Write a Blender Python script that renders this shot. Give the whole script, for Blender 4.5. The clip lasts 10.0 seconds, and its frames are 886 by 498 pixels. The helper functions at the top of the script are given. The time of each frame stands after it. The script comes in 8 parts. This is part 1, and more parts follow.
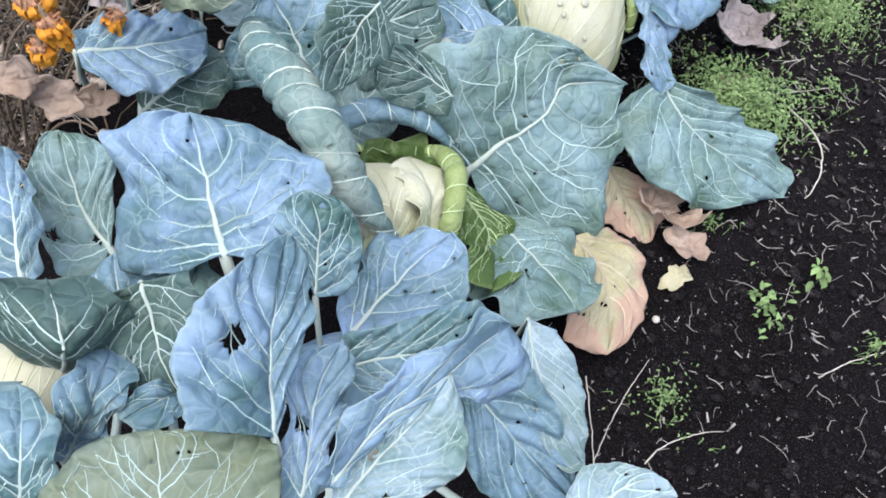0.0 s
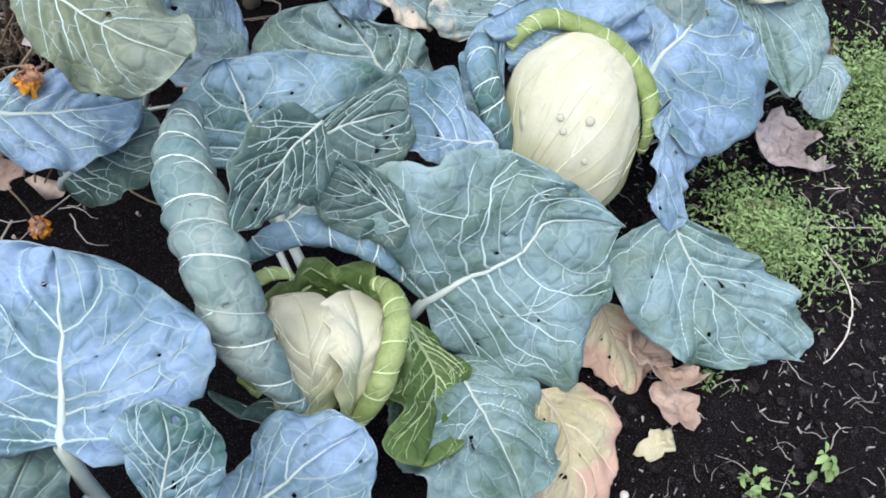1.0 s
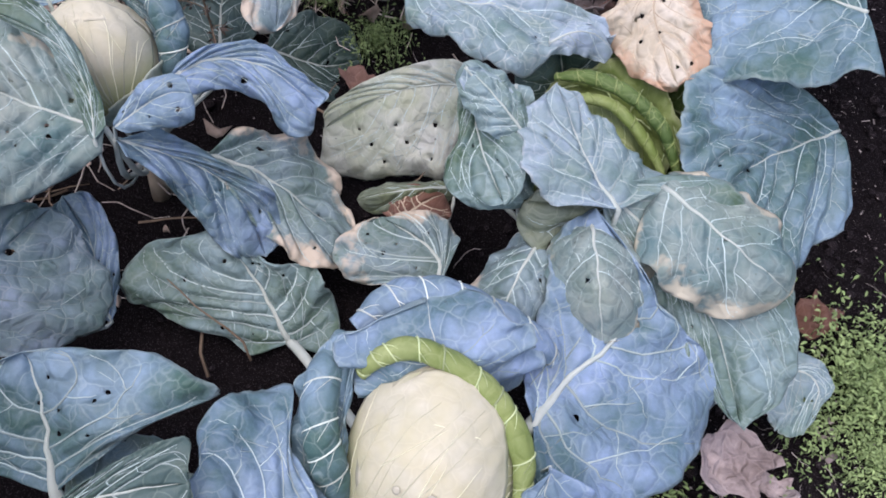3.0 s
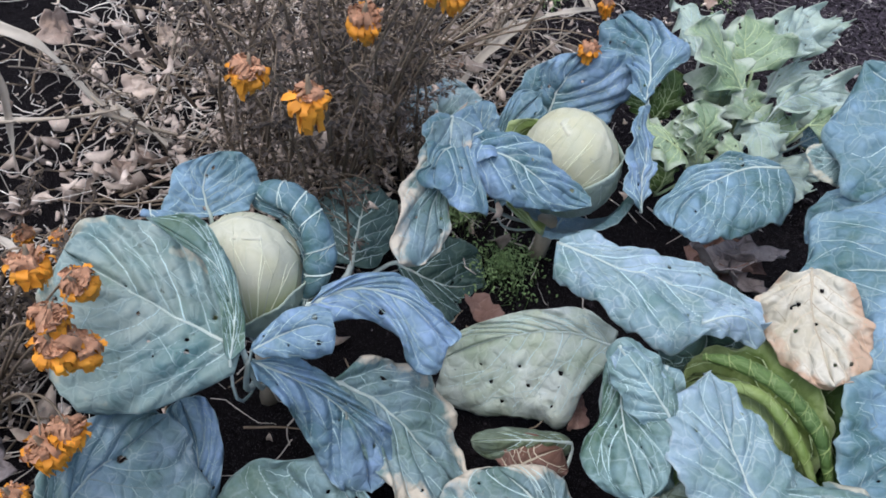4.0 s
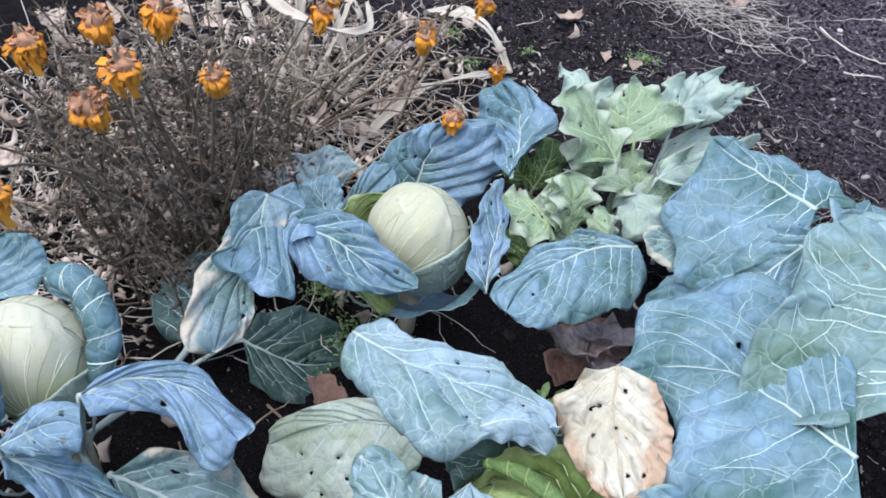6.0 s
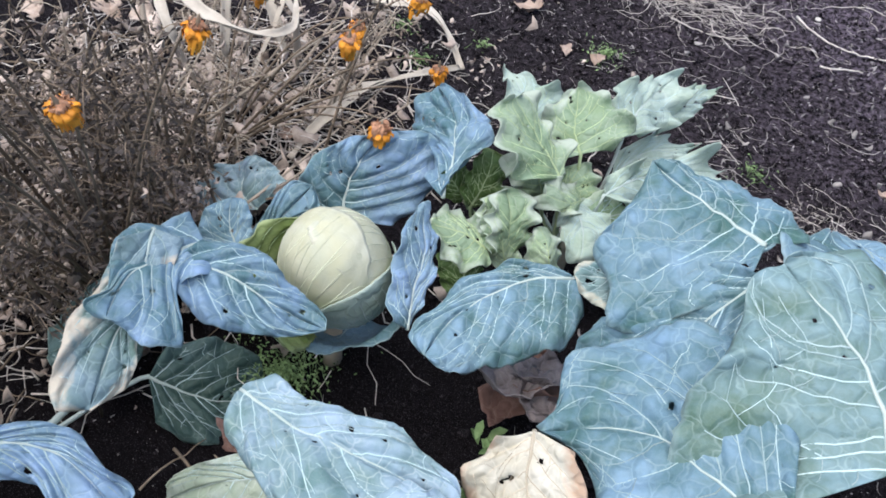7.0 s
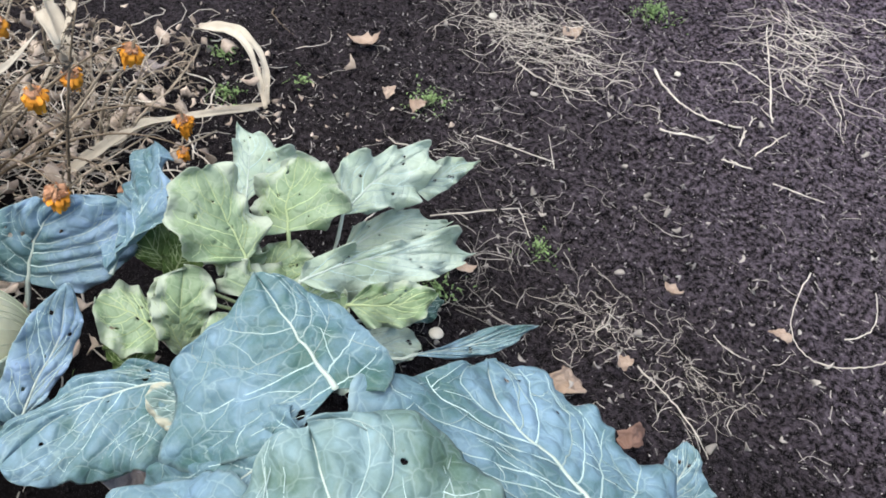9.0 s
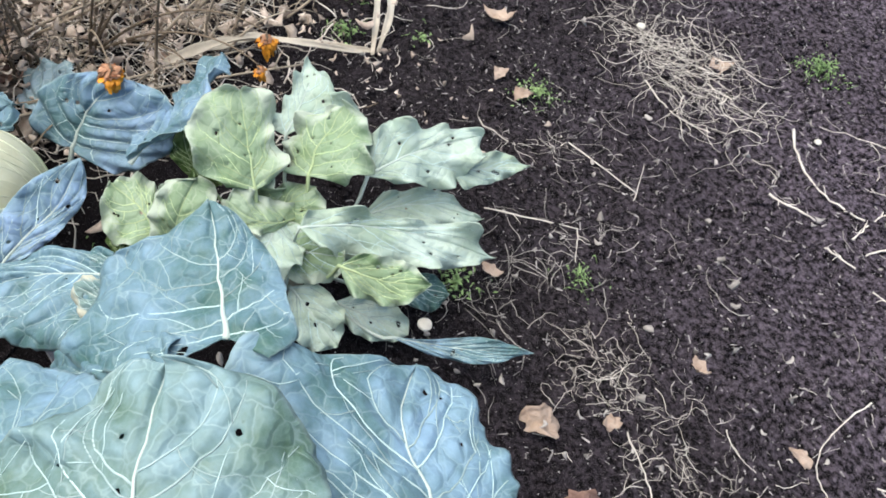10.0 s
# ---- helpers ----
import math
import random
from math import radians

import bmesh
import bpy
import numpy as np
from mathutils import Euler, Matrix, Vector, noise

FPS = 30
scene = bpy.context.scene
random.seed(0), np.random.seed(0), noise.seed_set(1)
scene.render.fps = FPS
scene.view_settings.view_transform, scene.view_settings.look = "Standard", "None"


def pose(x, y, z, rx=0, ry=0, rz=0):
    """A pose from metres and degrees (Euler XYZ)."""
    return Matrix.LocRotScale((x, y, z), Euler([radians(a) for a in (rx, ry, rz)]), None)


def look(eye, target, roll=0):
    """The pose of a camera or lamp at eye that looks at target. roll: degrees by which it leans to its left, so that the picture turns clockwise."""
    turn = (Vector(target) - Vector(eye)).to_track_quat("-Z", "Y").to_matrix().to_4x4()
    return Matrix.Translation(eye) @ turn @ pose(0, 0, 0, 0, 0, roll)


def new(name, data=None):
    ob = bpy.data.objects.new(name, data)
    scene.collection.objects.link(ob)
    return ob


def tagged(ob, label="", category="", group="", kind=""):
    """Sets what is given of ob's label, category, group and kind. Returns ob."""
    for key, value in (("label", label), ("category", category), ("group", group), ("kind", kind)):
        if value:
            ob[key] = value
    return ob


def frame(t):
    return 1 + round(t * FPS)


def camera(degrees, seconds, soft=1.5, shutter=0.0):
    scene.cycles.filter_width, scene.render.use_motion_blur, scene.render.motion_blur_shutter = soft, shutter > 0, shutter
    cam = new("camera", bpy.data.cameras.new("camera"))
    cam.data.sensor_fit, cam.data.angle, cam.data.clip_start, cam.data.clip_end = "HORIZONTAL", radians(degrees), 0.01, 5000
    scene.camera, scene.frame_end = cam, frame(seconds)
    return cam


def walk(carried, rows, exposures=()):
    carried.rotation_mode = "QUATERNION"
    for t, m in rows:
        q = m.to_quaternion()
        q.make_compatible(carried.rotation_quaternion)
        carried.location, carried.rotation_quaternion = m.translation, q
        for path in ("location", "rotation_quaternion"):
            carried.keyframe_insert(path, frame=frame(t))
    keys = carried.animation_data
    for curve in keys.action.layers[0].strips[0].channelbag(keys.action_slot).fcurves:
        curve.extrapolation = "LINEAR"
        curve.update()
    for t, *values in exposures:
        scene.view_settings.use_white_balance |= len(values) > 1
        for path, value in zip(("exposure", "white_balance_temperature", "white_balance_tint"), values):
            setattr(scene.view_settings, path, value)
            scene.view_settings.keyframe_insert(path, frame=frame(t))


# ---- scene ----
cam = camera(56.6, 10.0, soft=1.75)
PATH = [
    (0.0, 0.0000, 0.0000, 1.1500, 33.07, -4.91, 7.48),
    (0.5, 0.0799, 0.1327, 1.1728, 33.68, -5.58, 7.58),
    (1.0, 0.0571, 0.3119, 1.1136, 30.80, -7.23, 15.21),
    (1.5, 0.0766, 0.4315, 1.1177, 27.74, -5.95, 21.32),
    (2.0, 0.1811, 0.6379, 1.1382, 27.78, -5.18, 22.54),
    (2.2, 0.2132, 0.7041, 1.1512, 28.25, -5.50, 22.57),
    (3.3, 0.1260, 0.8781, 1.1760, 33.85, -6.37, 26.11),
    (3.5, 0.0758, 0.8905, 1.1810, 37.12, -7.04, 28.24),
    (4.0, 0.0282, 0.9130, 1.2022, 40.80, -7.16, 33.07),
    (4.5, 0.0505, 0.9460, 1.2061, 40.72, -6.68, 39.73),
    (5.0, 0.1124, 1.0142, 1.2061, 40.55, -6.44, 41.83),
    (5.5, 0.1890, 1.1094, 1.2212, 41.19, -5.05, 38.90),
    (6.0, 0.2658, 1.1845, 1.2325, 43.48, -5.18, 35.66),
    (6.2, 0.2846, 1.2027, 1.2269, 43.85, -5.03, 34.75),
    (7.3, 0.2694, 1.4515, 1.2092, 40.56, -5.35, 36.45),
    (7.5, 0.2671, 1.4861, 1.2158, 40.21, -5.46, 37.83),
    (8.0, 0.3025, 1.5663, 1.2304, 39.53, -4.65, 40.95),
    (8.5, 0.4543, 1.7499, 1.2519, 39.61, -3.91, 42.37),
    (9.0, 0.5921, 1.8944, 1.2821, 39.77, -5.74, 40.54),
    (9.5, 0.6515, 2.0019, 1.2635, 38.37, -5.87, 45.22),
    (10.0, 0.7084, 2.1308, 1.2663, 35.88, -7.64, 62.20),
]
# the film camera brightens, darkens and tints its picture on the way
EXPOSURES = [
    (0.0, 0.88, 6500, 8), (0.5, 0.90, 6500, 8), (1.0, 0.84, 6500, 10), (1.5, 0.76, 6450, 10), (2.2, 0.74, 6400, 11),
    (3.3, 0.46, 6750, 26), (3.6, 0.46, 6700, 24), (4.0, 0.48, 6200, 10), (4.5, 0.62, 5950, 7), (5.5, 0.72, 5950, 7),
    (6.2, 0.80, 6150, 9), (7.5, 0.76, 6400, 9), (8.5, 0.88, 6450, 8), (9.0, 0.88, 6900, 4), (10.0, 1.02, 6900, 4),
]
walk(cam, [(row[0], pose(*row[1:])) for row in PATH], EXPOSURES)

# ---- light ----
world = bpy.data.worlds.new("sky")
scene.world = world
world.use_nodes = True
wn, wl = world.node_tree.nodes, world.node_tree.links
sky = wn.new("ShaderNodeTexSky")
sky.sky_type, sky.sun_disc = "NISHITA", False
sky.sun_elevation, sky.sun_rotation = radians(73), radians(210)
sky.air_density, sky.dust_density, sky.ozone_density = 1.0, 2.5, 1.0
wl.new(sky.outputs["Color"], wn["Background"].inputs["Color"])
wn["Background"].inputs["Strength"].default_value = 0.10
sun = new("sun", bpy.data.lights.new("sun", "SUN"))
sun.data.energy, sun.data.angle, sun.data.color = 2.3, radians(80), (1.0, 0.96, 0.90)
sun.matrix_world = look((-0.7, -1.2, 4.5), (0, 0, 0))

# ---- materials ----
def mat(name, rough=0.6, spec=0.5):
    m = bpy.data.materials.new(name)
    m.use_nodes = True
    b = m.node_tree.nodes["Principled BSDF"]
    b.inputs["Roughness"].default_value = rough
    b.inputs["Specular IOR Level"].default_value = spec
    return m, m.node_tree.nodes, m.node_tree.links, b


def ramp(n, stops):
    r = n.new("ShaderNodeValToRGB")
    while len(r.color_ramp.elements) < len(stops):
        r.color_ramp.elements.new(0.5)
    for e, (p, c) in zip(r.color_ramp.elements, stops):
        e.position, e.color = p, (*c, 1)
    return r


def noise_tex(n, l, scale, detail=4, rough=0.6, vec=None, dims="3D"):
    t = n.new("ShaderNodeTexNoise")
    t.noise_dimensions = dims
    t.inputs["Scale"].default_value, t.inputs["Detail"].default_value, t.inputs["Roughness"].default_value = scale, detail, rough
    if vec is not None:
        l.new(vec, t.inputs["Vector"])
    return t


def maths(n, l, op, a, b=None, clamp=False):
    m = n.new("ShaderNodeMath")
    m.operation, m.use_clamp = op, clamp
    for i, v in enumerate((a, b)):
        if v is None:
            continue
        if isinstance(v, (int, float)):
            m.inputs[i].default_value = v
        else:
            l.new(v, m.inputs[i])
    return m.outputs[0]


def mix(n, l, f, a, b, mode="MIX"):
    m = n.new("ShaderNodeMix")
    m.data_type, m.blend_type = "RGBA", mode
    for s, v in ((m.inputs[0], f), (m.inputs[6], a), (m.inputs[7], b)):
        if isinstance(v, (int, float)):
            s.default_value = v
        elif isinstance(v, tuple):
            s.default_value = (*v, 1)
        else:
            l.new(v, s)
    return m.outputs[2]


def bump(n, l, b, height, strength, dist):
    u = n.new("ShaderNodeBump")
    u.inputs["Strength"].default_value, u.inputs["Distance"].default_value = strength, dist
    l.new(height, u.inputs["Height"])
    l.new(u.outputs[0], b.inputs["Normal"])
    return u


def leaf_material(name, low, high, vein, edge=None, edge_amount=0.0, rough=0.5, spot=0.3, through_light=0.12, vein_amount=0.42, relief=0.27, foot=None):
    """Waxy leaf blade: two-tone bloom, fine net of veins, small stains, a dried or yellowed rim."""
    m, n, l, b = mat(name, rough, 0.35)
    uv = n.new("ShaderNodeUVMap").outputs[0]
    obj = n.new("ShaderNodeTexCoord").outputs["Object"]
    info = n.new("ShaderNodeObjectInfo").outputs["Random"]
    shift = n.new("ShaderNodeVectorMath")
    shift.operation = "ADD"
    l.new(obj, shift.inputs[0])
    l.new(info, shift.inputs[1])
    pos = shift.outputs[0]
    big = noise_tex(n, l, 7.0, 3, 0.55, pos)
    fine = noise_tex(n, l, 60.0, 5, 0.6, pos)
    tone = ramp(n, [(0.37, low), (0.62, high)])
    l.new(maths(n, l, "ADD", maths(n, l, "MULTIPLY", big.outputs[0], 0.75), maths(n, l, "MULTIPLY", fine.outputs[0], 0.25)), tone.inputs[0])
    col = tone.outputs[0]
    # fine vein net between the side veins
    warp = mix(n, l, 0.030, pos, noise_tex(n, l, 22.0, 3, 0.55, pos).outputs["Color"], "ADD")
    vor = n.new("ShaderNodeTexVoronoi")
    vor.feature = "DISTANCE_TO_EDGE"
    vor.inputs["Scale"].default_value = 38.0
    l.new(warp, vor.inputs["Vector"])
    net = ramp(n, [(0.0, (1, 1, 1)), (0.055, (0, 0, 0))])
    l.new(vor.outputs["Distance"], net.inputs[0])
    vor2 = n.new("ShaderNodeTexVoronoi")
    vor2.feature = "DISTANCE_TO_EDGE"
    vor2.inputs["Scale"].default_value = 130.0
    l.new(warp, vor2.inputs["Vector"])
    net2 = ramp(n, [(0.0, (1, 1, 1)), (0.09, (0, 0, 0))])
    l.new(vor2.outputs["Distance"], net2.inputs[0])
    patchy = ramp(n, [(0.36, (0.25, 0.25, 0.25)), (0.62, (1, 1, 1))])
    l.new(noise_tex(n, l, 26.0, 2, 0.5, pos).outputs[0], patchy.inputs[0])
    col = mix(n, l, maths(n, l, "MULTIPLY", maths(n, l, "MULTIPLY", net.outputs[0], patchy.outputs[0]), min(1.0, vein_amount * 0.9)), col, vein)
    col = mix(n, l, maths(n, l, "MULTIPLY", net2.outputs[0], vein_amount * 0.14), col, vein)
    # darker along the vein net than on the swollen cells
    swell = n.new("ShaderNodeMapRange")
    swell.interpolation_type = "SMOOTHERSTEP"
    swell.inputs["From Max"].default_value = 0.30
    swell.inputs["To Min"].default_value, swell.inputs["To Max"].default_value = 0.16, 0.0
    l.new(vor.outputs["Distance"], swell.inputs["Value"])
    col = mix(n, l, maths(n, l, "MULTIPLY", swell.outputs[0], maths(n, l, "SUBTRACT", 1.0, net.outputs[0])), col, tuple(c * 0.72 for c in low))
    # greener mottling between the bloom, pale rim
    mott = ramp(n, [(0.42, (0, 0, 0)), (0.70, (1, 1, 1))])
    l.new(noise_tex(n, l, 19.0, 4, 0.6, pos).outputs[0], mott.inputs[0])
    col = mix(n, l, maths(n, l, "MULTIPLY", mott.outputs[0], 0.38), col, (low[0] * 1.12, low[1] * 1.02, low[2] * 0.72))
    uvs = n.new("ShaderNodeSeparateXYZ")
    l.new(uv, uvs.inputs[0])
    thin = maths(n, l, "MULTIPLY", maths(n, l, "SUBTRACT", maths(n, l, "MAXIMUM", maths(n, l, "ABSOLUTE", uvs.outputs[1]), uvs.outputs[0]), 0.955), 14.0, True)
    col = mix(n, l, maths(n, l, "MULTIPLY", thin, 0.65), col, vein)
    if foot:
        # greener where the blade rises from its foot
        low_end = ramp(n, [(0.12, (1, 1, 1)), (0.48, (0, 0, 0))])
        l.new(uvs.outputs[0], low_end.inputs[0])
        col = mix(n, l, low_end.outputs[0], col, foot)
    # pits and dark specks
    pits = noise_tex(n, l, 95.0, 2, 0.5, pos)
    dark = ramp(n, [(0.70, (0, 0, 0)), (0.76, (1, 1, 1))])
    l.new(pits.outputs[0], dark.inputs[0])
    col = mix(n, l, maths(n, l, "MULTIPLY", dark.outputs[0], spot), col, (0.05, 0.07, 0.06))
    # rim and blotches that dry out or yellow
    if edge:
        sep = n.new("ShaderNodeSeparateXYZ")
        l.new(uv, sep.inputs[0])
        rim = maths(n, l, "ADD", maths(n, l, "ABSOLUTE", sep.outputs[1]), maths(n, l, "MULTIPLY", sep.outputs[0], 0.35))
        blot = noise_tex(n, l, 11.0, 4, 0.65, pos)
        val = maths(n, l, "ADD", maths(n, l, "MULTIPLY", rim, 0.42), blot.outputs[0])
        er = ramp(n, [(1.06 - edge_amount * 0.4 - 0.12, (0, 0, 0)), (min(1.0, 1.06 - edge_amount * 0.4), (1, 1, 1))])
        l.new(val, er.inputs[0])
        col = mix(n, l, er.outputs[0], col, edge)
    l.new(col, b.inputs["Base Color"])
    cell = n.new("ShaderNodeMapRange")
    cell.interpolation_type = "SMOOTHERSTEP"
    cell.inputs["From Max"].default_value = 0.26
    l.new(vor.outputs["Distance"], cell.inputs["Value"])
    cell = cell.outputs[0]
    h = maths(n, l, "ADD", maths(n, l, "MULTIPLY", fine.outputs[0], 0.35), maths(n, l, "MULTIPLY", cell, 0.9))
    bump(n, l, b, h, relief, 0.0062)
    rr = ramp(n, [(0.3, (rough - 0.08,) * 3), (0.7, (rough + 0.12,) * 3)])
    l.new(fine.outputs[0], rr.inputs[0])
    l.new(rr.outputs[0], b.inputs["Roughness"])
    if through_light:
        tr = n.new("ShaderNodeBsdfTranslucent")
        l.new(col, tr.inputs["Color"])
        ms = n.new("ShaderNodeMixShader")
        ms.inputs[0].default_value = through_light
        l.new(b.outputs[0], ms.inputs[1])
        l.new(tr.outputs[0], ms.inputs[2])
        l.new(ms.outputs[0], n["Material Output"].inputs[0])
    return m


VEIN = (0.44, 0.57, 0.59)
M_BLUE = leaf_material("leaf_blue", (0.092, 0.188, 0.232), (0.298, 0.436, 0.690), VEIN)
M_TEAL = leaf_material("leaf_teal", (0.062, 0.146, 0.148), (0.248, 0.392, 0.555), VEIN)
M_GREY = leaf_material("leaf_greygreen", (0.080, 0.152, 0.108), (0.262, 0.398, 0.465), VEIN)
M_OLIVE = leaf_material("leaf_olive", (0.110, 0.150, 0.090), (0.235, 0.295, 0.265), (0.36, 0.42, 0.34), through_light=0.08)
M_FADE = leaf_material("leaf_fading", (0.115, 0.225, 0.255), (0.365, 0.440, 0.420), VEIN, (0.50, 0.50, 0.42), 0.04, spot=0.6)
# for dark leaves; on the opened cabbage's inner leaves this colour also carries their shade
M_DARK_SHADE = leaf_material("leaf_dark_shade", (0.045, 0.090, 0.080), (0.095, 0.165, 0.175), (0.30, 0.40, 0.37), vein_amount=0.4)
M_WORN = leaf_material("leaf_worn", (0.105, 0.190, 0.175), (0.280, 0.392, 0.490), VEIN, (0.58, 0.53, 0.45), 0.13, spot=0.6)
M_PALE = leaf_material("leaf_pale", (0.150, 0.262, 0.275), (0.400, 0.530, 0.690), (0.66, 0.74, 0.74), through_light=0.15)
M_YOUNG = leaf_material("leaf_young", (0.215, 0.330, 0.200), (0.390, 0.500, 0.390), (0.56, 0.64, 0.52), (0.5, 0.58, 0.5), 0.2, through_light=0.2)
M_GREEN = leaf_material("leaf_green", (0.055, 0.110, 0.030), (0.160, 0.260, 0.085), (0.36, 0.46, 0.22), through_light=0.15)
M_HEAD = leaf_material("head_leaf", (0.465, 0.485, 0.372), (0.610, 0.617, 0.522), (0.76, 0.76, 0.67), rough=0.58, spot=0.03, through_light=0.0, vein_amount=0.08, relief=0.06, foot=(0.40, 0.46, 0.22))
M_HEADG = leaf_material("head_leaf_green", (0.150, 0.225, 0.065), (0.320, 0.400, 0.180), (0.50, 0.57, 0.36), rough=0.5, spot=0.03, through_light=0.0, vein_amount=0.15, relief=0.2)
M_DRY = leaf_material("leaf_dry", (0.460, 0.430, 0.350), (0.690, 0.665, 0.590), (0.74, 0.71, 0.64), (0.54, 0.39, 0.29), 0.16, rough=0.75, vein_amount=0.4, relief=0.4)
M_DEAD = leaf_material("leaf_dead", (0.300, 0.215, 0.180), (0.560, 0.450, 0.395), (0.55, 0.45, 0.40), (0.36, 0.22, 0.17), 0.3, rough=0.8, vein_amount=0.4, relief=0.4)
M_MILKY = leaf_material("leaf_milky", (0.350, 0.470, 0.420), (0.580, 0.700, 0.680), (0.66, 0.73, 0.66), through_light=0.2)
M_CREAM = leaf_material("leaf_cream", (0.340, 0.425, 0.350), (0.600, 0.660, 0.660), (0.70, 0.75, 0.69), spot=0.6)
M_FLAKE = leaf_material("leaf_bleached", (0.400, 0.310, 0.270), (0.680, 0.580, 0.520), (0.66, 0.57, 0.52), (0.45, 0.30, 0.24), 0.2, rough=0.8, vein_amount=0.4, relief=0.5)
M_YELLOW = leaf_material("leaf_yellowed", (0.400, 0.370, 0.230), (0.580, 0.560, 0.430), (0.62, 0.62, 0.48), (0.52, 0.36, 0.29), 0.5, rough=0.7)
M_BROWN = leaf_material("leaf_brown", (0.150, 0.080, 0.066), (0.340, 0.220, 0.195), (0.4, 0.29, 0.25), rough=0.8)
M_WITHER = leaf_material("leaf_withered", (0.150, 0.125, 0.133), (0.560, 0.505, 0.530), (0.45, 0.40, 0.42), rough=0.8, vein_amount=0.6, relief=0.6)


def plain(name, low, high, scale=40.0, rough=0.7, bumps=0.3, dist=0.002, spec=0.3):
    m, n, l, b = mat(name, rough, spec)
    pos = n.new("ShaderNodeTexCoord").outputs["Object"]
    a, c = noise_tex(n, l, scale, 5, 0.65, pos), noise_tex(n, l, scale * 0.15, 3, 0.5, pos)
    r = ramp(n, [(0.3, low), (0.7, high)])
    l.new(maths(n, l, "ADD", maths(n, l, "MULTIPLY", a.outputs[0], 0.5), maths(n, l, "MULTIPLY", c.outputs[0], 0.5)), r.inputs[0])
    isl = n.new("ShaderNodeNewGeometry").outputs["Random Per Island"]
    v = maths(n, l, "ADD", maths(n, l, "MULTIPLY", isl, 0.7), 0.65)
    comb = n.new("ShaderNodeCombineColor")
    for i in range(3):
        l.new(v, comb.inputs[i])
    l.new(mix(n, l, 1.0, r.outputs[0], comb.outputs[0], "MULTIPLY"), b.inputs["Base Color"])
    bump(n, l, b, a.outputs[0], bumps, dist)
    return m


M_RIB = plain("rib", (0.47, 0.58, 0.56), (0.64, 0.73, 0.71), 50, 0.5)
M_VEIN = plain("vein", (0.32, 0.45, 0.47), (0.48, 0.60, 0.62), 50, 0.5)
M_RIBG = plain("rib_green", (0.38, 0.50, 0.28), (0.52, 0.62, 0.38), 50, 0.5)
M_HEADV = plain("rib_head", (0.58, 0.62, 0.46), (0.70, 0.72, 0.60), 50, 0.5)
M_RIBD = plain("rib_dry", (0.40, 0.34, 0.26), (0.60, 0.54, 0.44), 50, 0.7)
def earth(name, low, high, grain):
    """Crumbly soil: dark ground, lighter dry grains, uneven tone, paler with y, purplish far out."""
    m, n, l, b = mat(name, 0.95, 0.06)
    pos = n.new("ShaderNodeTexCoord").outputs["Object"]
    a, c, g = noise_tex(n, l, 90, 6, 0.7, pos), noise_tex(n, l, 2.2, 3, 0.5, pos), noise_tex(n, l, 420, 3, 0.6, pos)
    r = ramp(n, [(0.32, low), (0.70, high)])
    l.new(maths(n, l, "ADD", maths(n, l, "MULTIPLY", a.outputs[0], 0.6), maths(n, l, "MULTIPLY", c.outputs[0], 0.4)), r.inputs[0])
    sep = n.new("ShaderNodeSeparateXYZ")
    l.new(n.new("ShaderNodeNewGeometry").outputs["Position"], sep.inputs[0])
    # dry only masks a paler tone that grows with y
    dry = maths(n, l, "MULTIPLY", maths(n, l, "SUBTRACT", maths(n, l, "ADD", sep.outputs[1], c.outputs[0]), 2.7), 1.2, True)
    gr = ramp(n, [(0.56, (0, 0, 0)), (0.68, (1, 1, 1))])
    l.new(g.outputs[0], gr.inputs[0])
    rough_a = ramp(n, [(0.43, (0, 0, 0)), (0.66, (1, 1, 1))])
    l.new(a.outputs[0], rough_a.inputs[0])
    soil_col = mix(n, l, dry, r.outputs[0], mix(n, l, rough_a.outputs[0], (0.004, 0.0034, 0.0042), (0.064, 0.053, 0.067)))
    # far masks a still lighter, purplish tone growing with x and y
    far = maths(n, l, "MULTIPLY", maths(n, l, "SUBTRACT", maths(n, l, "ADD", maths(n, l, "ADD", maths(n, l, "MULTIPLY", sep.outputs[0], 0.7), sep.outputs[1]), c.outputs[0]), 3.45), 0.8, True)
    soil_col = mix(n, l, far, soil_col, mix(n, l, rough_a.outputs[0], (0.006, 0.005, 0.007), (0.285, 0.235, 0.312)))
    col = mix(n, l, maths(n, l, "MULTIPLY", gr.outputs[0], maths(n, l, "ADD", maths(n, l, "MULTIPLY", dry, 0.35), 0.40)), soil_col, grain)
    l.new(col, b.inputs["Base Color"])
    bump(n, l, b, maths(n, l, "ADD", a.outputs[0], maths(n, l, "MULTIPLY", g.outputs[0], 0.4)), 0.9, 0.012)
    return m


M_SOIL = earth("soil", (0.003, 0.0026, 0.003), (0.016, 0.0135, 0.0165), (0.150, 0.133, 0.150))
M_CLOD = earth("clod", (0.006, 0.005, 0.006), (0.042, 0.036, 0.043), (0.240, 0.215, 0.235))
M_STRAW = plain("straw", (0.44, 0.39, 0.36), (0.84, 0.79, 0.75), 60, 0.8)
M_FLECK = plain("fleck", (0.05, 0.046, 0.05), (0.62, 0.58, 0.59), 300, 0.85)
M_CHAFF = plain("chaff", (0.17, 0.155, 0.15), (0.55, 0.51, 0.50), 60, 0.8)
M_BLADE = plain("dry_blade", (0.42, 0.36, 0.30), (0.72, 0.67, 0.60), 30, 0.7)
M_STEM = plain("dry_stem", (0.070, 0.052, 0.038), (0.34, 0.265, 0.20), 60, 0.85)
M_CANE = plain("cane", (0.34, 0.28, 0.22), (0.60, 0.52, 0.44), 40, 0.8)
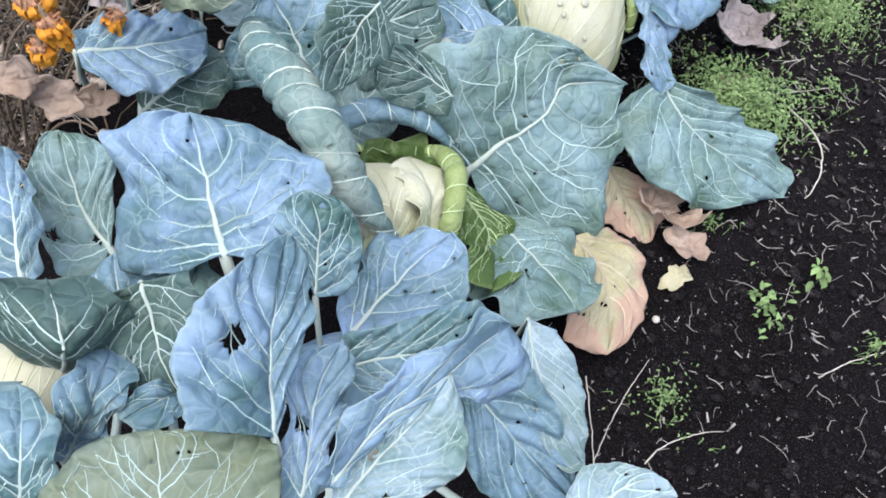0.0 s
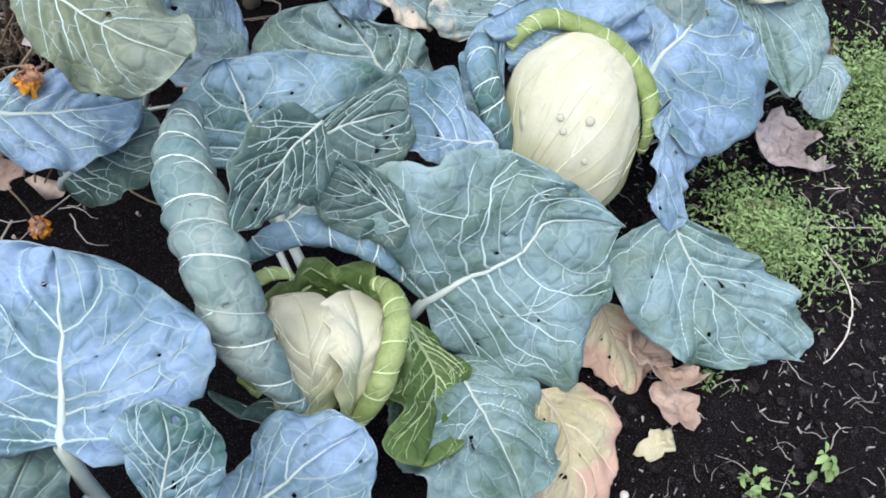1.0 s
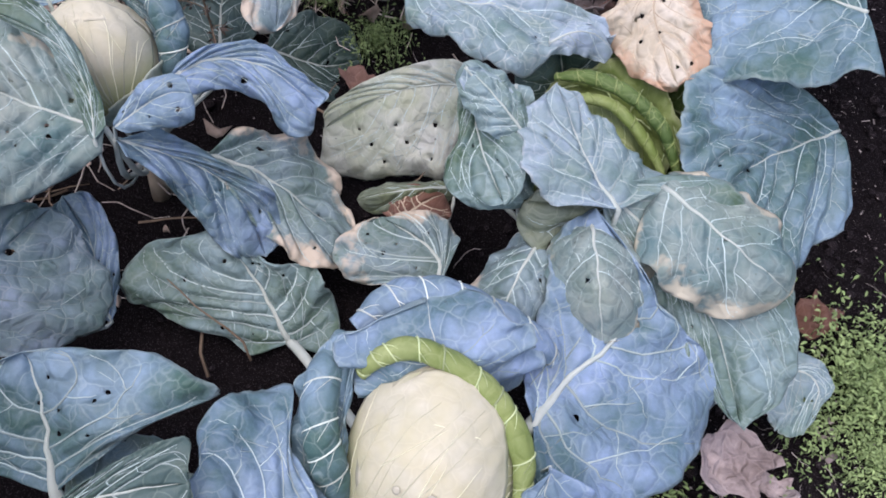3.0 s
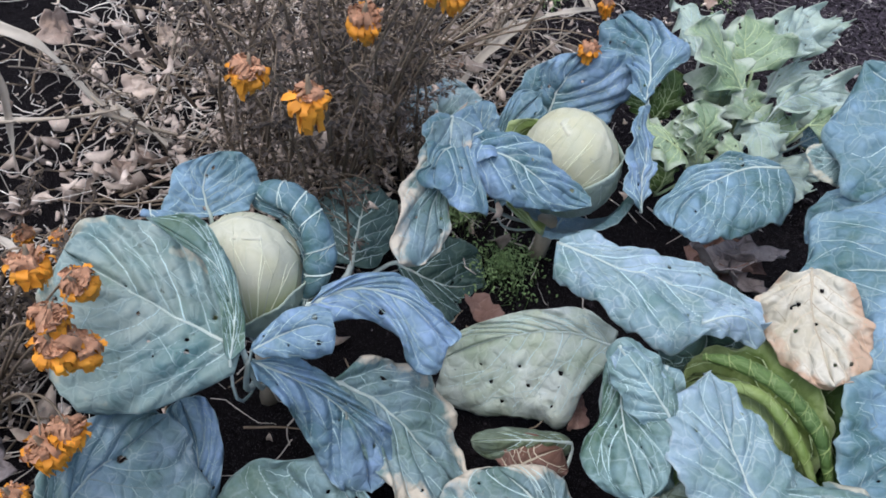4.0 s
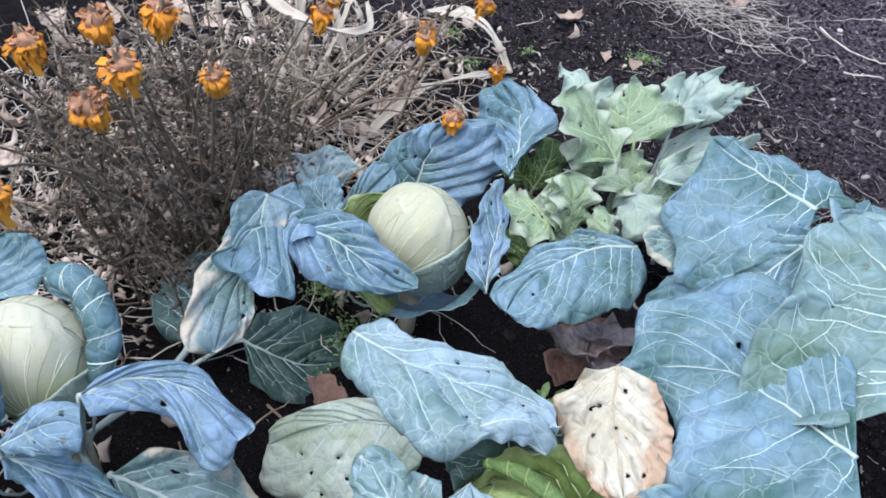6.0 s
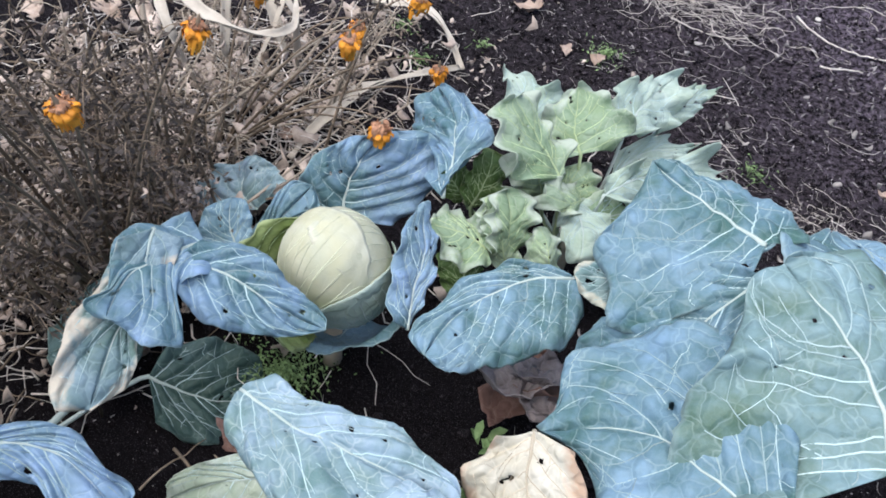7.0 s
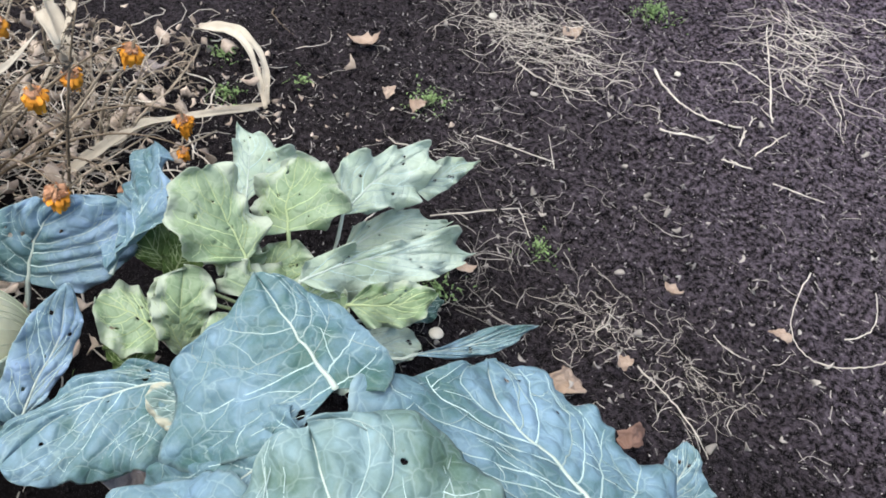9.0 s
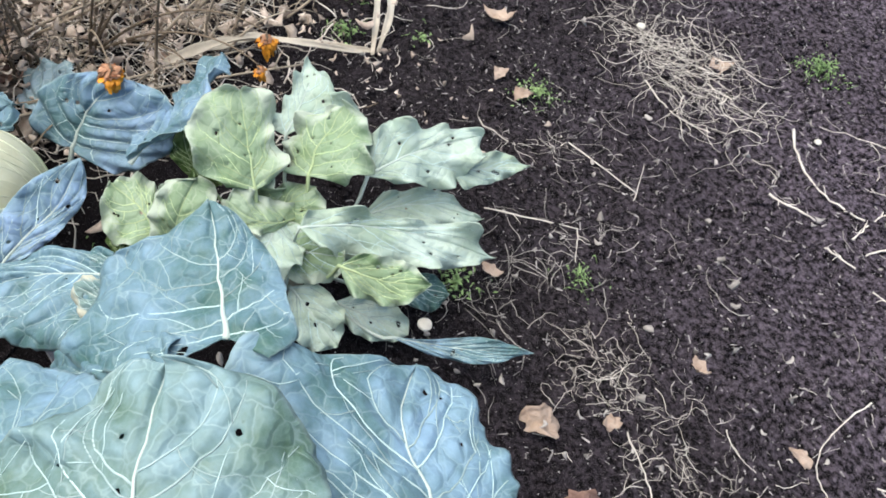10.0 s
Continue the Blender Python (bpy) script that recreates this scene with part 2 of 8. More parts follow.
M_BUSHB = plain("brown_foliage", (0.060, 0.046, 0.038), (0.400, 0.320, 0.265), 60, 0.9)
M_BUSH = plain("dry_foliage", (0.014, 0.012, 0.012), (0.200, 0.165, 0.150), 60, 0.9)
M_PETAL = plain("petal", (0.62, 0.20, 0.015), (0.92, 0.42, 0.05), 60, 0.6)
M_PETALB = plain("petal_wilted", (0.30, 0.14, 0.085), (0.72, 0.42, 0.27), 60, 0.8)
M_CALYX = plain("calyx", (0.20, 0.15, 0.10), (0.42, 0.34, 0.26), 60, 0.8)
M_WEED = plain("weed", (0.060, 0.125, 0.040), (0.310, 0.440, 0.200), 60, 0.6)
M_WATER, _n, _l, _b = mat("water", 0.03, 0.5)
_b.inputs["Base Color"].default_value = (0.60, 0.61, 0.52, 1)
_b.inputs["Transmission Weight"].default_value, _b.inputs["IOR"].default_value = 0.25, 1.33
M_STONE = plain("stone", (0.42, 0.39, 0.36), (0.66, 0.63, 0.59), 40, 0.8)


# ---- shapes ----
def part(name, bm, material, parent=None, label=""):
    me = bpy.data.meshes.new(name)
    bm.to_mesh(me)
    bm.free()
    me.materials.append(material)
    for p in me.polygons:
        p.use_smooth = True
    ob = new(name, me)
    if parent is not None:
        ob.parent = parent
    if label:
        tagged(ob, label)
    return ob


def thing(name, label, category, group="", kind="", at=(0, 0, 0)):
    return tagged(new(name), label, category, group, kind)


def tube(bm, pts, radii, sides=5):
    """A tapered tube along pts."""
    rings = []
    for i, p in enumerate(pts):
        d = (pts[min(i + 1, len(pts) - 1)] - pts[max(i - 1, 0)])
        d = d.normalized() if d.length > 1e-9 else Vector((0, 0, 1))
        a = d.cross(Vector((0.13, 0.31, 0.94))).normalized()
        b = d.cross(a)
        r = radii[i] if hasattr(radii, "__len__") else radii
        rings.append([bm.verts.new(p + (a * math.cos(2 * math.pi * k / sides) + b * math.sin(2 * math.pi * k / sides)) * r) for k in range(sides)])
    for q, s in zip(rings, rings[1:]):
        for k in range(sides):
            bm.faces.new((q[k], q[(k + 1) % sides], s[(k + 1) % sides], s[k]))
    for ring in (rings[0][::-1], rings[-1]):
        bm.faces.new(ring)


def ground_z(x, y):
    return 0.0505 * x + 0.0448 * y - 0.0977


def smooth(a, b, x):
    t = min(1.0, max(0.0, (x - a) / (b - a)))
    return t * t * (3 - 2 * t)


LEAVES = 0


def along_curve(P, t):
    """A smooth curve through P, even in arc length between its points."""
    ds = [(b - a).length + 1e-9 for a, b in zip(P, P[1:])]
    f = min(1.0, max(0.0, t)) * sum(ds)
    k = 0
    while k < len(ds) - 1 and f > ds[k]:
        f -= ds[k]
        k += 1
    f = min(1.0, f / ds[k])
    a, b, c, d = P[max(k - 1, 0)], P[k], P[k + 1], P[min(k + 2, len(P) - 1)]
    m0 = (c - a) * (ds[k] / (ds[k] + (ds[k - 1] if k else ds[k])))
    m1 = (d - b) * (ds[k] / (ds[k] + (ds[k + 1] if k + 1 < len(ds) else ds[k])))
    f2, f3 = f * f, f * f * f
    return b * (2 * f3 - 3 * f2 + 1) + m0 * (f3 - 2 * f2 + f) + c * (3 * f2 - 2 * f3) + m1 * (f3 - f2)


def leaf(plant, B, M, T, L, R, mt, rib=None, wide=0.62, blunt=0.45, bulge=0.08, curl=(0, 0), roll=0.22, tip=0.0, ripple=0.026,
         puff=0.007, veins=5, holes=3, edge=1.0, ragged=0.018, scallop=0.03, base=0.36, wave=1.0, flip=1, thick=0.0012, stalk=True, ribw=0.0055, name="leaf", label="", stem=None, net=None, lobed=1.0, frill=0.0):
    """A cabbage leaf: midrib from B over M to T, blade reaching L and R at its widest; curl rolls the two margins, tip bends the end.
    net: rib, left and right margin as lists of points from the base to the tip, for a blade of uneven outline."""
    global LEAVES
    LEAVES += 1
    rnd = random.Random(LEAVES * 7 + 3)
    B, M, T, L, R = (Vector(v) for v in (B, M, T, L, R))
    if net:
        ribs = [Vector(p) for p in net[0]]
        rims = [[Vector(p) for p in q] + [ribs[-1]] for q in net[1:]]
    um = (M - B).length / max(1e-6, (M - B).length + (T - M).length)

    def mid(u):
        if net:
            return along_curve(ribs, u)
        a, b, c = (u - um) * (u - 1) / um, u * (u - 1) / (um * (um - 1)), u * (u - um) / (1 - um)
        return B * a + M * b + T * c

    # where along the rib each side is widest
    side = []
    for P in (L, R):
        best = min((abs((P - mid(k / 40)).dot((T - B).normalized())), k / 40) for k in range(10, 37))[1]
        side.append((best, P - mid(best)))
    N = (T - B).cross(L - R).normalized() * -1
    if N.z < 0:
        N = -N
    N *= flip
    peak = [max(0.3, min(0.8, s[0])) for s in side]

    normals = {}

    def normal(u):
        # across the blade at u, turned up
        k = round(u * 40)
        if k not in normals:
            q = min(0.94, k / 40)
            n = (mid(q + 0.05) - mid(max(0.0, q - 0.05))).cross(along_curve(rims[0], q) - along_curve(rims[1], q))
            n = n.normalized() if n.length > 1e-9 else N.copy()
            normals[k] = (n if n.dot(N) > 0 else -n).lerp(N, 0.35).normalized()
        return normals[k]

    def width(u, p):
        # rounded blade, quickly broad above the stalk, blunt at the tip
        if u < p:
            return base + (1 - base) * math.sin(0.5 * math.pi * u / p) ** wide
        return max(0.0, 1 - ((u - p) / (1 - p)) ** (1.3 / blunt)) ** 0.5
    ph = [rnd.uniform(0, 6.28) for _ in range(6)]
    off = Vector((rnd.uniform(-50, 50), rnd.uniform(-50, 50), rnd.uniform(-50, 50)))
    size = max((T - B).length, (L - R).length)
    puff *= min(1.0, size / 0.26) ** (2 if net else 1)
    # side veins: where each leaves the midrib and how it sweeps towards the rim
    fan = [[], []]
    for q in (0, 1):
        for k in range(veins):
            f = (k + rnd.uniform(0.2, 0.8)) / veins
            fan[q].append((0.012 + 0.60 * f ** 1.25, 0.10 + 0.34 * f ** 0.6 + rnd.uniform(-0.05, 0.05), rnd.uniform(0.95, 1.45), rnd.uniform(0.82, 0.97)))
    lobe = [(rnd.uniform(0, 6.28), lobed * rnd.uniform(0.01, 0.05)) for _ in (0, 1)]

    def vein_at(u, v, reach=0.095):
        a, q = abs(v), 0 if v < 0 else 1
        d = min(abs(u - u0 - sl * a ** pw) for u0, sl, pw, _ in fan[q])
        return 1 - smooth(-0.02, reach, d)  # 1 on a vein, 0 between

    def surface(u, v, lift=0.0):
        s = 0 if v < 0 else 1
        pk, S = peak[s], side[s][1]
        a = abs(v)
        nrm = normal(u) if net else N
        full = 1.0 if net else width(u, pk)
        w = full * (1 + ragged * math.sin(17 * u + ph[1] + 3 * s) + ragged * 0.7 * math.sin(41 * u + ph[2]) + scallop * (0.5 - vein_at(u, 1 if s else -1, 0.16)) + lobe[s][1] * math.sin(6.5 * u + lobe[s][0]) + edge * 0.05 * noise.noise(Vector((u * 7, s * 9.0, 0)) + off) + edge * 0.034 * noise.noise(Vector((u * 30, s * 9.0, 5)) + off) - frill * 0.12 * smooth(0.28, 0.62, noise.noise(Vector((u * 11, s * 9.0, 9)) + off)) + frill * 0.03 * noise.noise(Vector((u * 60, s * 9.0, 7)) + off))
        rl = math.radians(curl[s])
        p = mid(u)
        if net:
            S = along_curve(rims[s], u) - p
        W = S.length * w
        d = S.normalized() if S.length > 1e-9 else side[s][1].normalized()
        flat = 1 - roll if curl[s] else 1.0
        x, z = min(a, flat) * W, 0.0
        if a > flat and curl[s]:
            # margin rolled up or down
            r_len = (a - flat) * W
            ang = rl * (a - flat) / (1 - flat)
            rad = r_len / max(1e-6, abs(ang))
            sg = 1 if rl > 0 else -1
            x += rad * math.sin(abs(ang))
            z += sg * rad * (1 - math.cos(abs(ang)))
        p = p + d * x + nrm * z
        p = p + nrm * (bulge * S.length * 4 * a * (1 - a) * w)
        if tip:
            p = p + nrm * (tip * size * max(0.0, u - 0.6) ** 2 * 3)
        # ripples along the rim, swelling between veins, general unevenness
        p = p + nrm * (ripple * size * 4 * a ** 2.5 * math.sin(9 * u + ph[3] + s * 2) * 0.35 + ripple * size * 2.2 * a ** 3 * math.sin(23 * u + ph[4] + 4 * s))
        if frill:
            p = p + nrm * (frill * 0.075 * size * a ** 4 * noise.noise(Vector((u * 13, s * 5.0, 2)) + off) + frill * 0.045 * size * a ** 5 * noise.noise(Vector((u * 34, s * 5.0, 4)) + off))
        vn = vein_at(u, v)
        p = p + nrm * (1.35 * puff * (1 - vn) * smooth(0.0, 0.12, a) * (0.4 + 0.6 * w) + 0.0035 * noise.noise(p * 38 + off))
        k = p * 14 + off
        p = p + nrm * (0.006 * noise.noise(k * 1.6) + wave * 0.023 * size / 0.3 * (0.2 + a) * noise.noise(p * 9 + off))
        return p + nrm * lift

    nu, nv = (66, 52) if net else (50, 52)
    bm = bmesh.new()
    uvl = bm.loops.layers.uv.new("UVMap")
    grid = [[bm.verts.new(surface((i / nu) ** 0.92, -1 + 2 * j / nv)) for j in range(nv + 1)] for i in range(nu + 1)]
    coords = {}
    for i, row in enumerate(grid):
        for j, v in enumerate(row):
            coords[v] = ((i / nu) ** 0.92, -1 + 2 * j / nv)
    # bitten holes: drop a grid point and draw its ring round
    dead, pulled = set(), {}
    spots = holes if isinstance(holes, (list, tuple)) else [(rnd.uniform(0.15, 0.8), rnd.uniform(-0.68, 0.68), rnd.choice((0.002, 0.003, 0.004))) for _ in range(holes + (4 if net else 0))]
    for hu, hv, hr in spots:
        c = surface(hu, hv)
        for i, row in enumerate(grid):
            for j, v in enumerate(row):
                if abs(coords[v][0] - hu) > 0.2 or abs(coords[v][1] - hv) > 0.3 or not 2 < j < nv - 2 and hr < 0.005:
                    continue
                dd = (v.co - c).length
                if dd < hr or (abs(i - round(hu ** (1 / 0.92) * nu)) < 1 and abs(j - round((hv + 1) / 2 * nv)) < 1):
                    dead.add(v)
        pulled[(hu, hv)] = (c, hr)
    for i in range(nu):
        for j in range(nv):
            q = (grid[i][j], grid[i][j + 1], grid[i + 1][j + 1], grid[i + 1][j])
            if any(v in dead for v in q):
                for v in q:
                    if v not in dead:
                        c, hr = min(pulled.values(), key=lambda ch: (ch[0] - v.co).length)
                        dv = v.co - c
                        if dv.length > hr and dv.length < hr + 0.035:
                            v.co = c + dv.normalized() * hr * (1.0 + 0.3 * math.sin(i * 3.1 + j * 1.7))
                continue
            f = bm.faces.new(q)
            for lp in f.loops:
                lp[uvl].uv = coords[lp.vert]
    for v in dead:
        bm.verts.remove(v)
    bmesh.ops.remove_doubles(bm, verts=bm.verts[:], dist=0.0002)
    blade = part(name, bm, mt, plant, label)
    sol = blade.modifiers.new("thickness", "SOLIDIFY")
    sol.thickness, sol.offset = thick, 0.0
    # midrib and side veins lie on the blade as one raised rib
    rm = rib or M_RIB
    bm = bmesh.new()
    sg = max(0.0006, 0.0026 * size)
    pts = [surface(0.985 * k / 16, 0.012 * math.sin(k * 1.7 + ph[5]), sg) for k in range(17)]
    rad = [ribw * (0.6 * math.exp(-5 * k / 16) + 0.36 * (1 - k / 17)) + 0.0005 for k in range(17)]
    if stalk:
        foot = Vector(stem) if stem else Vector((plant["stem"][0], plant["stem"][1], plant["stem"][2]))
        # the stalk dives under the blades and then runs in to the stem
        d0 = (pts[0] - pts[1]).normalized()
        low = pts[0] + d0 * 0.03
        low.z = min(low.z, pts[0].z - 0.06)
        low = low.lerp(Vector((low.x, low.y, foot.z)), 0.7)
        pre = [foot.lerp(low, t).lerp(low.lerp(pts[0], t), t) for t in (k / 6 for k in range(6))]
        pts = pre + pts
        rad = [ribw * 1.1] * 6 + rad
    tube(bm, pts, rad, 6)
    main = len(bm.faces)
    for q in (0, 1):
        s = 1 if q else -1
        for k, (u0, sl, pw, far) in enumerate(fan[q]):
            wig = [rnd.uniform(-0.011, 0.011) for _ in range(14)]
            wig[0] = 0.0

            def along(a, bend=0.0):
                f = a / far * 12
                i = min(12, int(f))
                return u0 + sl * a ** pw + wig[i] * (1 - f + i) + wig[i + 1] * (f - i) + bend
            line = [surface(along(far * i / 13), s * far * i / 13, sg) for i in range(14) if along(far * i / 13) < 0.985]
            if len(line) > 3:
                r0 = ribw * rnd.uniform(0.15, 0.25) * (1 - 0.45 * u0) + 0.0003
                tube(bm, line, [r0 * (1 - 0.75 * i / len(line)) + 0.0002 for i in range(len(line))], 4)
                way = rnd.choice((-1, 1))
                for a0 in (rnd.uniform(0.20, 0.38), rnd.uniform(0.48, 0.68)):
                    way = -way
                    span = rnd.uniform(0.10, 0.19) * way
                    reach = min(0.96, a0 + rnd.uniform(0.16, 0.30))
                    fork = []
                    for i in range(7):
                        a = a0 + (reach - a0) * i / 6
                        u = along(min(far, a), span * (i / 6) ** 0.75 + rnd.uniform(-0.005, 0.005) * (i > 0))
                        if 0.01 < u < 0.985:
                            fork.append(surface(u, s * a, sg))
                    if len(fork) > 2:
                        tube(bm, fork, [r0 * 0.48 * (1 - 0.7 * i / len(fork)) + 0.0002 for i in range(len(fork))], 4)
            # thin ties between neighbouring veins
            if k + 1 < veins:
                n0, nsl, npw, _ = fan[q][k + 1]
                for _ in range(1):
                    a = rnd.uniform(0.15, 0.85)
                    b = min(0.93, a + rnd.uniform(-0.05, 0.12))
                    ua, ub = u0 + sl * a ** pw, n0 + nsl * b ** npw
                    if ub < 0.97:
                        m = (ua + ub) / 2 + rnd.uniform(-0.015, 0.015)
                        tube(bm, [surface(ua, s * a, sg), surface(m, s * (a + b) / 2 + s * rnd.uniform(-0.03, 0.03), sg), surface(ub, s * b, sg)], [0.0006, 0.0004, 0.0005], 3)
    bm.faces.ensure_lookup_table()
    for f in bm.faces[main:]:
        f.material_index = 1
    ro = part("midrib", bm, rm, blade)
    ro.data.materials.append(M_VEIN if rib is None else rib)
    return blade


def leaf_net(plant, rib, left, right, mt, rib_material=None, **more):
    """A leaf of uneven outline: midrib and both margins as points from the base to the tip."""
    return leaf(plant, rib[0], rib[len(rib) // 2], rib[-1], left[len(left) // 2], right[len(right) // 2], mt, net=(rib, left, right), rib=rib_material, **{"bulge": 0.03, "scallop": 0.02, "ragged": 0.008, "edge": 0.5, "wave": 0.4, "ripple": 0.014, "puff": 0.009, "lobed": 0.4, "frill": 0.4, "curl": (-30, -30), "roll": 0.16, **more})


def cover(plant, C, axis, r, length, toward, start, end, span, k, mt, rib, loose=0.02, veins=4, seed=1, heavy=1.0, crown=None):
    """A leaf laid over a head: its foot on the side named by toward, start radians down from the crown, its rim end radians from it (negative: past the crown).
    crown: where the middle of the leaf lies, if not on the axis."""
    C, ax = Vector(C), Vector(axis).normalized()
    q = ax.to_track_quat("Z", "Y")
    top = (q.inverted() @ Vector(crown or ax)).normalized()
    t = q.inverted() @ Vector(toward)
    t = (t - top * t.dot(top)).normalized()
    across = top.cross(t)
    rnd = random.Random(seed)
    ph = [rnd.uniform(0, 6.28) for _ in range(4)]

    def shell(u, v, lift=0.0):
        th = start + (end - start) * (u - 0.10 * v * v * smooth(0.5, 1.0, u))
        w = span * (0.12 + 0.88 * math.sin(min(1.0, u / 0.55) * math.pi / 2)) * (1 - 0.30 * smooth(0.65, 1.0, u))
        be = v * w * (1 + 0.03 * math.sin(11 * u + ph[0]))
        d = (t * math.sin(th) + top * math.cos(th)) * math.cos(be) + across * math.sin(be)
        rim = smooth(0.86, 1.0, max(u, abs(v)))
        kk = k + loose * rim * (0.7 + 0.5 * math.sin(7 * v + 6 * u + ph[1])) + lift
        # swollen between the fanning veins
        kk += 0.010 * heavy * (1 - math.cos(6.28 * veins * (abs(v) ** 0.8))) * smooth(0.1, 0.5, u) * 0.5 + 0.012 * heavy * noise.noise(d * 4 + Vector((seed, 0, 0)))
        return C + q @ Vector((r * kk * d.x, r * kk * d.y, length * kk * d.z / (1 + 0.10 * d.z)))
    bm = bmesh.new()
    uvl = bm.loops.layers.uv.new("UVMap")
    n1, n2 = 34, 40
    g = [[bm.verts.new(shell(i / n1, -1 + 2 * j / n2)) for j in range(n2 + 1)] for i in range(n1 + 1)]
    for i in range(n1):
        for j in range(n2):
            f = bm.faces.new((g[i][j], g[i][j + 1], g[i + 1][j + 1], g[i + 1][j]))
            for lp, (a, c) in zip(f.loops, ((i, j), (i, j + 1), (i + 1, j + 1), (i + 1, j))):
                lp[uvl].uv = (a / n1, -1 + 2 * c / n2)
    ob = part("wrapper_leaf", bm, mt, plant)
    ob.modifiers.new("thickness", "SOLIDIFY").thickness = 0.0015
    bm = bmesh.new()
    for e in range(-veins, veins + 1):
        f = math.copysign((abs(e) / veins) ** 1.25, e) * 0.94
        far = 0.97 - 0.25 * abs(f) + rnd.uniform(-0.06, 0.0)
        w = heavy * (0.0016 if e == 0 else 0.0009)
        pts = [shell(0.03 + (far - 0.03) * i / 16, f * (i / 16) ** 0.75 + 0.008 * math.sin(i + e), 0.004) for i in range(17)]
        tube(bm, pts, [w * (1 - i / 17) + 0.0002 for i in range(17)], 5)
        if e:
            s = 1 if rnd.random() < 0.5 else -1
            m = rnd.randint(6, 10)
            u0, v0 = 0.03 + (far - 0.03) * m / 16, f * (m / 16) ** 0.75
            tube(bm, [shell(u0 + 0.25 * i / 8, v0 + s * 0.16 * i / 8, 0.003) for i in range(9)], [0.5 * w * (1 - i / 9) + 0.0002 for i in range(9)], 4)
    part("midrib", bm, rib, ob)
    return ob


def head(plant, C, axis, r, length, mt, toward, seed=1, wraps=((0.0, 0.80, -0.30, 1.25),)):
    """Firm cabbage head: an egg-shaped heart under wrapper leaves; wraps: turn from toward, foot, rim (in half turns from the crown) and half width of each."""
    C, ax = Vector(C), Vector(axis).normalized()
    q = ax.to_track_quat("Z", "Y")
    bm = bmesh.new()
    uvl = bm.loops.layers.uv.new("UVMap")
    nt, npz = 22, 32
    g = []
    for i in range(nt + 1):
        th = math.pi * i / nt + 1e-3
        g.append([bm.verts.new(C + q @ Vector((r * math.sin(th) * math.cos(p), r * math.sin(th) * math.sin(p), length * math.cos(th) / (1 + 0.10 * math.cos(th))))) for p in (2 * math.pi * j / npz for j in range(npz))])
    for i in range(nt):
        for j in range(npz):
            f = bm.faces.new((g[i][j], g[i][(j + 1) % npz], g[i + 1][(j + 1) % npz], g[i + 1][j]))
            for lp in f.loops:
                lp[uvl].uv = (0.8, 0.2)
    bmesh.ops.remove_doubles(bm, verts=bm.verts[:], dist=0.0005)
    part("heart", bm, mt, plant, "firm pale cabbage heart")
    rib = M_HEADV if mt == M_HEAD else M_RIBG
    for w, (turn, start, end, span) in enumerate(wraps):
        t = Vector(toward)
        t.rotate(Euler((0, 0, turn)))
        cover(plant, C, axis, r, length, t, math.pi * start, math.pi * end, span, 1.012 + 0.016 * w, mt, rib, 0.022, 4, seed + w)


def cabbage(label, stem, group="cabbages in the row"):
    p = thing("cabbage_plant", label, "cabbage", group)
    p["stem"] = stem
    bm = bmesh.new()
    s = Vector(stem)
    gz = ground_z(s.x, s.y)
    tube(bm, [Vector((s.x, s.y, gz - 0.01)), Vector((s.x + 0.004, s.y, (gz + s.z) / 2)), s + Vector((0, 0, 0.02))], [0.018, 0.016, 0.02], 8)
    part("stump", bm, M_RIBD, p)
    return p


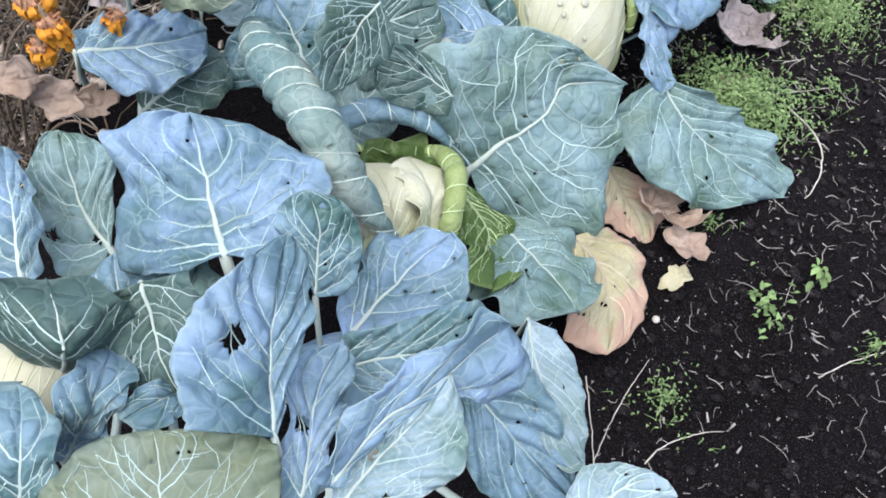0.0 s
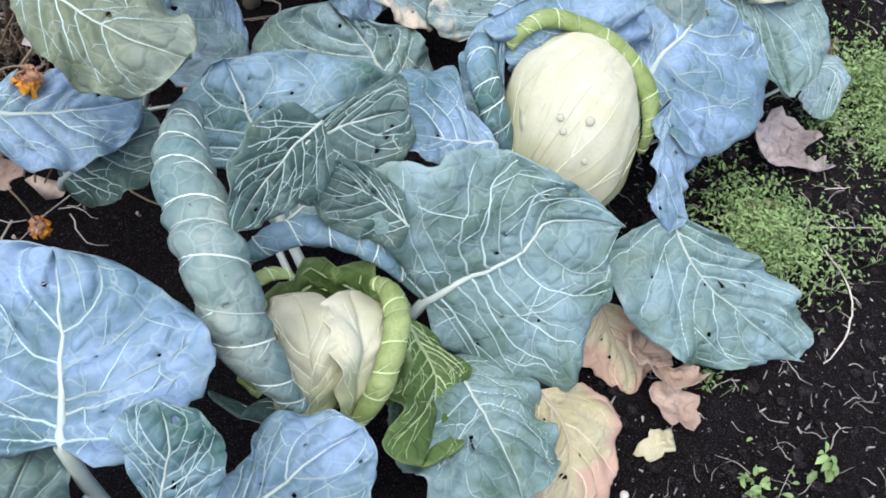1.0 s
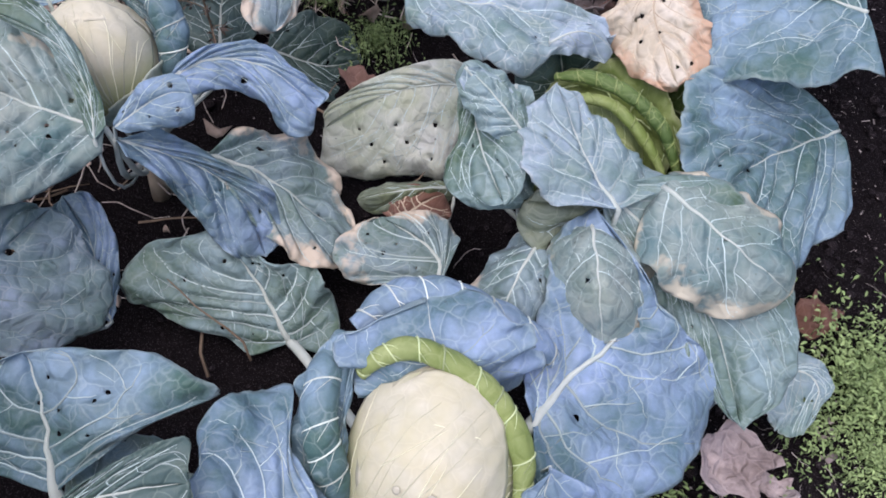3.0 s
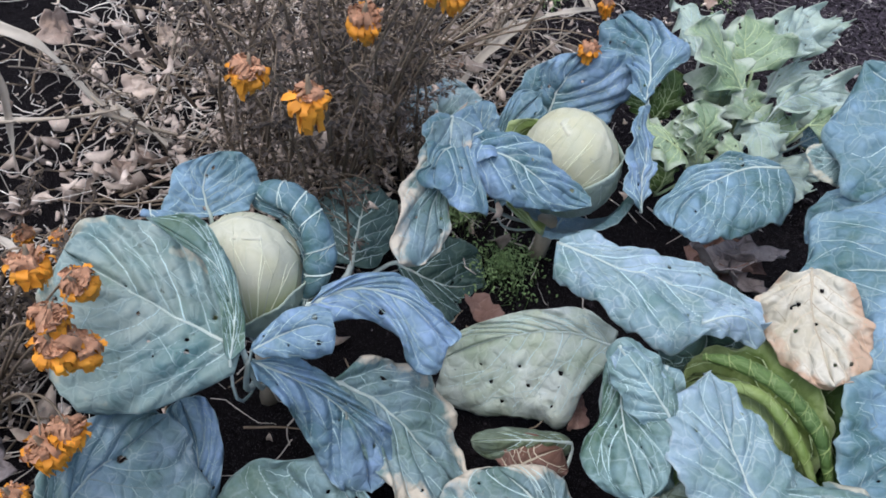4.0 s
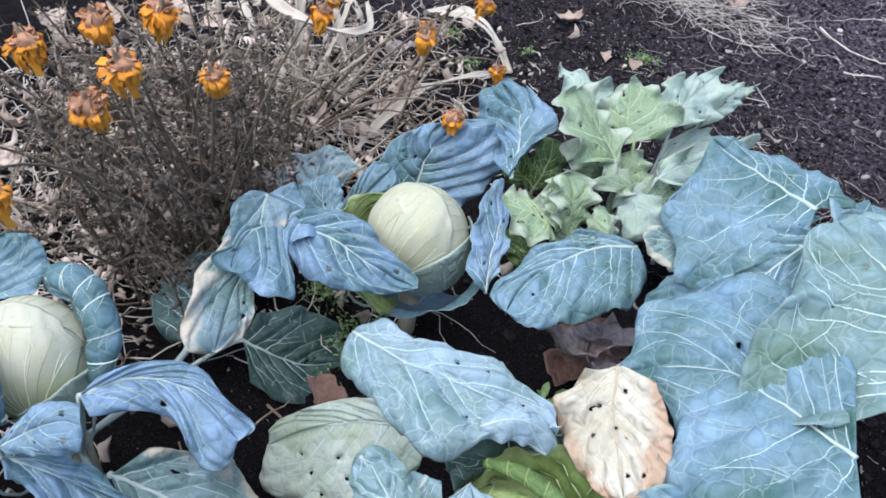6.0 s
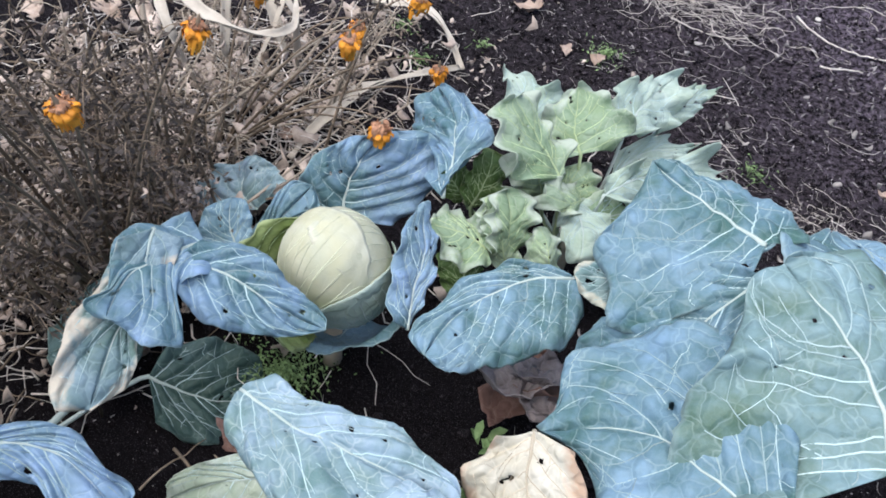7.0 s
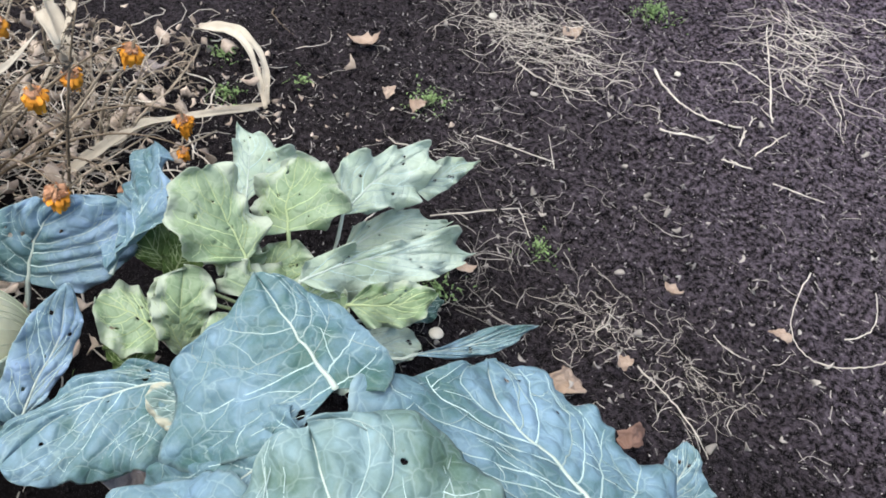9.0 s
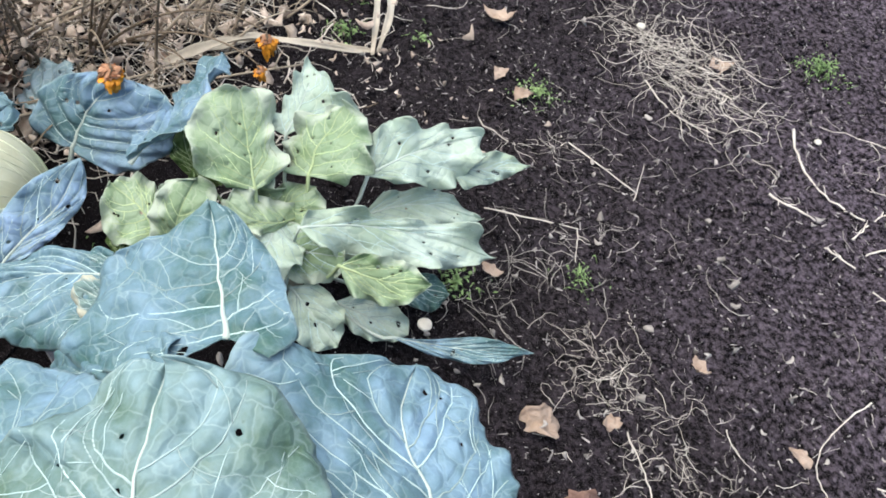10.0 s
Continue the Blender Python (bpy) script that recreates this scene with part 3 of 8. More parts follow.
def wrap(plant, C, axis, toward, span, r, low, high, mt, flare=0.25, rim=0.012, crimp=0.006, lobes=5, rib=None, name="wrapper_leaf", seed=1, taper=0.6):
    """A leaf cupped round a head: stands on the head's axis, spreads span degrees about the side named by toward, rim turned out."""
    C, ax = Vector(C), Vector(axis).normalized()
    t = Vector(toward) - ax * ax.dot(Vector(toward))
    t.normalize()
    b = ax.cross(t)
    half = radians(span) / 2
    rnd = random.Random(seed)
    ph = [rnd.uniform(0, 6.28) for _ in range(4)]

    def at(u, v, lift=0.0):
        h = low + (high - low) * u * (1 - taper * abs(v) ** 2.5)
        k = r * (0.55 + 0.45 * math.sin(min(1.0, u * 1.25) * math.pi / 2)) * (1 + flare * max(0.0, u - 0.45) ** 2 * 2)
        k += rim * smooth(0.84, 1.0, u) + crimp * u * u * math.sin(lobes * 2.6 * v + ph[0]) + 0.4 * crimp * u * math.sin(lobes * 6.1 * v + ph[1])
        h -= rim * 0.8 * smooth(0.90, 1.0, u) - 0.5 * crimp * u * math.sin(lobes * 4.3 * v + ph[2])
        f = (u - 0.5 * abs(v)) * 6
        k += 0.0035 * math.cos(6.28 * f) + lift
        a = v * half
        return C + ax * h + (t * math.cos(a) + b * math.sin(a)) * k
    bm = bmesh.new()
    uvl = bm.loops.layers.uv.new("UVMap")
    n1, n2 = 24, 40
    g = [[bm.verts.new(at(i / n1, -1 + 2 * j / n2)) for j in range(n2 + 1)] for i in range(n1 + 1)]
    for i in range(n1):
        for j in range(n2):
            f = bm.faces.new((g[i][j], g[i][j + 1], g[i + 1][j + 1], g[i + 1][j]))
            for lp, (p, q) in zip(f.loops, ((i, j), (i, j + 1), (i + 1, j + 1), (i + 1, j))):
                lp[uvl].uv = (p / n1, -1 + 2 * q / n2)
    ob = part(name, bm, mt, plant)
    ob.modifiers.new("thickness", "SOLIDIFY").thickness = 0.0014
    bm = bmesh.new()
    for side in (-0.0012, 0.0012):
        tube(bm, [at(0.96 * k / 12, 0, side) for k in range(13)], [0.0035 * (1 - k / 13) + 0.0004 for k in range(13)], 5)
        for s in (-1, 1):
            for k in range(5):
                u0 = 0.06 + 0.17 * k
                pts = [at(u0 + 0.40 * q / 7, s * 0.95 * q / 7, side) for q in range(8) if u0 + 0.40 * q / 7 < 0.99]
                if len(pts) > 3:
                    tube(bm, pts, [0.0013 * (1 - i / len(pts)) + 0.0003 for i in range(len(pts))], 4)
    part("midrib", bm, rib or M_VEIN, ob)
    return ob


def rolled(plant, pts, r, mt, rib=None, pads=8, sweep=250, ends=(0.6, 0.35), slant=0.5, deep=0.11, seed=1, turn=0.0, name="rolled_leaf"):
    """A leaf whose margin is rolled into a long puffy roll: swollen pads between the cross veins."""
    rnd = random.Random(seed + 500)
    P = [Vector(p) for p in pts]
    off = Vector((seed * 3.1, 0, 0))

    def centre(t):
        f = t * (len(P) - 1)
        k = min(int(f), len(P) - 2)
        f -= k
        a, b, c, d = P[max(k - 1, 0)], P[k], P[k + 1], P[min(k + 2, len(P) - 1)]
        return 0.5 * ((2 * b) + (c - a) * f + (2 * a - 5 * b + 4 * c - d) * f * f + (3 * b - a - 3 * c + d) * f ** 3)
    cuts = [(k + rnd.uniform(0.25, 0.75)) / pads for k in range(pads)]
    half = radians(sweep) / 2

    def at(t, v, lift=0.0):
        c = centre(t)
        d = (centre(min(1, t + 0.01)) - centre(max(0, t - 0.01))).normalized()
        side = d.cross(Vector((0, 0, 1))).normalized()
        up = side.cross(d)
        near = min(abs(t - q - slant * 0.5 / pads * v) for q in cuts) * pads
        k = r * (ends[0] + (1 - ends[0]) * smooth(0, 0.25, t)) * (ends[1] + (1 - ends[1]) * smooth(1.0, 0.65, t) if ends[1] < 1 else 1)
        k *= 1 - deep * (1 - smooth(-0.05, 0.42, near)) + 0.10 * noise.noise(c * 22 + off + Vector((0, 0, v * 1.5)))
        # the roll winds inward to its rim
        k *= 1 - 0.22 * smooth(0.55, 1.0, abs(v)) + 0.03 * math.sin(31 * t + seed) * smooth(0.7, 1.0, abs(v))
        a = v * half + turn
        return c + (side * math.sin(a) + up * math.cos(a)) * (k + lift)
    bm = bmesh.new()
    uvl = bm.loops.layers.uv.new("UVMap")
    n1, n2 = 72, 26
    g = [[bm.verts.new(at(i / n1, -1 + 2 * j / n2)) for j in range(n2 + 1)] for i in range(n1 + 1)]
    for i in range(n1):
        for j in range(n2):
            f = bm.faces.new((g[i][j], g[i][j + 1], g[i + 1][j + 1], g[i + 1][j]))
            for lp, (p, q) in zip(f.loops, ((i, j), (i, j + 1), (i + 1, j + 1), (i + 1, j))):
                lp[uvl].uv = (0.9 * p / n1, -1 + 2 * q / n2)
    ob = part(name, bm, mt, plant)
    ob.modifiers.new("thickness", "SOLIDIFY").thickness = 0.0014
    bm = bmesh.new()
    for q in cuts:
        pl = [(min(0.99, max(0.01, q + slant * 0.5 / pads * v)), v) for v in (-0.9 + 0.15 * k for k in range(13))]
        tube(bm, [at(t, v, 0.0006) for t, v in pl], [0.0018 * (1 - 0.05 * k) for k in range(13)], 4)
        for v0 in (-0.3, 0.25):
            fk = [(min(0.99, q + slant * 0.5 / pads * (v0 + 0.1 * k) + 0.09 * k / pads), v0 + 0.1 * k) for k in range(5)]
            tube(bm, [at(t, v, 0.0004) for t, v in fk], [0.0007 - 0.0001 * k for k in range(5)], 3)
    tube(bm, [at(k / 30, -0.9, 0.0) for k in range(31)], 0.0011, 4)
    part("vein", bm, rib or M_RIB, ob)
    return ob


# ---- ground ----
def soil():
    bm = bmesh.new()
    xs = [-400, -60, -12, -5] + [-3 + 0.028 * i for i in range(190)] + [2.6, 3.5, 6, 14, 60, 400]
    ys = [-400, -60, -12, -4, -2] + [-0.9 + 0.028 * i for i in range(195)] + [4.9, 6, 9, 16, 60, 400]
    g = []
    for y in ys:
        row = []
        for x in xs:
            cx, cy = max(-3, min(3, x)), max(-2, min(6, y))
            z = ground_z(cx, cy)
            p = Vector((x, y, 0))
            z += 0.016 * noise.noise(p * 9) + 0.010 * noise.noise(p * 24) + 0.007 * abs(noise.noise(p * 48))
            row.append(bm.verts.new((x, y, z - 0.006)))
        g.append(row)
    for a, b in zip(g, g[1:]):
        for i in range(len(xs) - 1):
            bm.faces.new((a[i], a[i + 1], b[i + 1], b[i]))
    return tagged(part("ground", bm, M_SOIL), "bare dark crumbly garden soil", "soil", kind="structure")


soil()

# ---- cabbages ----
front = cabbage("large blue-green cabbage with spreading waxy outer leaves", (-0.06, 0.4, 0.06))
leaf_net(front, [(-0.235, 0.464, 0.363), (-0.261, 0.507, 0.366), (-0.289, 0.566, 0.380), (-0.318, 0.625, 0.400)], [(-0.280, 0.445, 0.335), (-0.376, 0.472, 0.284), (-0.392, 0.515, 0.307), (-0.392, 0.552, 0.338), (-0.420, 0.598, 0.366), (-0.382, 0.614, 0.391), (-0.349, 0.621, 0.399)], [(-0.188, 0.453, 0.376), (-0.139, 0.487, 0.384), (-0.135, 0.566, 0.375), (-0.148, 0.599, 0.373), (-0.188, 0.616, 0.380), (-0.230, 0.627, 0.389), (-0.278, 0.632, 0.398)], M_BLUE, ribw=0.007, holes=1)
leaf_net(front, [(-0.117, 0.238, 0.456), (-0.132, 0.286, 0.481), (-0.140, 0.331, 0.498), (-0.144, 0.405, 0.520)], [(-0.179, 0.215, 0.508), (-0.191, 0.240, 0.525), (-0.197, 0.278, 0.540), (-0.192, 0.313, 0.543), (-0.177, 0.353, 0.538), (-0.160, 0.380, 0.529)], [(-0.117, 0.264, 0.462), (-0.113, 0.316, 0.471), (-0.112, 0.348, 0.477), (-0.118, 0.387, 0.491), (-0.132, 0.405, 0.508)], M_BLUE, holes=[(0.40, -0.5, 0.013)], veins=5, ribw=0.003)
leaf_net(front, [(-0.127, 0.424, 0.377), (-0.130, 0.452, 0.406), (-0.132, 0.478, 0.432), (-0.148, 0.501, 0.461)], [(-0.136, 0.433, 0.389), (-0.163, 0.456, 0.424), (-0.176, 0.467, 0.440), (-0.168, 0.489, 0.458)], [(-0.100, 0.433, 0.374), (-0.085, 0.456, 0.390), (-0.088, 0.487, 0.421), (-0.113, 0.503, 0.448)], M_TEAL, veins=5, ribw=0.003, holes=0)
leaf_net(front, [(-0.097, 0.433, 0.267), (-0.072, 0.474, 0.277), (-0.039, 0.526, 0.291), (0.008, 0.578, 0.309)], [(-0.113, 0.464, 0.265), (-0.115, 0.498, 0.267), (-0.092, 0.526, 0.275), (-0.101, 0.554, 0.275), (-0.069, 0.579, 0.286), (-0.028, 0.587, 0.299)], [(-0.040, 0.408, 0.282), (-0.005, 0.430, 0.294), (0.026, 0.466, 0.305), (0.038, 0.511, 0.312), (0.030, 0.554, 0.313)], M_BLUE, holes=1, veins=4)
leaf_net(front, [(-0.067, 0.212, 0.427), (-0.036, 0.258, 0.451), (0.012, 0.308, 0.462), (0.074, 0.373, 0.476)], [(-0.081, 0.211, 0.440), (-0.068, 0.247, 0.472), (-0.032, 0.290, 0.486), (0.011, 0.332, 0.492), (0.041, 0.368, 0.506)], [(-0.059, 0.219, 0.426), (-0.021, 0.262, 0.440), (0.028, 0.311, 0.448), (0.075, 0.321, 0.410), (0.099, 0.359, 0.433)], M_BLUE, holes=0, ribw=0.003, veins=4, puff=0.003)
leaf_net(front, [(-0.056, 0.203, 0.397), (-0.028, 0.246, 0.421), (0.002, 0.281, 0.442), (0.026, 0.319, 0.464)], [(-0.072, 0.206, 0.395), (-0.054, 0.244, 0.416), (-0.020, 0.284, 0.440), (0.011, 0.314, 0.459)], [(-0.005, 0.205, 0.407), (0.047, 0.239, 0.432), (0.051, 0.262, 0.443), (0.036, 0.298, 0.456)], M_PALE, holes=0, veins=6, ribw=0.0028)
leaf_net(front, [(-0.089, 0.201, 0.403), (-0.093, 0.250, 0.411), (-0.096, 0.297, 0.420), (-0.085, 0.351, 0.425)], [(-0.107, 0.197, 0.408), (-0.118, 0.238, 0.418), (-0.115, 0.270, 0.422), (-0.129, 0.303, 0.432), (-0.114, 0.332, 0.432)], [(-0.077, 0.209, 0.400), (-0.074, 0.268, 0.408), (-0.070, 0.304, 0.412), (-0.067, 0.338, 0.417)], M_BLUE, holes=[(0.42, -0.45, 0.010)], ribw=0.003, veins=4)
leaf_net(front, [(0.118, 0.501, 0.264), (0.136, 0.451, 0.239), (0.170, 0.395, 0.208), (0.209, 0.356, 0.183)], [(0.111, 0.464, 0.250), (0.116, 0.414, 0.228), (0.148, 0.374, 0.205), (0.188, 0.345, 0.183)], [(0.155, 0.497, 0.254), (0.190, 0.463, 0.232), (0.206, 0.409, 0.206), (0.211, 0.372, 0.189)], M_PALE, puff=0.005, holes=0, veins=7, ribw=0.0028)
leaf_net(front, [(0.031, 0.424, 0.273), (0.088, 0.388, 0.228), (0.145, 0.355, 0.186), (0.204, 0.325, 0.146)], [(0.062, 0.442, 0.277), (0.127, 0.441, 0.256), (0.174, 0.395, 0.208), (0.202, 0.350, 0.165)], [(0.041, 0.377, 0.234), (0.068, 0.328, 0.189), (0.106, 0.302, 0.158), (0.164, 0.302, 0.141)], M_TEAL, holes=1, ribw=0.0028)
leaf_net(front, [(0.185, 0.263, 0.274), (0.217, 0.288, 0.290), (0.250, 0.307, 0.303), (0.274, 0.310, 0.305)], [(0.170, 0.281, 0.286), (0.183, 0.309, 0.303), (0.211, 0.319, 0.310), (0.248, 0.317, 0.309)], [(0.222, 0.263, 0.273), (0.262, 0.278, 0.283), (0.286, 0.297, 0.296)], M_PALE, holes=0)
leaf_net(front, [(-0.197, 0.149, 0.406), (-0.206, 0.185, 0.430), (-0.213, 0.212, 0.448), (-0.221, 0.226, 0.457)], [(-0.318, 0.146, 0.404), (-0.308, 0.171, 0.421), (-0.291, 0.199, 0.439), (-0.258, 0.218, 0.452)], [(-0.099, 0.174, 0.423), (-0.105, 0.202, 0.441), (-0.114, 0.230, 0.459), (-0.159, 0.235, 0.463)], M_OLIVE, holes=1, puff=0.002, bulge=0.04, ribw=0.002, curl=(-60, -40))
leaf(front, (-0.088, 0.341, 0.2), (-0.094, 0.381, 0.24), (-0.102, 0.457, 0.24), (-0.154, 0.386, 0.23), (-0.033, 0.415, 0.22), M_BLUE, holes=1, ribw=0.004, stalk=False)
leaf(front, (-0.316, 0.46, 0.19), (-0.33, 0.494, 0.25), (-0.36, 0.556, 0.26), (-0.384, 0.492, 0.25), (-0.283, 0.508, 0.24), M_TEAL, holes=1, ribw=0.004, stalk=False)
leaf_net(front, [(-0.092, 0.347, 0.369), (-0.042, 0.364, 0.380), (0.008, 0.377, 0.389), (0.068, 0.400, 0.404)], [(-0.086, 0.380, 0.391), (-0.025, 0.400, 0.404), (0.040, 0.426, 0.421)], [(-0.075, 0.322, 0.353), (-0.012, 0.328, 0.357), (0.060, 0.350, 0.371)], M_TEAL, holes=0, ribw=0.003)
leaf_net(front, [(-0.299, 0.394, 0.404), (-0.281, 0.363, 0.383), (-0.264, 0.331, 0.362), (-0.234, 0.296, 0.339)], [(-0.326, 0.381, 0.395), (-0.336, 0.341, 0.368), (-0.293, 0.302, 0.343)], [(-0.255, 0.410, 0.414), (-0.225, 0.375, 0.391), (-0.209, 0.318, 0.354)], M_DARK_SHADE, holes=0, ribw=0.003)

corner = cabbage("cabbage with a pale heart and nibbled blue leaves", (-0.38, 0.27, 0.06))
head(corner, (-0.411, 0.31, 0.28), (0.1, 0.2, 1), 0.075, 0.08, M_HEAD, (0, -1, 0), 11)
leaf_net(corner, [(-0.438, 0.548, 0.192), (-0.477, 0.580, 0.212), (-0.509, 0.625, 0.239), (-0.535, 0.674, 0.267)], [(-0.453, 0.506, 0.172), (-0.501, 0.507, 0.177), (-0.527, 0.539, 0.196), (-0.557, 0.588, 0.224), (-0.564, 0.635, 0.249), (-0.552, 0.665, 0.264)], [(-0.439, 0.577, 0.207), (-0.453, 0.623, 0.232), (-0.458, 0.663, 0.253), (-0.502, 0.676, 0.264)], M_GREY, holes=[(0.14, -0.05, 0.009), (0.35, -0.75, 0.009)])
leaf(corner, (-0.495, 0.443, 0.25), (-0.52, 0.511, 0.29), (-0.57, 0.609, 0.3), (-0.591, 0.513, 0.28), (-0.485, 0.5, 0.28), M_BLUE)
leaf(corner, (-0.395, 0.333, 0.28), (-0.348, 0.326, 0.44), (-0.385, 0.375, 0.42), (-0.436, 0.332, 0.4), (-0.318, 0.372, 0.34), M_DARK_SHADE, holes=0)
leaf(corner, (-0.371, 0.25, 0.25), (-0.311, 0.283, 0.38), (-0.33, 0.353, 0.35), (-0.338, 0.253, 0.4), (-0.288, 0.292, 0.37), M_BLUE, holes=0)
leaf(corner, (-0.368, 0.165, 0.3), (-0.347, 0.213, 0.4), (-0.374, 0.27, 0.4), (-0.403, 0.209, 0.4), (-0.312, 0.213, 0.4), M_TEAL, holes=0)
leaf(corner, (-0.248, 0.329, 0.3), (-0.261, 0.285, 0.36), (-0.286, 0.263, 0.36), (-0.256, 0.254, 0.36), (-0.266, 0.311, 0.36), M_BLUE, holes=0, ribw=0.003)
leaf(corner, (-0.353, 0.394, 0.18), (-0.384, 0.453, 0.21), (-0.421, 0.526, 0.22), (-0.438, 0.466, 0.2), (-0.337, 0.459, 0.2), M_TEAL, holes=0)
leaf(corner, (-0.271, 0.318, 0.27), (-0.271, 0.382, 0.31), (-0.281, 0.478, 0.31), (-0.31, 0.366, 0.3), (-0.233, 0.423, 0.3), M_GREY, holes=0)

opened = cabbage("cabbage whose pale heart is folded open among broad grey-green leaves", (-0.05, 0.74, 0.06))
leaf_net(opened, [(0.021, 0.821, 0.142), (0.070, 0.855, 0.184), (0.117, 0.887, 0.205), (0.145, 0.932, 0.241), (0.242, 0.974, 0.224)], [(-0.024, 0.827, 0.183), (-0.076, 0.834, 0.245), (-0.072, 0.868, 0.318), (-0.023, 0.904, 0.333), (0.047, 0.950, 0.329), (0.120, 0.975, 0.298), (0.189, 0.982, 0.259)], [(0.040, 0.806, 0.099), (0.091, 0.794, 0.051), (0.183, 0.775, -0.006), (0.238, 0.794, 0.025), (0.256, 0.841, 0.092), (0.258, 0.894, 0.152), (0.244, 0.937, 0.195)], M_GREY, ribw=0.008, veins=8, holes=5, ripple=0.012, wave=0.3, scallop=0.05, puff=0.005)
leaf_net(opened, [(-0.246, 0.935, 0.146), (-0.272, 0.968, 0.169), (-0.303, 1.009, 0.198), (-0.345, 1.048, 0.228)], [(-0.311, 0.927, 0.147), (-0.392, 0.909, 0.143), (-0.436, 0.908, 0.147), (-0.413, 0.940, 0.165), (-0.391, 0.991, 0.196), (-0.370, 1.024, 0.214)], [(-0.216, 0.983, 0.173), (-0.172, 1.043, 0.207), (-0.112, 1.102, 0.239), (-0.168, 1.105, 0.246), (-0.235, 1.095, 0.246), (-0.296, 1.073, 0.239)], M_TEAL, ribw=0.008, holes=5, puff=0.004, veins=4)
rolled(opened, [(-0.324, 0.893, 0.29), (-0.288, 0.815, 0.335), (-0.246, 0.749, 0.36), (-0.209, 0.704, 0.37), (-0.178, 0.667, 0.365), (-0.142, 0.628, 0.33), (-0.102, 0.607, 0.29), (-0.07, 0.596, 0.25)], 0.037, M_FADE, pads=10, seed=1, deep=0.16, sweep=270, slant=-1.3)
# inner wall of the cup, its shade put into the dark leaf colour
leaf_net(opened, [(-0.130, 0.845, 0.422), (-0.149, 0.805, 0.417), (-0.164, 0.761, 0.406), (-0.178, 0.704, 0.387)], [(-0.160, 0.838, 0.450), (-0.183, 0.805, 0.454), (-0.196, 0.747, 0.432)], [(-0.113, 0.826, 0.392), (-0.107, 0.805, 0.373), (-0.134, 0.762, 0.375), (-0.153, 0.730, 0.376)], M_DARK_SHADE, stalk=False, holes=2, puff=0.004, veins=6, ribw=0.0025)
rolled(opened, [(-0.207, 0.758, 0.21), (-0.18, 0.779, 0.24), (-0.139, 0.806, 0.25), (-0.093, 0.816, 0.25), (-0.05, 0.818, 0.23), (-0.013, 0.813, 0.2)], 0.021, M_TEAL, pads=7, seed=2, sweep=220, ends=(0.4, 0.4))
leaf(opened, (-0.216, 0.893, 0.08), (-0.176, 0.949, 0.11), (-0.128, 1.027, 0.11), (-0.25, 1.006, 0.1), (-0.117, 0.929, 0.08), M_GREY, holes=0)
leaf(opened, (-0.005, 0.78, 0.16), (0.058, 0.744, 0.1), (0.075, 0.604, 0.14), (0.093, 0.773, 0.08), (0.022, 0.632, 0.16), M_GREEN, rib=M_RIBG, puff=0.007, veins=8, holes=0)
leaf(opened, (0.072, 0.784, 0.06), (0.143, 0.712, 0.085), (0.214, 0.615, 0.1), (0.22, 0.762, 0.06), (0.052, 0.603, 0.12), M_GREY, holes=2, veins=7)
leaf_net(opened, [(0.203, 0.783, 0.056), (0.257, 0.754, 0.030), (0.283, 0.696, 0.007), (0.280, 0.613, -0.011)], [(0.201, 0.753, 0.050), (0.213, 0.691, 0.032), (0.211, 0.617, 0.015)], [(0.262, 0.820, 0.043), (0.315, 0.815, 0.023), (0.343, 0.756, -0.001), (0.336, 0.677, -0.017)], M_YELLOW, rib_material=M_RIBD, holes=1, ragged=0.03)
leaf_net(opened, [(0.268, 0.971, 0.026), (0.301, 0.938, 0.001), (0.339, 0.903, -0.027), (0.356, 0.865, -0.050)], [(0.255, 0.934, 0.011), (0.254, 0.888, -0.011), (0.294, 0.876, -0.028)], [(0.306, 0.977, 0.019), (0.377, 0.951, -0.013), (0.386, 0.906, -0.037)], M_YELLOW, rib_material=M_RIBD, holes=0, ragged=0.05)
leaf(opened, (0.023, 0.555, 0.08), (-0.051, 0.599, 0.1), (-0.146, 0.593, 0.16), (-0.197, 0.613, 0.16), (-0.039, 0.648, 0.1), M_DARK_SHADE, holes=0)
head(opened, (-0.086, 0.703, 0.15), (-0.05, -0.25, 1), 0.068, 0.085, M_HEAD, (0.34, -0.82, -0.47), 5, ((1.5, 0.8, 0.02, 1.0), (-0.55, 0.78, 0.02, 0.62), (0.45, 0.75, 0.06, 0.5)))
leaf(opened, (-0.072, 0.611, 0.13), (-0.086, 0.673, 0.235), (-0.131, 0.742, 0.215), (-0.133, 0.672, 0.2), (-0.052, 0.695, 0.235), M_HEAD, rib=M_HEADV, holes=0, ribw=0.003, bulge=0.14, stalk=False, puff=0.003, blunt=0.3)
leaf(opened, (-0.023, 0.631, 0.13), (-0.033, 0.699, 0.225), (-0.073, 0.772, 0.205), (-0.068, 0.684, 0.245), (-0.006, 0.738, 0.19), M_HEAD, rib=M_HEADV, holes=0, ribw=0.002, bulge=0.2, stalk=False, puff=0.003, blunt=0.3)
leaf(opened, (-0.142, 0.633, 0.13), (-0.153, 0.682, 0.19), (-0.175, 0.733, 0.2), (-0.182, 0.688, 0.16), (-0.131, 0.684, 0.21), M_HEADG, rib=M_RIBG, holes=0, ribw=0.002, bulge=0.1, stalk=False)
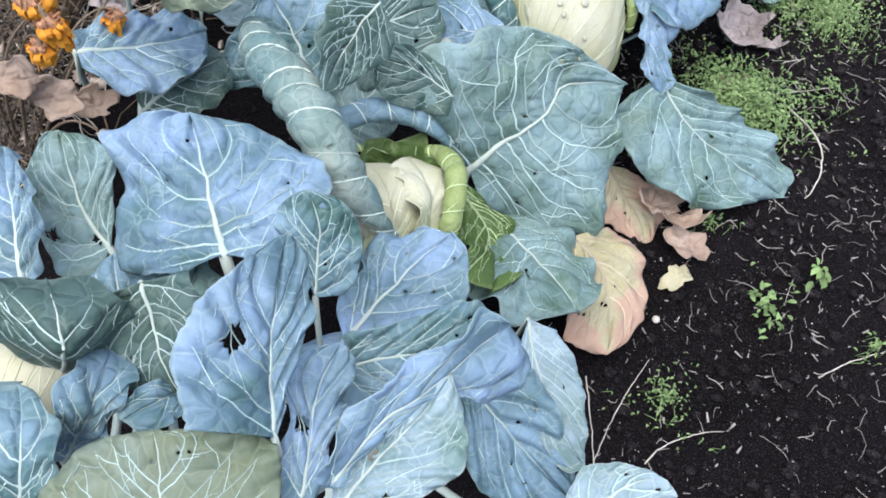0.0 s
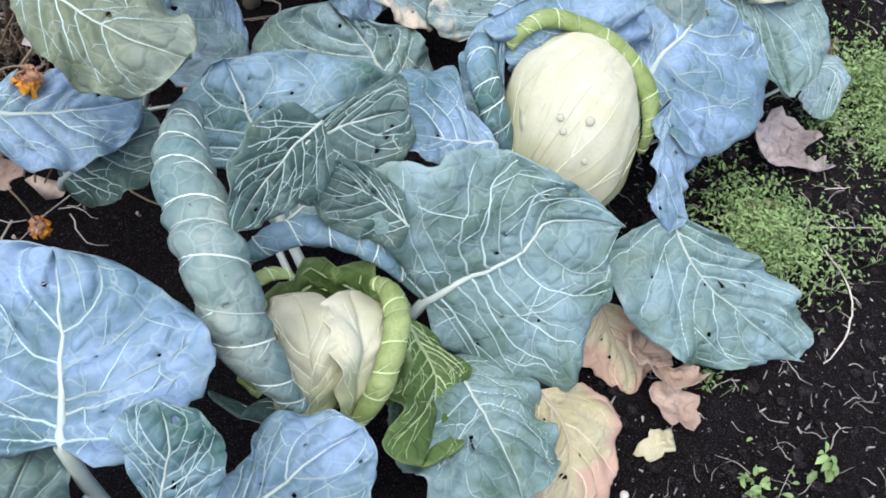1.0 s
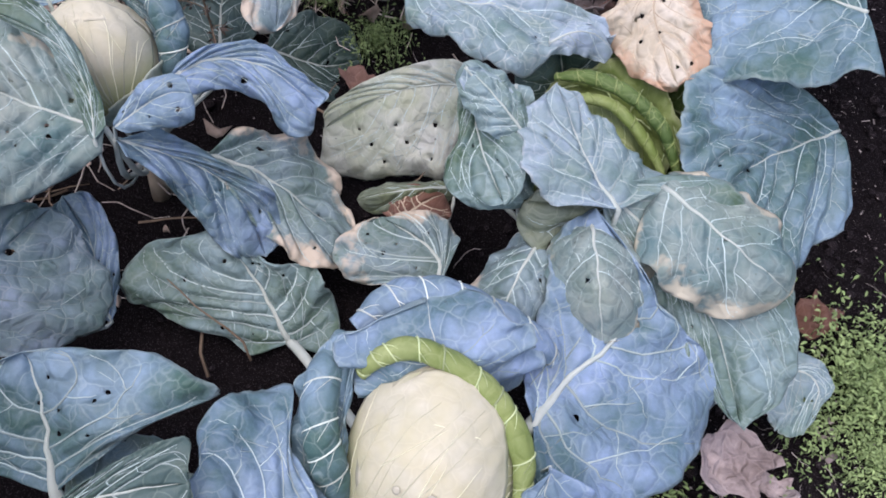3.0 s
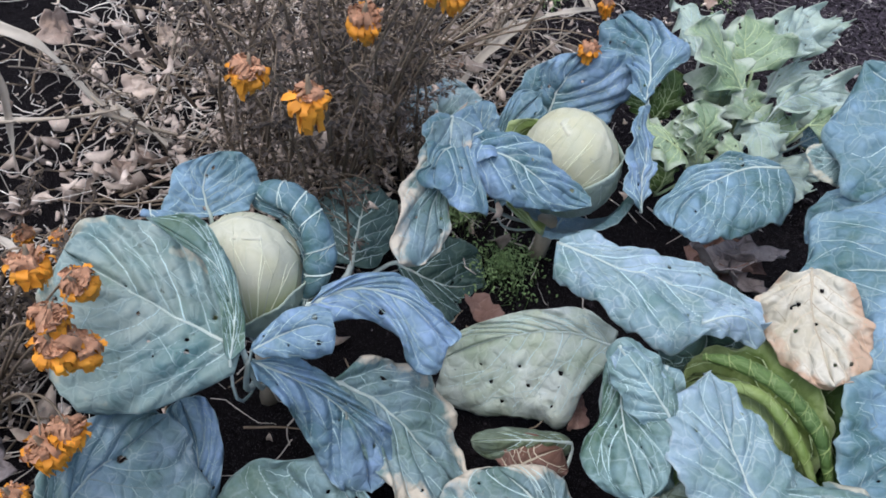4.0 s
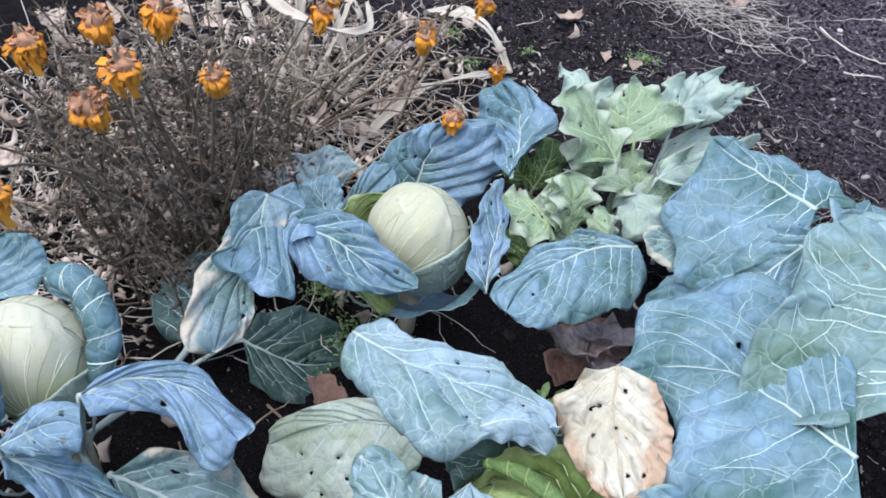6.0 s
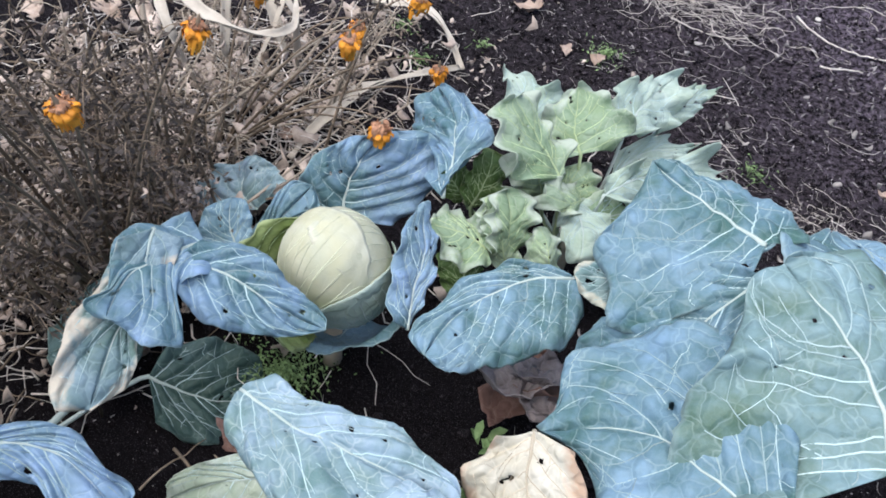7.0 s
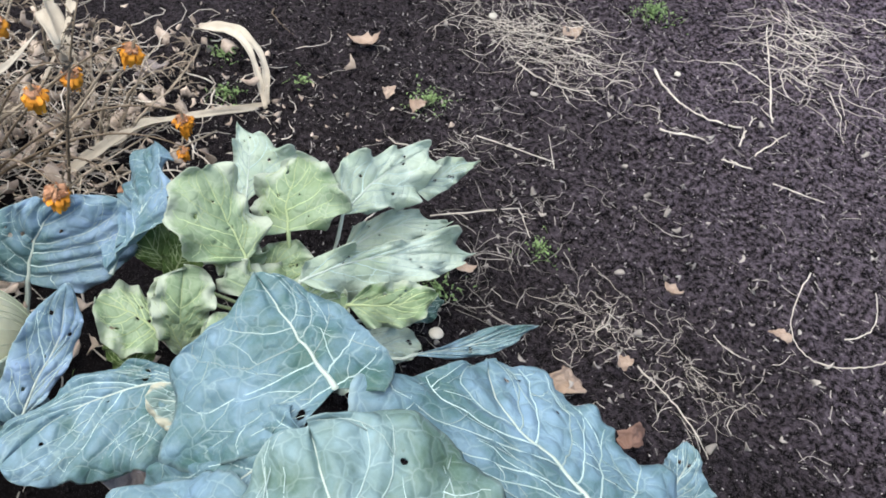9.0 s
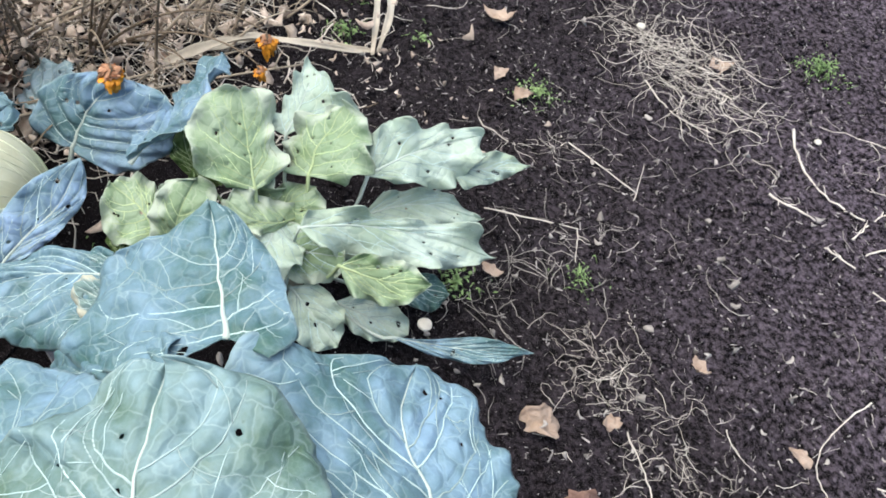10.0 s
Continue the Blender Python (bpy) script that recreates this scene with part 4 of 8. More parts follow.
# two inner leaves, coloured dark to stand for the shade inside the cup
leaf_net(opened, [(-0.189, 0.890, 0.282), (-0.147, 0.932, 0.298), (-0.105, 0.961, 0.309), (-0.065, 0.984, 0.316)], [(-0.168, 0.935, 0.302), (-0.125, 0.989, 0.325), (-0.084, 1.018, 0.336)], [(-0.159, 0.843, 0.253), (-0.105, 0.859, 0.255), (-0.065, 0.906, 0.275), (-0.047, 0.955, 0.299)], M_DARK_SHADE, stalk=False, holes=0, veins=5)
leaf_net(opened, [(-0.020, 0.846, 0.270), (-0.061, 0.853, 0.295), (-0.103, 0.851, 0.313), (-0.138, 0.844, 0.324)], [(-0.038, 0.872, 0.300), (-0.083, 0.877, 0.325), (-0.121, 0.866, 0.334)], [(-0.024, 0.823, 0.252), (-0.070, 0.812, 0.265), (-0.117, 0.807, 0.283), (-0.134, 0.826, 0.306)], M_DARK_SHADE, holes=0, ribw=0.002, stalk=False)
rolled(opened, [(-0.011, 0.629, 0.16), (0.004, 0.66, 0.2), (0.006, 0.705, 0.225), (-0.002, 0.749, 0.225), (-0.023, 0.784, 0.21), (-0.044, 0.795, 0.2)], 0.017, M_HEADG, rib=M_RIBG, pads=8, seed=3, sweep=230, ends=(0.7, 0.6))
rolled(opened, [(-0.185, 0.709, 0.2), (-0.177, 0.729, 0.225), (-0.162, 0.748, 0.23), (-0.138, 0.759, 0.225)], 0.011, M_HEADG, rib=M_RIBG, pads=4, seed=4, sweep=200, ends=(0.5, 0.5))
wrap(opened, (-0.075, 0.705, 0.05), (-0.05, 0.0, 1), (0.2, 1, 0), 190, 0.085, 0.0, 0.165, M_GREEN, 0.2, 0.012, 0.008, 6, M_RIBG, seed=3)

flowerside = cabbage("cabbage with drooping olive and blue leaves beside marigolds", (-0.58, 1.0, 0.05))
leaf(flowerside, (-0.521, 0.937, 0.42), (-0.399, 0.894, 0.41), (-0.313, 0.912, 0.375), (-0.396, 0.965, 0.4), (-0.412, 0.834, 0.37), M_OLIVE, holes=1, ribw=0.004)
leaf(flowerside, (-0.573, 0.83, 0.26), (-0.503, 0.88, 0.235), (-0.428, 0.955, 0.21), (-0.531, 0.926, 0.25), (-0.479, 0.808, 0.21), M_BLUE, holes=2)
leaf(flowerside, (-0.506, 0.844, 0.13), (-0.456, 0.89, 0.16), (-0.398, 0.946, 0.17), (-0.487, 0.955, 0.17), (-0.415, 0.842, 0.13), M_DARK_SHADE, holes=0)
leaf_net(flowerside, [(-0.458, 1.029, 0.189), (-0.487, 1.112, 0.191), (-0.491, 1.178, 0.172), (-0.496, 1.252, 0.152)], [(-0.500, 1.050, 0.226), (-0.531, 1.111, 0.238), (-0.535, 1.172, 0.220), (-0.521, 1.216, 0.191)], [(-0.424, 1.033, 0.151), (-0.386, 1.090, 0.092), (-0.374, 1.171, 0.052), (-0.404, 1.226, 0.063), (-0.459, 1.257, 0.112)], M_PALE, holes=[(0.6, 0.05, 0.007)], ribw=0.004)
leaf_net(flowerside, [(-0.382, 1.184, 0.016), (-0.429, 1.231, 0.046), (-0.467, 1.269, 0.069), (-0.526, 1.301, 0.097)], [(-0.430, 1.178, 0.029), (-0.475, 1.236, 0.061), (-0.527, 1.274, 0.089)], [(-0.383, 1.200, 0.022), (-0.416, 1.267, 0.053), (-0.453, 1.306, 0.077), (-0.499, 1.323, 0.096)], M_BLUE, holes=2, ribw=0.003)

pale_head = cabbage("cabbage with a big firm pale head and blue outer leaves", (0.13, 1.13, 0.05))
head(pale_head, (0.145, 1.147, 0.2), (-0.25, 0.70, 0.65), 0.101, 0.138, M_HEAD, (-0.46, -0.80, -0.38), 8, ())
cover(pale_head, (0.145, 1.147, 0.2), (-0.25, 0.70, 0.65), 0.101, 0.138, (0.9, 0.3, 0.1), math.pi * 0.60, math.pi * -0.30, 1.4, 1.012, M_HEAD, M_HEADV, 0.02, 4, 9, 1.0, (0.1, -0.5, 0.85))
cover(pale_head, (0.145, 1.147, 0.2), (-0.25, 0.70, 0.65), 0.101, 0.138, (-0.46, -0.80, -0.38), math.pi * 0.62, math.pi * -0.34, 1.15, 1.03, M_HEAD, M_HEADV, 0.02, 4, 8, 1.0, (0.0, -0.5, 0.85))
leaf_net(pale_head, [(0.235, 1.231, 0.222), (0.252, 1.297, 0.222), (0.301, 1.407, 0.241), (0.290, 1.457, 0.269), (0.203, 1.506, 0.307)], [(0.211, 1.253, 0.223), (0.193, 1.345, 0.232), (0.180, 1.408, 0.248), (0.171, 1.475, 0.278)], [(0.256, 1.168, 0.224), (0.307, 1.120, 0.218), (0.368, 1.170, 0.186), (0.432, 1.268, 0.148), (0.464, 1.405, 0.154), (0.433, 1.434, 0.189), (0.361, 1.429, 0.229), (0.294, 1.465, 0.274)], M_BLUE, ribw=0.009, veins=6, holes=[(0.55, 0.05, 0.006), (0.2, 0.25, 0.006)])
leaf_net(pale_head, [(0.195, 1.541, 0.311), (0.316, 1.513, 0.269), (0.415, 1.465, 0.215), (0.497, 1.388, 0.141)], [(0.221, 1.509, 0.281), (0.329, 1.459, 0.224), (0.408, 1.415, 0.177), (0.472, 1.392, 0.148)], [(0.267, 1.581, 0.330), (0.344, 1.606, 0.337), (0.415, 1.574, 0.301), (0.486, 1.546, 0.267), (0.521, 1.500, 0.225), (0.535, 1.437, 0.173)], M_GREY, puff=0.006, veins=9, holes=2, ribw=0.003, scallop=0.05)
leaf_net(pale_head, [(0.543, 1.506, 0.100), (0.573, 1.530, 0.104), (0.607, 1.520, 0.092), (0.610, 1.456, 0.065)], [(0.542, 1.462, 0.082), (0.571, 1.442, 0.067), (0.595, 1.444, 0.063)], [(0.552, 1.555, 0.118), (0.603, 1.553, 0.107), (0.627, 1.534, 0.094), (0.620, 1.491, 0.078)], M_PALE, holes=0, ribw=0.003)
leaf(pale_head, (0.129, 1.241, 0.18), (0.096, 1.239, 0.3), (0.058, 1.295, 0.3), (-0.015, 1.206, 0.29), (0.22, 1.281, 0.28), M_BLUE, holes=2, ribw=0.003, puff=0.003, veins=4, base=0.6)
rolled(pale_head, [(0.031, 1.182, 0.275), (0.044, 1.197, 0.298), (0.076, 1.221, 0.308), (0.138, 1.224, 0.303), (0.191, 1.21, 0.29), (0.235, 1.176, 0.268), (0.253, 1.14, 0.235), (0.256, 1.131, 0.2)], 0.016, M_HEADG, rib=M_RIBG, pads=12, seed=5, sweep=230, ends=(0.6, 0.5))
rolled(pale_head, [(-0.004, 1.234, 0.265), (0.022, 1.279, 0.28), (0.068, 1.307, 0.285), (0.128, 1.315, 0.28), (0.193, 1.311, 0.275), (0.228, 1.31, 0.25)], 0.026, M_BLUE, pads=7, seed=6, sweep=230, ends=(0.5, 0.5))
rolled(pale_head, [(-0.016, 1.223, 0.25), (-0.006, 1.154, 0.265), (0.018, 1.103, 0.255), (0.048, 1.074, 0.22), (0.075, 1.055, 0.18)], 0.024, M_TEAL, pads=6, seed=7, sweep=220, ends=(0.5, 0.4))
leaf_net(pale_head, [(0.319, 1.063, 0.169), (0.389, 1.013, 0.111), (0.485, 0.999, 0.057), (0.600, 0.995, -0.013)], [(0.269, 1.018, 0.161), (0.249, 0.978, 0.143), (0.277, 0.932, 0.107), (0.364, 0.901, 0.056), (0.425, 0.903, 0.029), (0.506, 0.940, 0.010)], [(0.384, 1.066, 0.144), (0.445, 1.074, 0.120), (0.527, 1.076, 0.077), (0.590, 1.046, 0.023)], M_GREY, stalk=False, holes=5, puff=0.006, ribw=0.003, veins=6, ripple=0.02)
leaf_net(pale_head, [(0.050, 1.038, 0.232), (0.008, 1.013, 0.250), (-0.036, 0.985, 0.268), (-0.081, 0.965, 0.285)], [(0.057, 1.002, 0.237), (0.028, 0.971, 0.251), (-0.016, 0.945, 0.270), (-0.055, 0.941, 0.282)], [(0.027, 1.054, 0.237), (-0.020, 1.088, 0.244), (-0.044, 1.141, 0.242), (-0.094, 1.099, 0.265), (-0.102, 1.051, 0.276), (-0.077, 1.008, 0.276)], M_BLUE, holes=0, ribw=0.004)
leaf(pale_head, (0.071, 1.049, 0.2), (0.031, 1.132, 0.25), (0.009, 1.228, 0.28), (-0.01, 1.077, 0.22), (0.033, 1.145, 0.26), M_TEAL, holes=0, ribw=0.004)
leaf_net(pale_head, [(0.268, 1.176, 0.271), (0.280, 1.131, 0.239), (0.292, 1.086, 0.208), (0.326, 1.033, 0.155)], [(0.254, 1.146, 0.267), (0.269, 1.104, 0.235), (0.286, 1.049, 0.194)], [(0.316, 1.188, 0.240), (0.342, 1.164, 0.208), (0.332, 1.111, 0.189), (0.342, 1.069, 0.161)], M_BLUE, ribw=0.002, veins=5, holes=0)
leaf_net(pale_head, [(-0.145, 1.291, -0.034), (-0.203, 1.324, 0.021), (-0.246, 1.342, 0.057), (-0.300, 1.354, 0.091)], [(-0.190, 1.260, -0.043), (-0.301, 1.240, -0.014), (-0.385, 1.222, 0.005), (-0.403, 1.245, 0.034), (-0.378, 1.303, 0.077)], [(-0.078, 1.309, -0.046), (-0.085, 1.344, -0.011), (-0.141, 1.386, 0.052), (-0.216, 1.364, 0.064), (-0.264, 1.361, 0.082)], M_GREY, ribw=0.008, holes=5, veins=6)

between = cabbage("small grey-green cabbage with torn brown-edged leaves", (0.0, 1.44, 0.04))
leaf_net(between, [(0.036, 1.432, 0.046), (0.020, 1.477, 0.064), (-0.029, 1.493, 0.077), (-0.090, 1.495, 0.086)], [(-0.023, 1.416, 0.048), (-0.096, 1.392, 0.049), (-0.135, 1.423, 0.066), (-0.122, 1.467, 0.080)], [(0.035, 1.521, 0.078), (0.000, 1.538, 0.089), (-0.041, 1.532, 0.093)], M_WORN, ribw=0.008, holes=2)
leaf(between, (-0.016, 1.603, 0.08), (-0.067, 1.558, 0.1), (-0.146, 1.523, 0.06), (-0.096, 1.582, 0.07), (-0.058, 1.551, 0.05), M_OLIVE, holes=0, ribw=0.003)
leaf(between, (-0.072, 1.518, 0.05), (-0.049, 1.547, 0.08), (-0.023, 1.586, 0.08), (-0.115, 1.54, 0.07), (0.0, 1.553, 0.06), M_BROWN, rib=M_RIBD, holes=0)

left_head = cabbage("cabbage with a small white head and broad pale spotted leaves", (-0.49, 1.45, 0.06))
head(left_head, (-0.521, 1.455, 0.251), (-0.1, -0.15, 1), 0.078, 0.100, M_HEAD, (0.59, -0.49, -0.64), 21, ((2.6, 0.8, -0.05, 1.2), (0.0, 0.70, -0.12, 1.3)))
cover(left_head, (-0.521, 1.455, 0.251), (-0.1, -0.15, 1), 0.078, 0.100, (0.92, -0.1, -0.39), math.pi * 0.97, math.pi * 0.46, 1.0, 1.09, M_MILKY, M_RIB, 0.05, 5, 61, 1.6)
rolled(left_head, [(-0.583, 1.532, 0.31), (-0.536, 1.543, 0.33), (-0.494, 1.545, 0.325), (-0.451, 1.527, 0.3), (-0.431, 1.498, 0.26), (-0.444, 1.478, 0.22)], 0.026, M_TEAL, pads=7, seed=8, sweep=230, ends=(0.5, 0.4))
rolled(left_head, [(-0.647, 1.392, 0.34), (-0.602, 1.405, 0.345), (-0.555, 1.408, 0.335), (-0.515, 1.395, 0.31), (-0.481, 1.377, 0.28), (-0.463, 1.365, 0.25)], 0.013, M_BLUE, pads=8, seed=9, sweep=230, ends=(0.5, 0.5))
leaf_net(left_head, [(-0.423, 1.336, 0.281), (-0.498, 1.313, 0.303), (-0.577, 1.297, 0.323), (-0.667, 1.284, 0.339)], [(-0.416, 1.314, 0.261), (-0.442, 1.268, 0.244), (-0.482, 1.207, 0.231), (-0.539, 1.162, 0.243), (-0.593, 1.166, 0.275), (-0.641, 1.201, 0.305), (-0.660, 1.241, 0.323)], [(-0.462, 1.364, 0.319), (-0.528, 1.392, 0.355), (-0.585, 1.389, 0.365), (-0.637, 1.360, 0.360), (-0.682, 1.334, 0.356)], M_FADE, ribw=0.004, holes=6, veins=6, bulge=0.03)
leaf_net(left_head, [(-0.589, 1.459, 0.318), (-0.612, 1.471, 0.344), (-0.624, 1.494, 0.364), (-0.624, 1.522, 0.377)], [(-0.606, 1.432, 0.321), (-0.633, 1.411, 0.334), (-0.645, 1.442, 0.357), (-0.652, 1.462, 0.372), (-0.639, 1.492, 0.376)], [(-0.560, 1.503, 0.315), (-0.565, 1.539, 0.336), (-0.585, 1.548, 0.356), (-0.605, 1.542, 0.371)], M_TEAL, holes=0, veins=5, ribw=0.003)
leaf_net(left_head, [(-0.435, 1.476, 0.230), (-0.452, 1.519, 0.263), (-0.496, 1.543, 0.295), (-0.577, 1.530, 0.321)], [(-0.459, 1.477, 0.241), (-0.489, 1.513, 0.275), (-0.525, 1.527, 0.298), (-0.564, 1.518, 0.308)], [(-0.432, 1.514, 0.252), (-0.451, 1.547, 0.279), (-0.485, 1.567, 0.305), (-0.537, 1.560, 0.322)], M_TEAL, holes=0, ribw=0.002, veins=6, puff=0.004, bulge=0.25)
leaf_net(left_head, [(-0.420, 1.311, 0.287), (-0.445, 1.349, 0.325), (-0.496, 1.373, 0.364), (-0.592, 1.361, 0.395)], [(-0.434, 1.315, 0.295), (-0.466, 1.346, 0.332), (-0.514, 1.366, 0.366), (-0.553, 1.363, 0.380)], [(-0.412, 1.332, 0.299), (-0.436, 1.357, 0.326), (-0.476, 1.382, 0.362), (-0.542, 1.398, 0.401)], M_GREY, holes=0, ribw=0.002, veins=6, puff=0.004)
leaf_net(left_head, [(-0.408, 1.338, 0.291), (-0.380, 1.371, 0.316), (-0.353, 1.395, 0.332), (-0.327, 1.406, 0.335)], [(-0.411, 1.345, 0.299), (-0.394, 1.385, 0.333), (-0.367, 1.407, 0.348), (-0.343, 1.414, 0.348)], [(-0.390, 1.340, 0.288), (-0.357, 1.358, 0.297), (-0.330, 1.372, 0.303), (-0.316, 1.387, 0.314)], M_BLUE, holes=0, ribw=0.002, bulge=0.2, puff=0.002, veins=3)
leaf_net(left_head, [(-0.403, 1.446, 0.279), (-0.372, 1.506, 0.281), (-0.310, 1.548, 0.259), (-0.230, 1.550, 0.212)], [(-0.402, 1.480, 0.290), (-0.369, 1.537, 0.291), (-0.320, 1.577, 0.276), (-0.270, 1.574, 0.245), (-0.223, 1.580, 0.218)], [(-0.378, 1.439, 0.261), (-0.339, 1.484, 0.254), (-0.298, 1.506, 0.237), (-0.247, 1.490, 0.201), (-0.218, 1.513, 0.191)], M_BLUE, curl=(-60, -60), roll=0.3, holes=[(0.4, 0.55, 0.006)], ribw=0.005)
leaf_net(left_head, [(-0.413, 1.336, 0.267), (-0.364, 1.365, 0.232), (-0.311, 1.390, 0.188), (-0.264, 1.390, 0.134), (-0.224, 1.364, 0.067)], [(-0.402, 1.331, 0.250), (-0.364, 1.339, 0.212), (-0.320, 1.333, 0.156), (-0.278, 1.328, 0.102), (-0.251, 1.333, 0.076)], [(-0.381, 1.382, 0.264), (-0.325, 1.403, 0.216), (-0.274, 1.421, 0.169), (-0.234, 1.432, 0.131), (-0.210, 1.403, 0.081)], M_BLUE, curl=(-60, -50), roll=0.3, holes=2, ribw=0.004, bulge=0.05)
leaf_net(left_head, [(-0.338, 1.418, 0.183), (-0.275, 1.451, 0.137), (-0.199, 1.460, 0.083), (-0.117, 1.451, 0.026)], [(-0.335, 1.476, 0.176), (-0.275, 1.543, 0.129), (-0.226, 1.557, 0.094), (-0.173, 1.526, 0.059)], [(-0.298, 1.389, 0.157), (-0.230, 1.378, 0.111), (-0.176, 1.370, 0.074), (-0.130, 1.397, 0.040)], M_WORN, holes=1)
leaf(left_head, (-0.5, 1.685, 0.06), (-0.532, 1.748, 0.09), (-0.578, 1.84, 0.1), (-0.623, 1.719, 0.07), (-0.485, 1.801, 0.07), M_DARK_SHADE, holes=0)
leaf_net(left_head, [(-0.453, 1.760, 0.035), (-0.401, 1.786, 0.007), (-0.355, 1.819, -0.017), (-0.318, 1.874, -0.033)], [(-0.467, 1.807, 0.048), (-0.428, 1.883, 0.033), (-0.361, 1.914, -0.003)], [(-0.401, 1.720, -0.000), (-0.343, 1.739, -0.032), (-0.300, 1.792, -0.053), (-0.298, 1.851, -0.047)], M_DARK_SHADE, holes=1, ribw=0.004)

green_head = cabbage("cabbage with a green heart under folded spotted leaves", (0.13, 1.6, 0.06))
head(green_head, (0.155, 1.640, 0.225), (0.1, 0.1, 1), 0.088, 0.095, M_HEADG, (0.3, -0.9, 0), 31, ((2.6, 0.8, -0.05, 1.2), (0.0, 0.80, -0.2, 1.2)))
leaf_net(green_head, [(0.231, 1.512, 0.314), (0.183, 1.534, 0.334), (0.140, 1.570, 0.354), (0.091, 1.612, 0.377)], [(0.156, 1.463, 0.332), (0.108, 1.476, 0.350), (0.081, 1.514, 0.365), (0.061, 1.537, 0.375), (0.078, 1.574, 0.375)], [(0.284, 1.586, 0.307), (0.234, 1.600, 0.327), (0.186, 1.607, 0.344), (0.129, 1.616, 0.365)], M_PALE, holes=0, ribw=0.004, bulge=0.08)
leaf(green_head, (0.085, 1.528, 0.36), (0.039, 1.532, 0.4), (-0.02, 1.558, 0.41), (0.024, 1.509, 0.37), (0.059, 1.564, 0.39), M_GREY, holes=0, ribw=0.003)
leaf_net(green_head, [(-0.014, 1.580, 0.371), (0.012, 1.537, 0.355), (0.041, 1.497, 0.341), (0.099, 1.441, 0.325)], [(-0.020, 1.556, 0.358), (0.007, 1.498, 0.335), (0.008, 1.455, 0.314), (0.039, 1.432, 0.309), (0.076, 1.432, 0.316)], [(0.012, 1.582, 0.377), (0.053, 1.544, 0.366), (0.090, 1.514, 0.359), (0.111, 1.466, 0.339)], M_GREY, holes=1, ribw=0.004, bulge=0.08)
leaf(green_head, (0.312, 1.597, 0.18), (0.197, 1.522, 0.29), (0.115, 1.478, 0.3), (0.174, 1.537, 0.32), (0.238, 1.505, 0.18), M_OLIVE, holes=0)
leaf_net(green_head, [(-0.033, 1.736, 0.175), (-0.112, 1.722, 0.160), (-0.197, 1.681, 0.114), (-0.263, 1.631, 0.056)], [(-0.028, 1.711, 0.145), (-0.038, 1.674, 0.102), (-0.036, 1.625, 0.044), (-0.109, 1.605, 0.022), (-0.179, 1.583, -0.002), (-0.245, 1.583, -0.000)], [(-0.038, 1.751, 0.193), (-0.097, 1.754, 0.197), (-0.166, 1.727, 0.168), (-0.236, 1.686, 0.120), (-0.270, 1.650, 0.079)], M_CREAM, holes=[(0.3, -0.4, 0.005), (0.45, -0.55, 0.004), (0.5, -0.35, 0.003), (0.62, -0.5, 0.004), (0.7, -0.3, 0.003), (0.35, -0.7, 0.003), (0.55, -0.75, 0.004)], ribw=0.003, puff=0.006, veins=8, stalk=False, curl=(-60, -30), roll=0.3)
leaf_net(green_head, [(0.152, 1.865, 0.383), (0.176, 1.812, 0.365), (0.210, 1.768, 0.351), (0.243, 1.727, 0.339)], [(0.125, 1.838, 0.368), (0.106, 1.790, 0.346), (0.148, 1.750, 0.335), (0.208, 1.722, 0.332)], [(0.202, 1.865, 0.390), (0.238, 1.836, 0.383), (0.261, 1.803, 0.373), (0.270, 1.749, 0.352)], M_DRY, rib_material=M_RIBD, holes=4, ribw=0.003, ragged=0.02, wave=1.8, ripple=0.03, puff=0.011)
wrap(green_head, (0.160, 1.645, 0.14), (0.05, 0.0, 1), (0.3, 0.9, 0), 190, 0.100, 0.0, 0.185, M_HEADG, 0.1, 0.010, 0.006, 6, M_RIBG, seed=17)
leaf_net(green_head, [(-0.014, 1.545, 0.418), (0.018, 1.542, 0.395), (0.043, 1.539, 0.377), (0.066, 1.531, 0.355)], [(-0.015, 1.532, 0.407), (0.014, 1.520, 0.379), (0.042, 1.513, 0.355)], [(0.002, 1.556, 0.417), (0.041, 1.562, 0.397), (0.069, 1.549, 0.369)], M_PALE, holes=0, ribw=0.002, stalk=False, puff=0.003)
wrap(green_head, (0.165, 1.655, 0.12), (0.05, 0.05, 1), (0.6, 0.8, 0), 200, 0.120, 0.0, 0.215, M_GREEN, 0.2, 0.016, 0.008, 7, M_RIBG, seed=7)
leaf(green_head, (0.099, 1.747, 0.18), (0.079, 1.745, 0.27), (0.063, 1.74, 0.33), (0.023, 1.667, 0.3), (0.142, 1.772, 0.31), M_DARK_SHADE, holes=0)
leaf(green_head, (0.273, 1.564, 0.33), (0.352, 1.526, 0.335), (0.477, 1.528, 0.27), (0.406, 1.614, 0.3), (0.305, 1.462, 0.27), M_FADE, holes=1, ribw=0.004, bulge=0.12, stalk=False, veins=6)
leaf(green_head, (0.201, 1.507, 0.29), (0.233, 1.42, 0.31), (0.28, 1.37, 0.23), (0.305, 1.493, 0.25), (0.176, 1.42, 0.24), M_FADE, holes=1, ribw=0.004, bulge=0.12, stalk=False, blunt=0.35)
leaf(green_head, (0.157, 1.481, 0.24), (0.147, 1.38, 0.25), (0.158, 1.313, 0.17), (0.214, 1.409, 0.22), (0.093, 1.395, 0.19), M_WORN, holes=2, ribw=0.004, bulge=0.08, stalk=False)
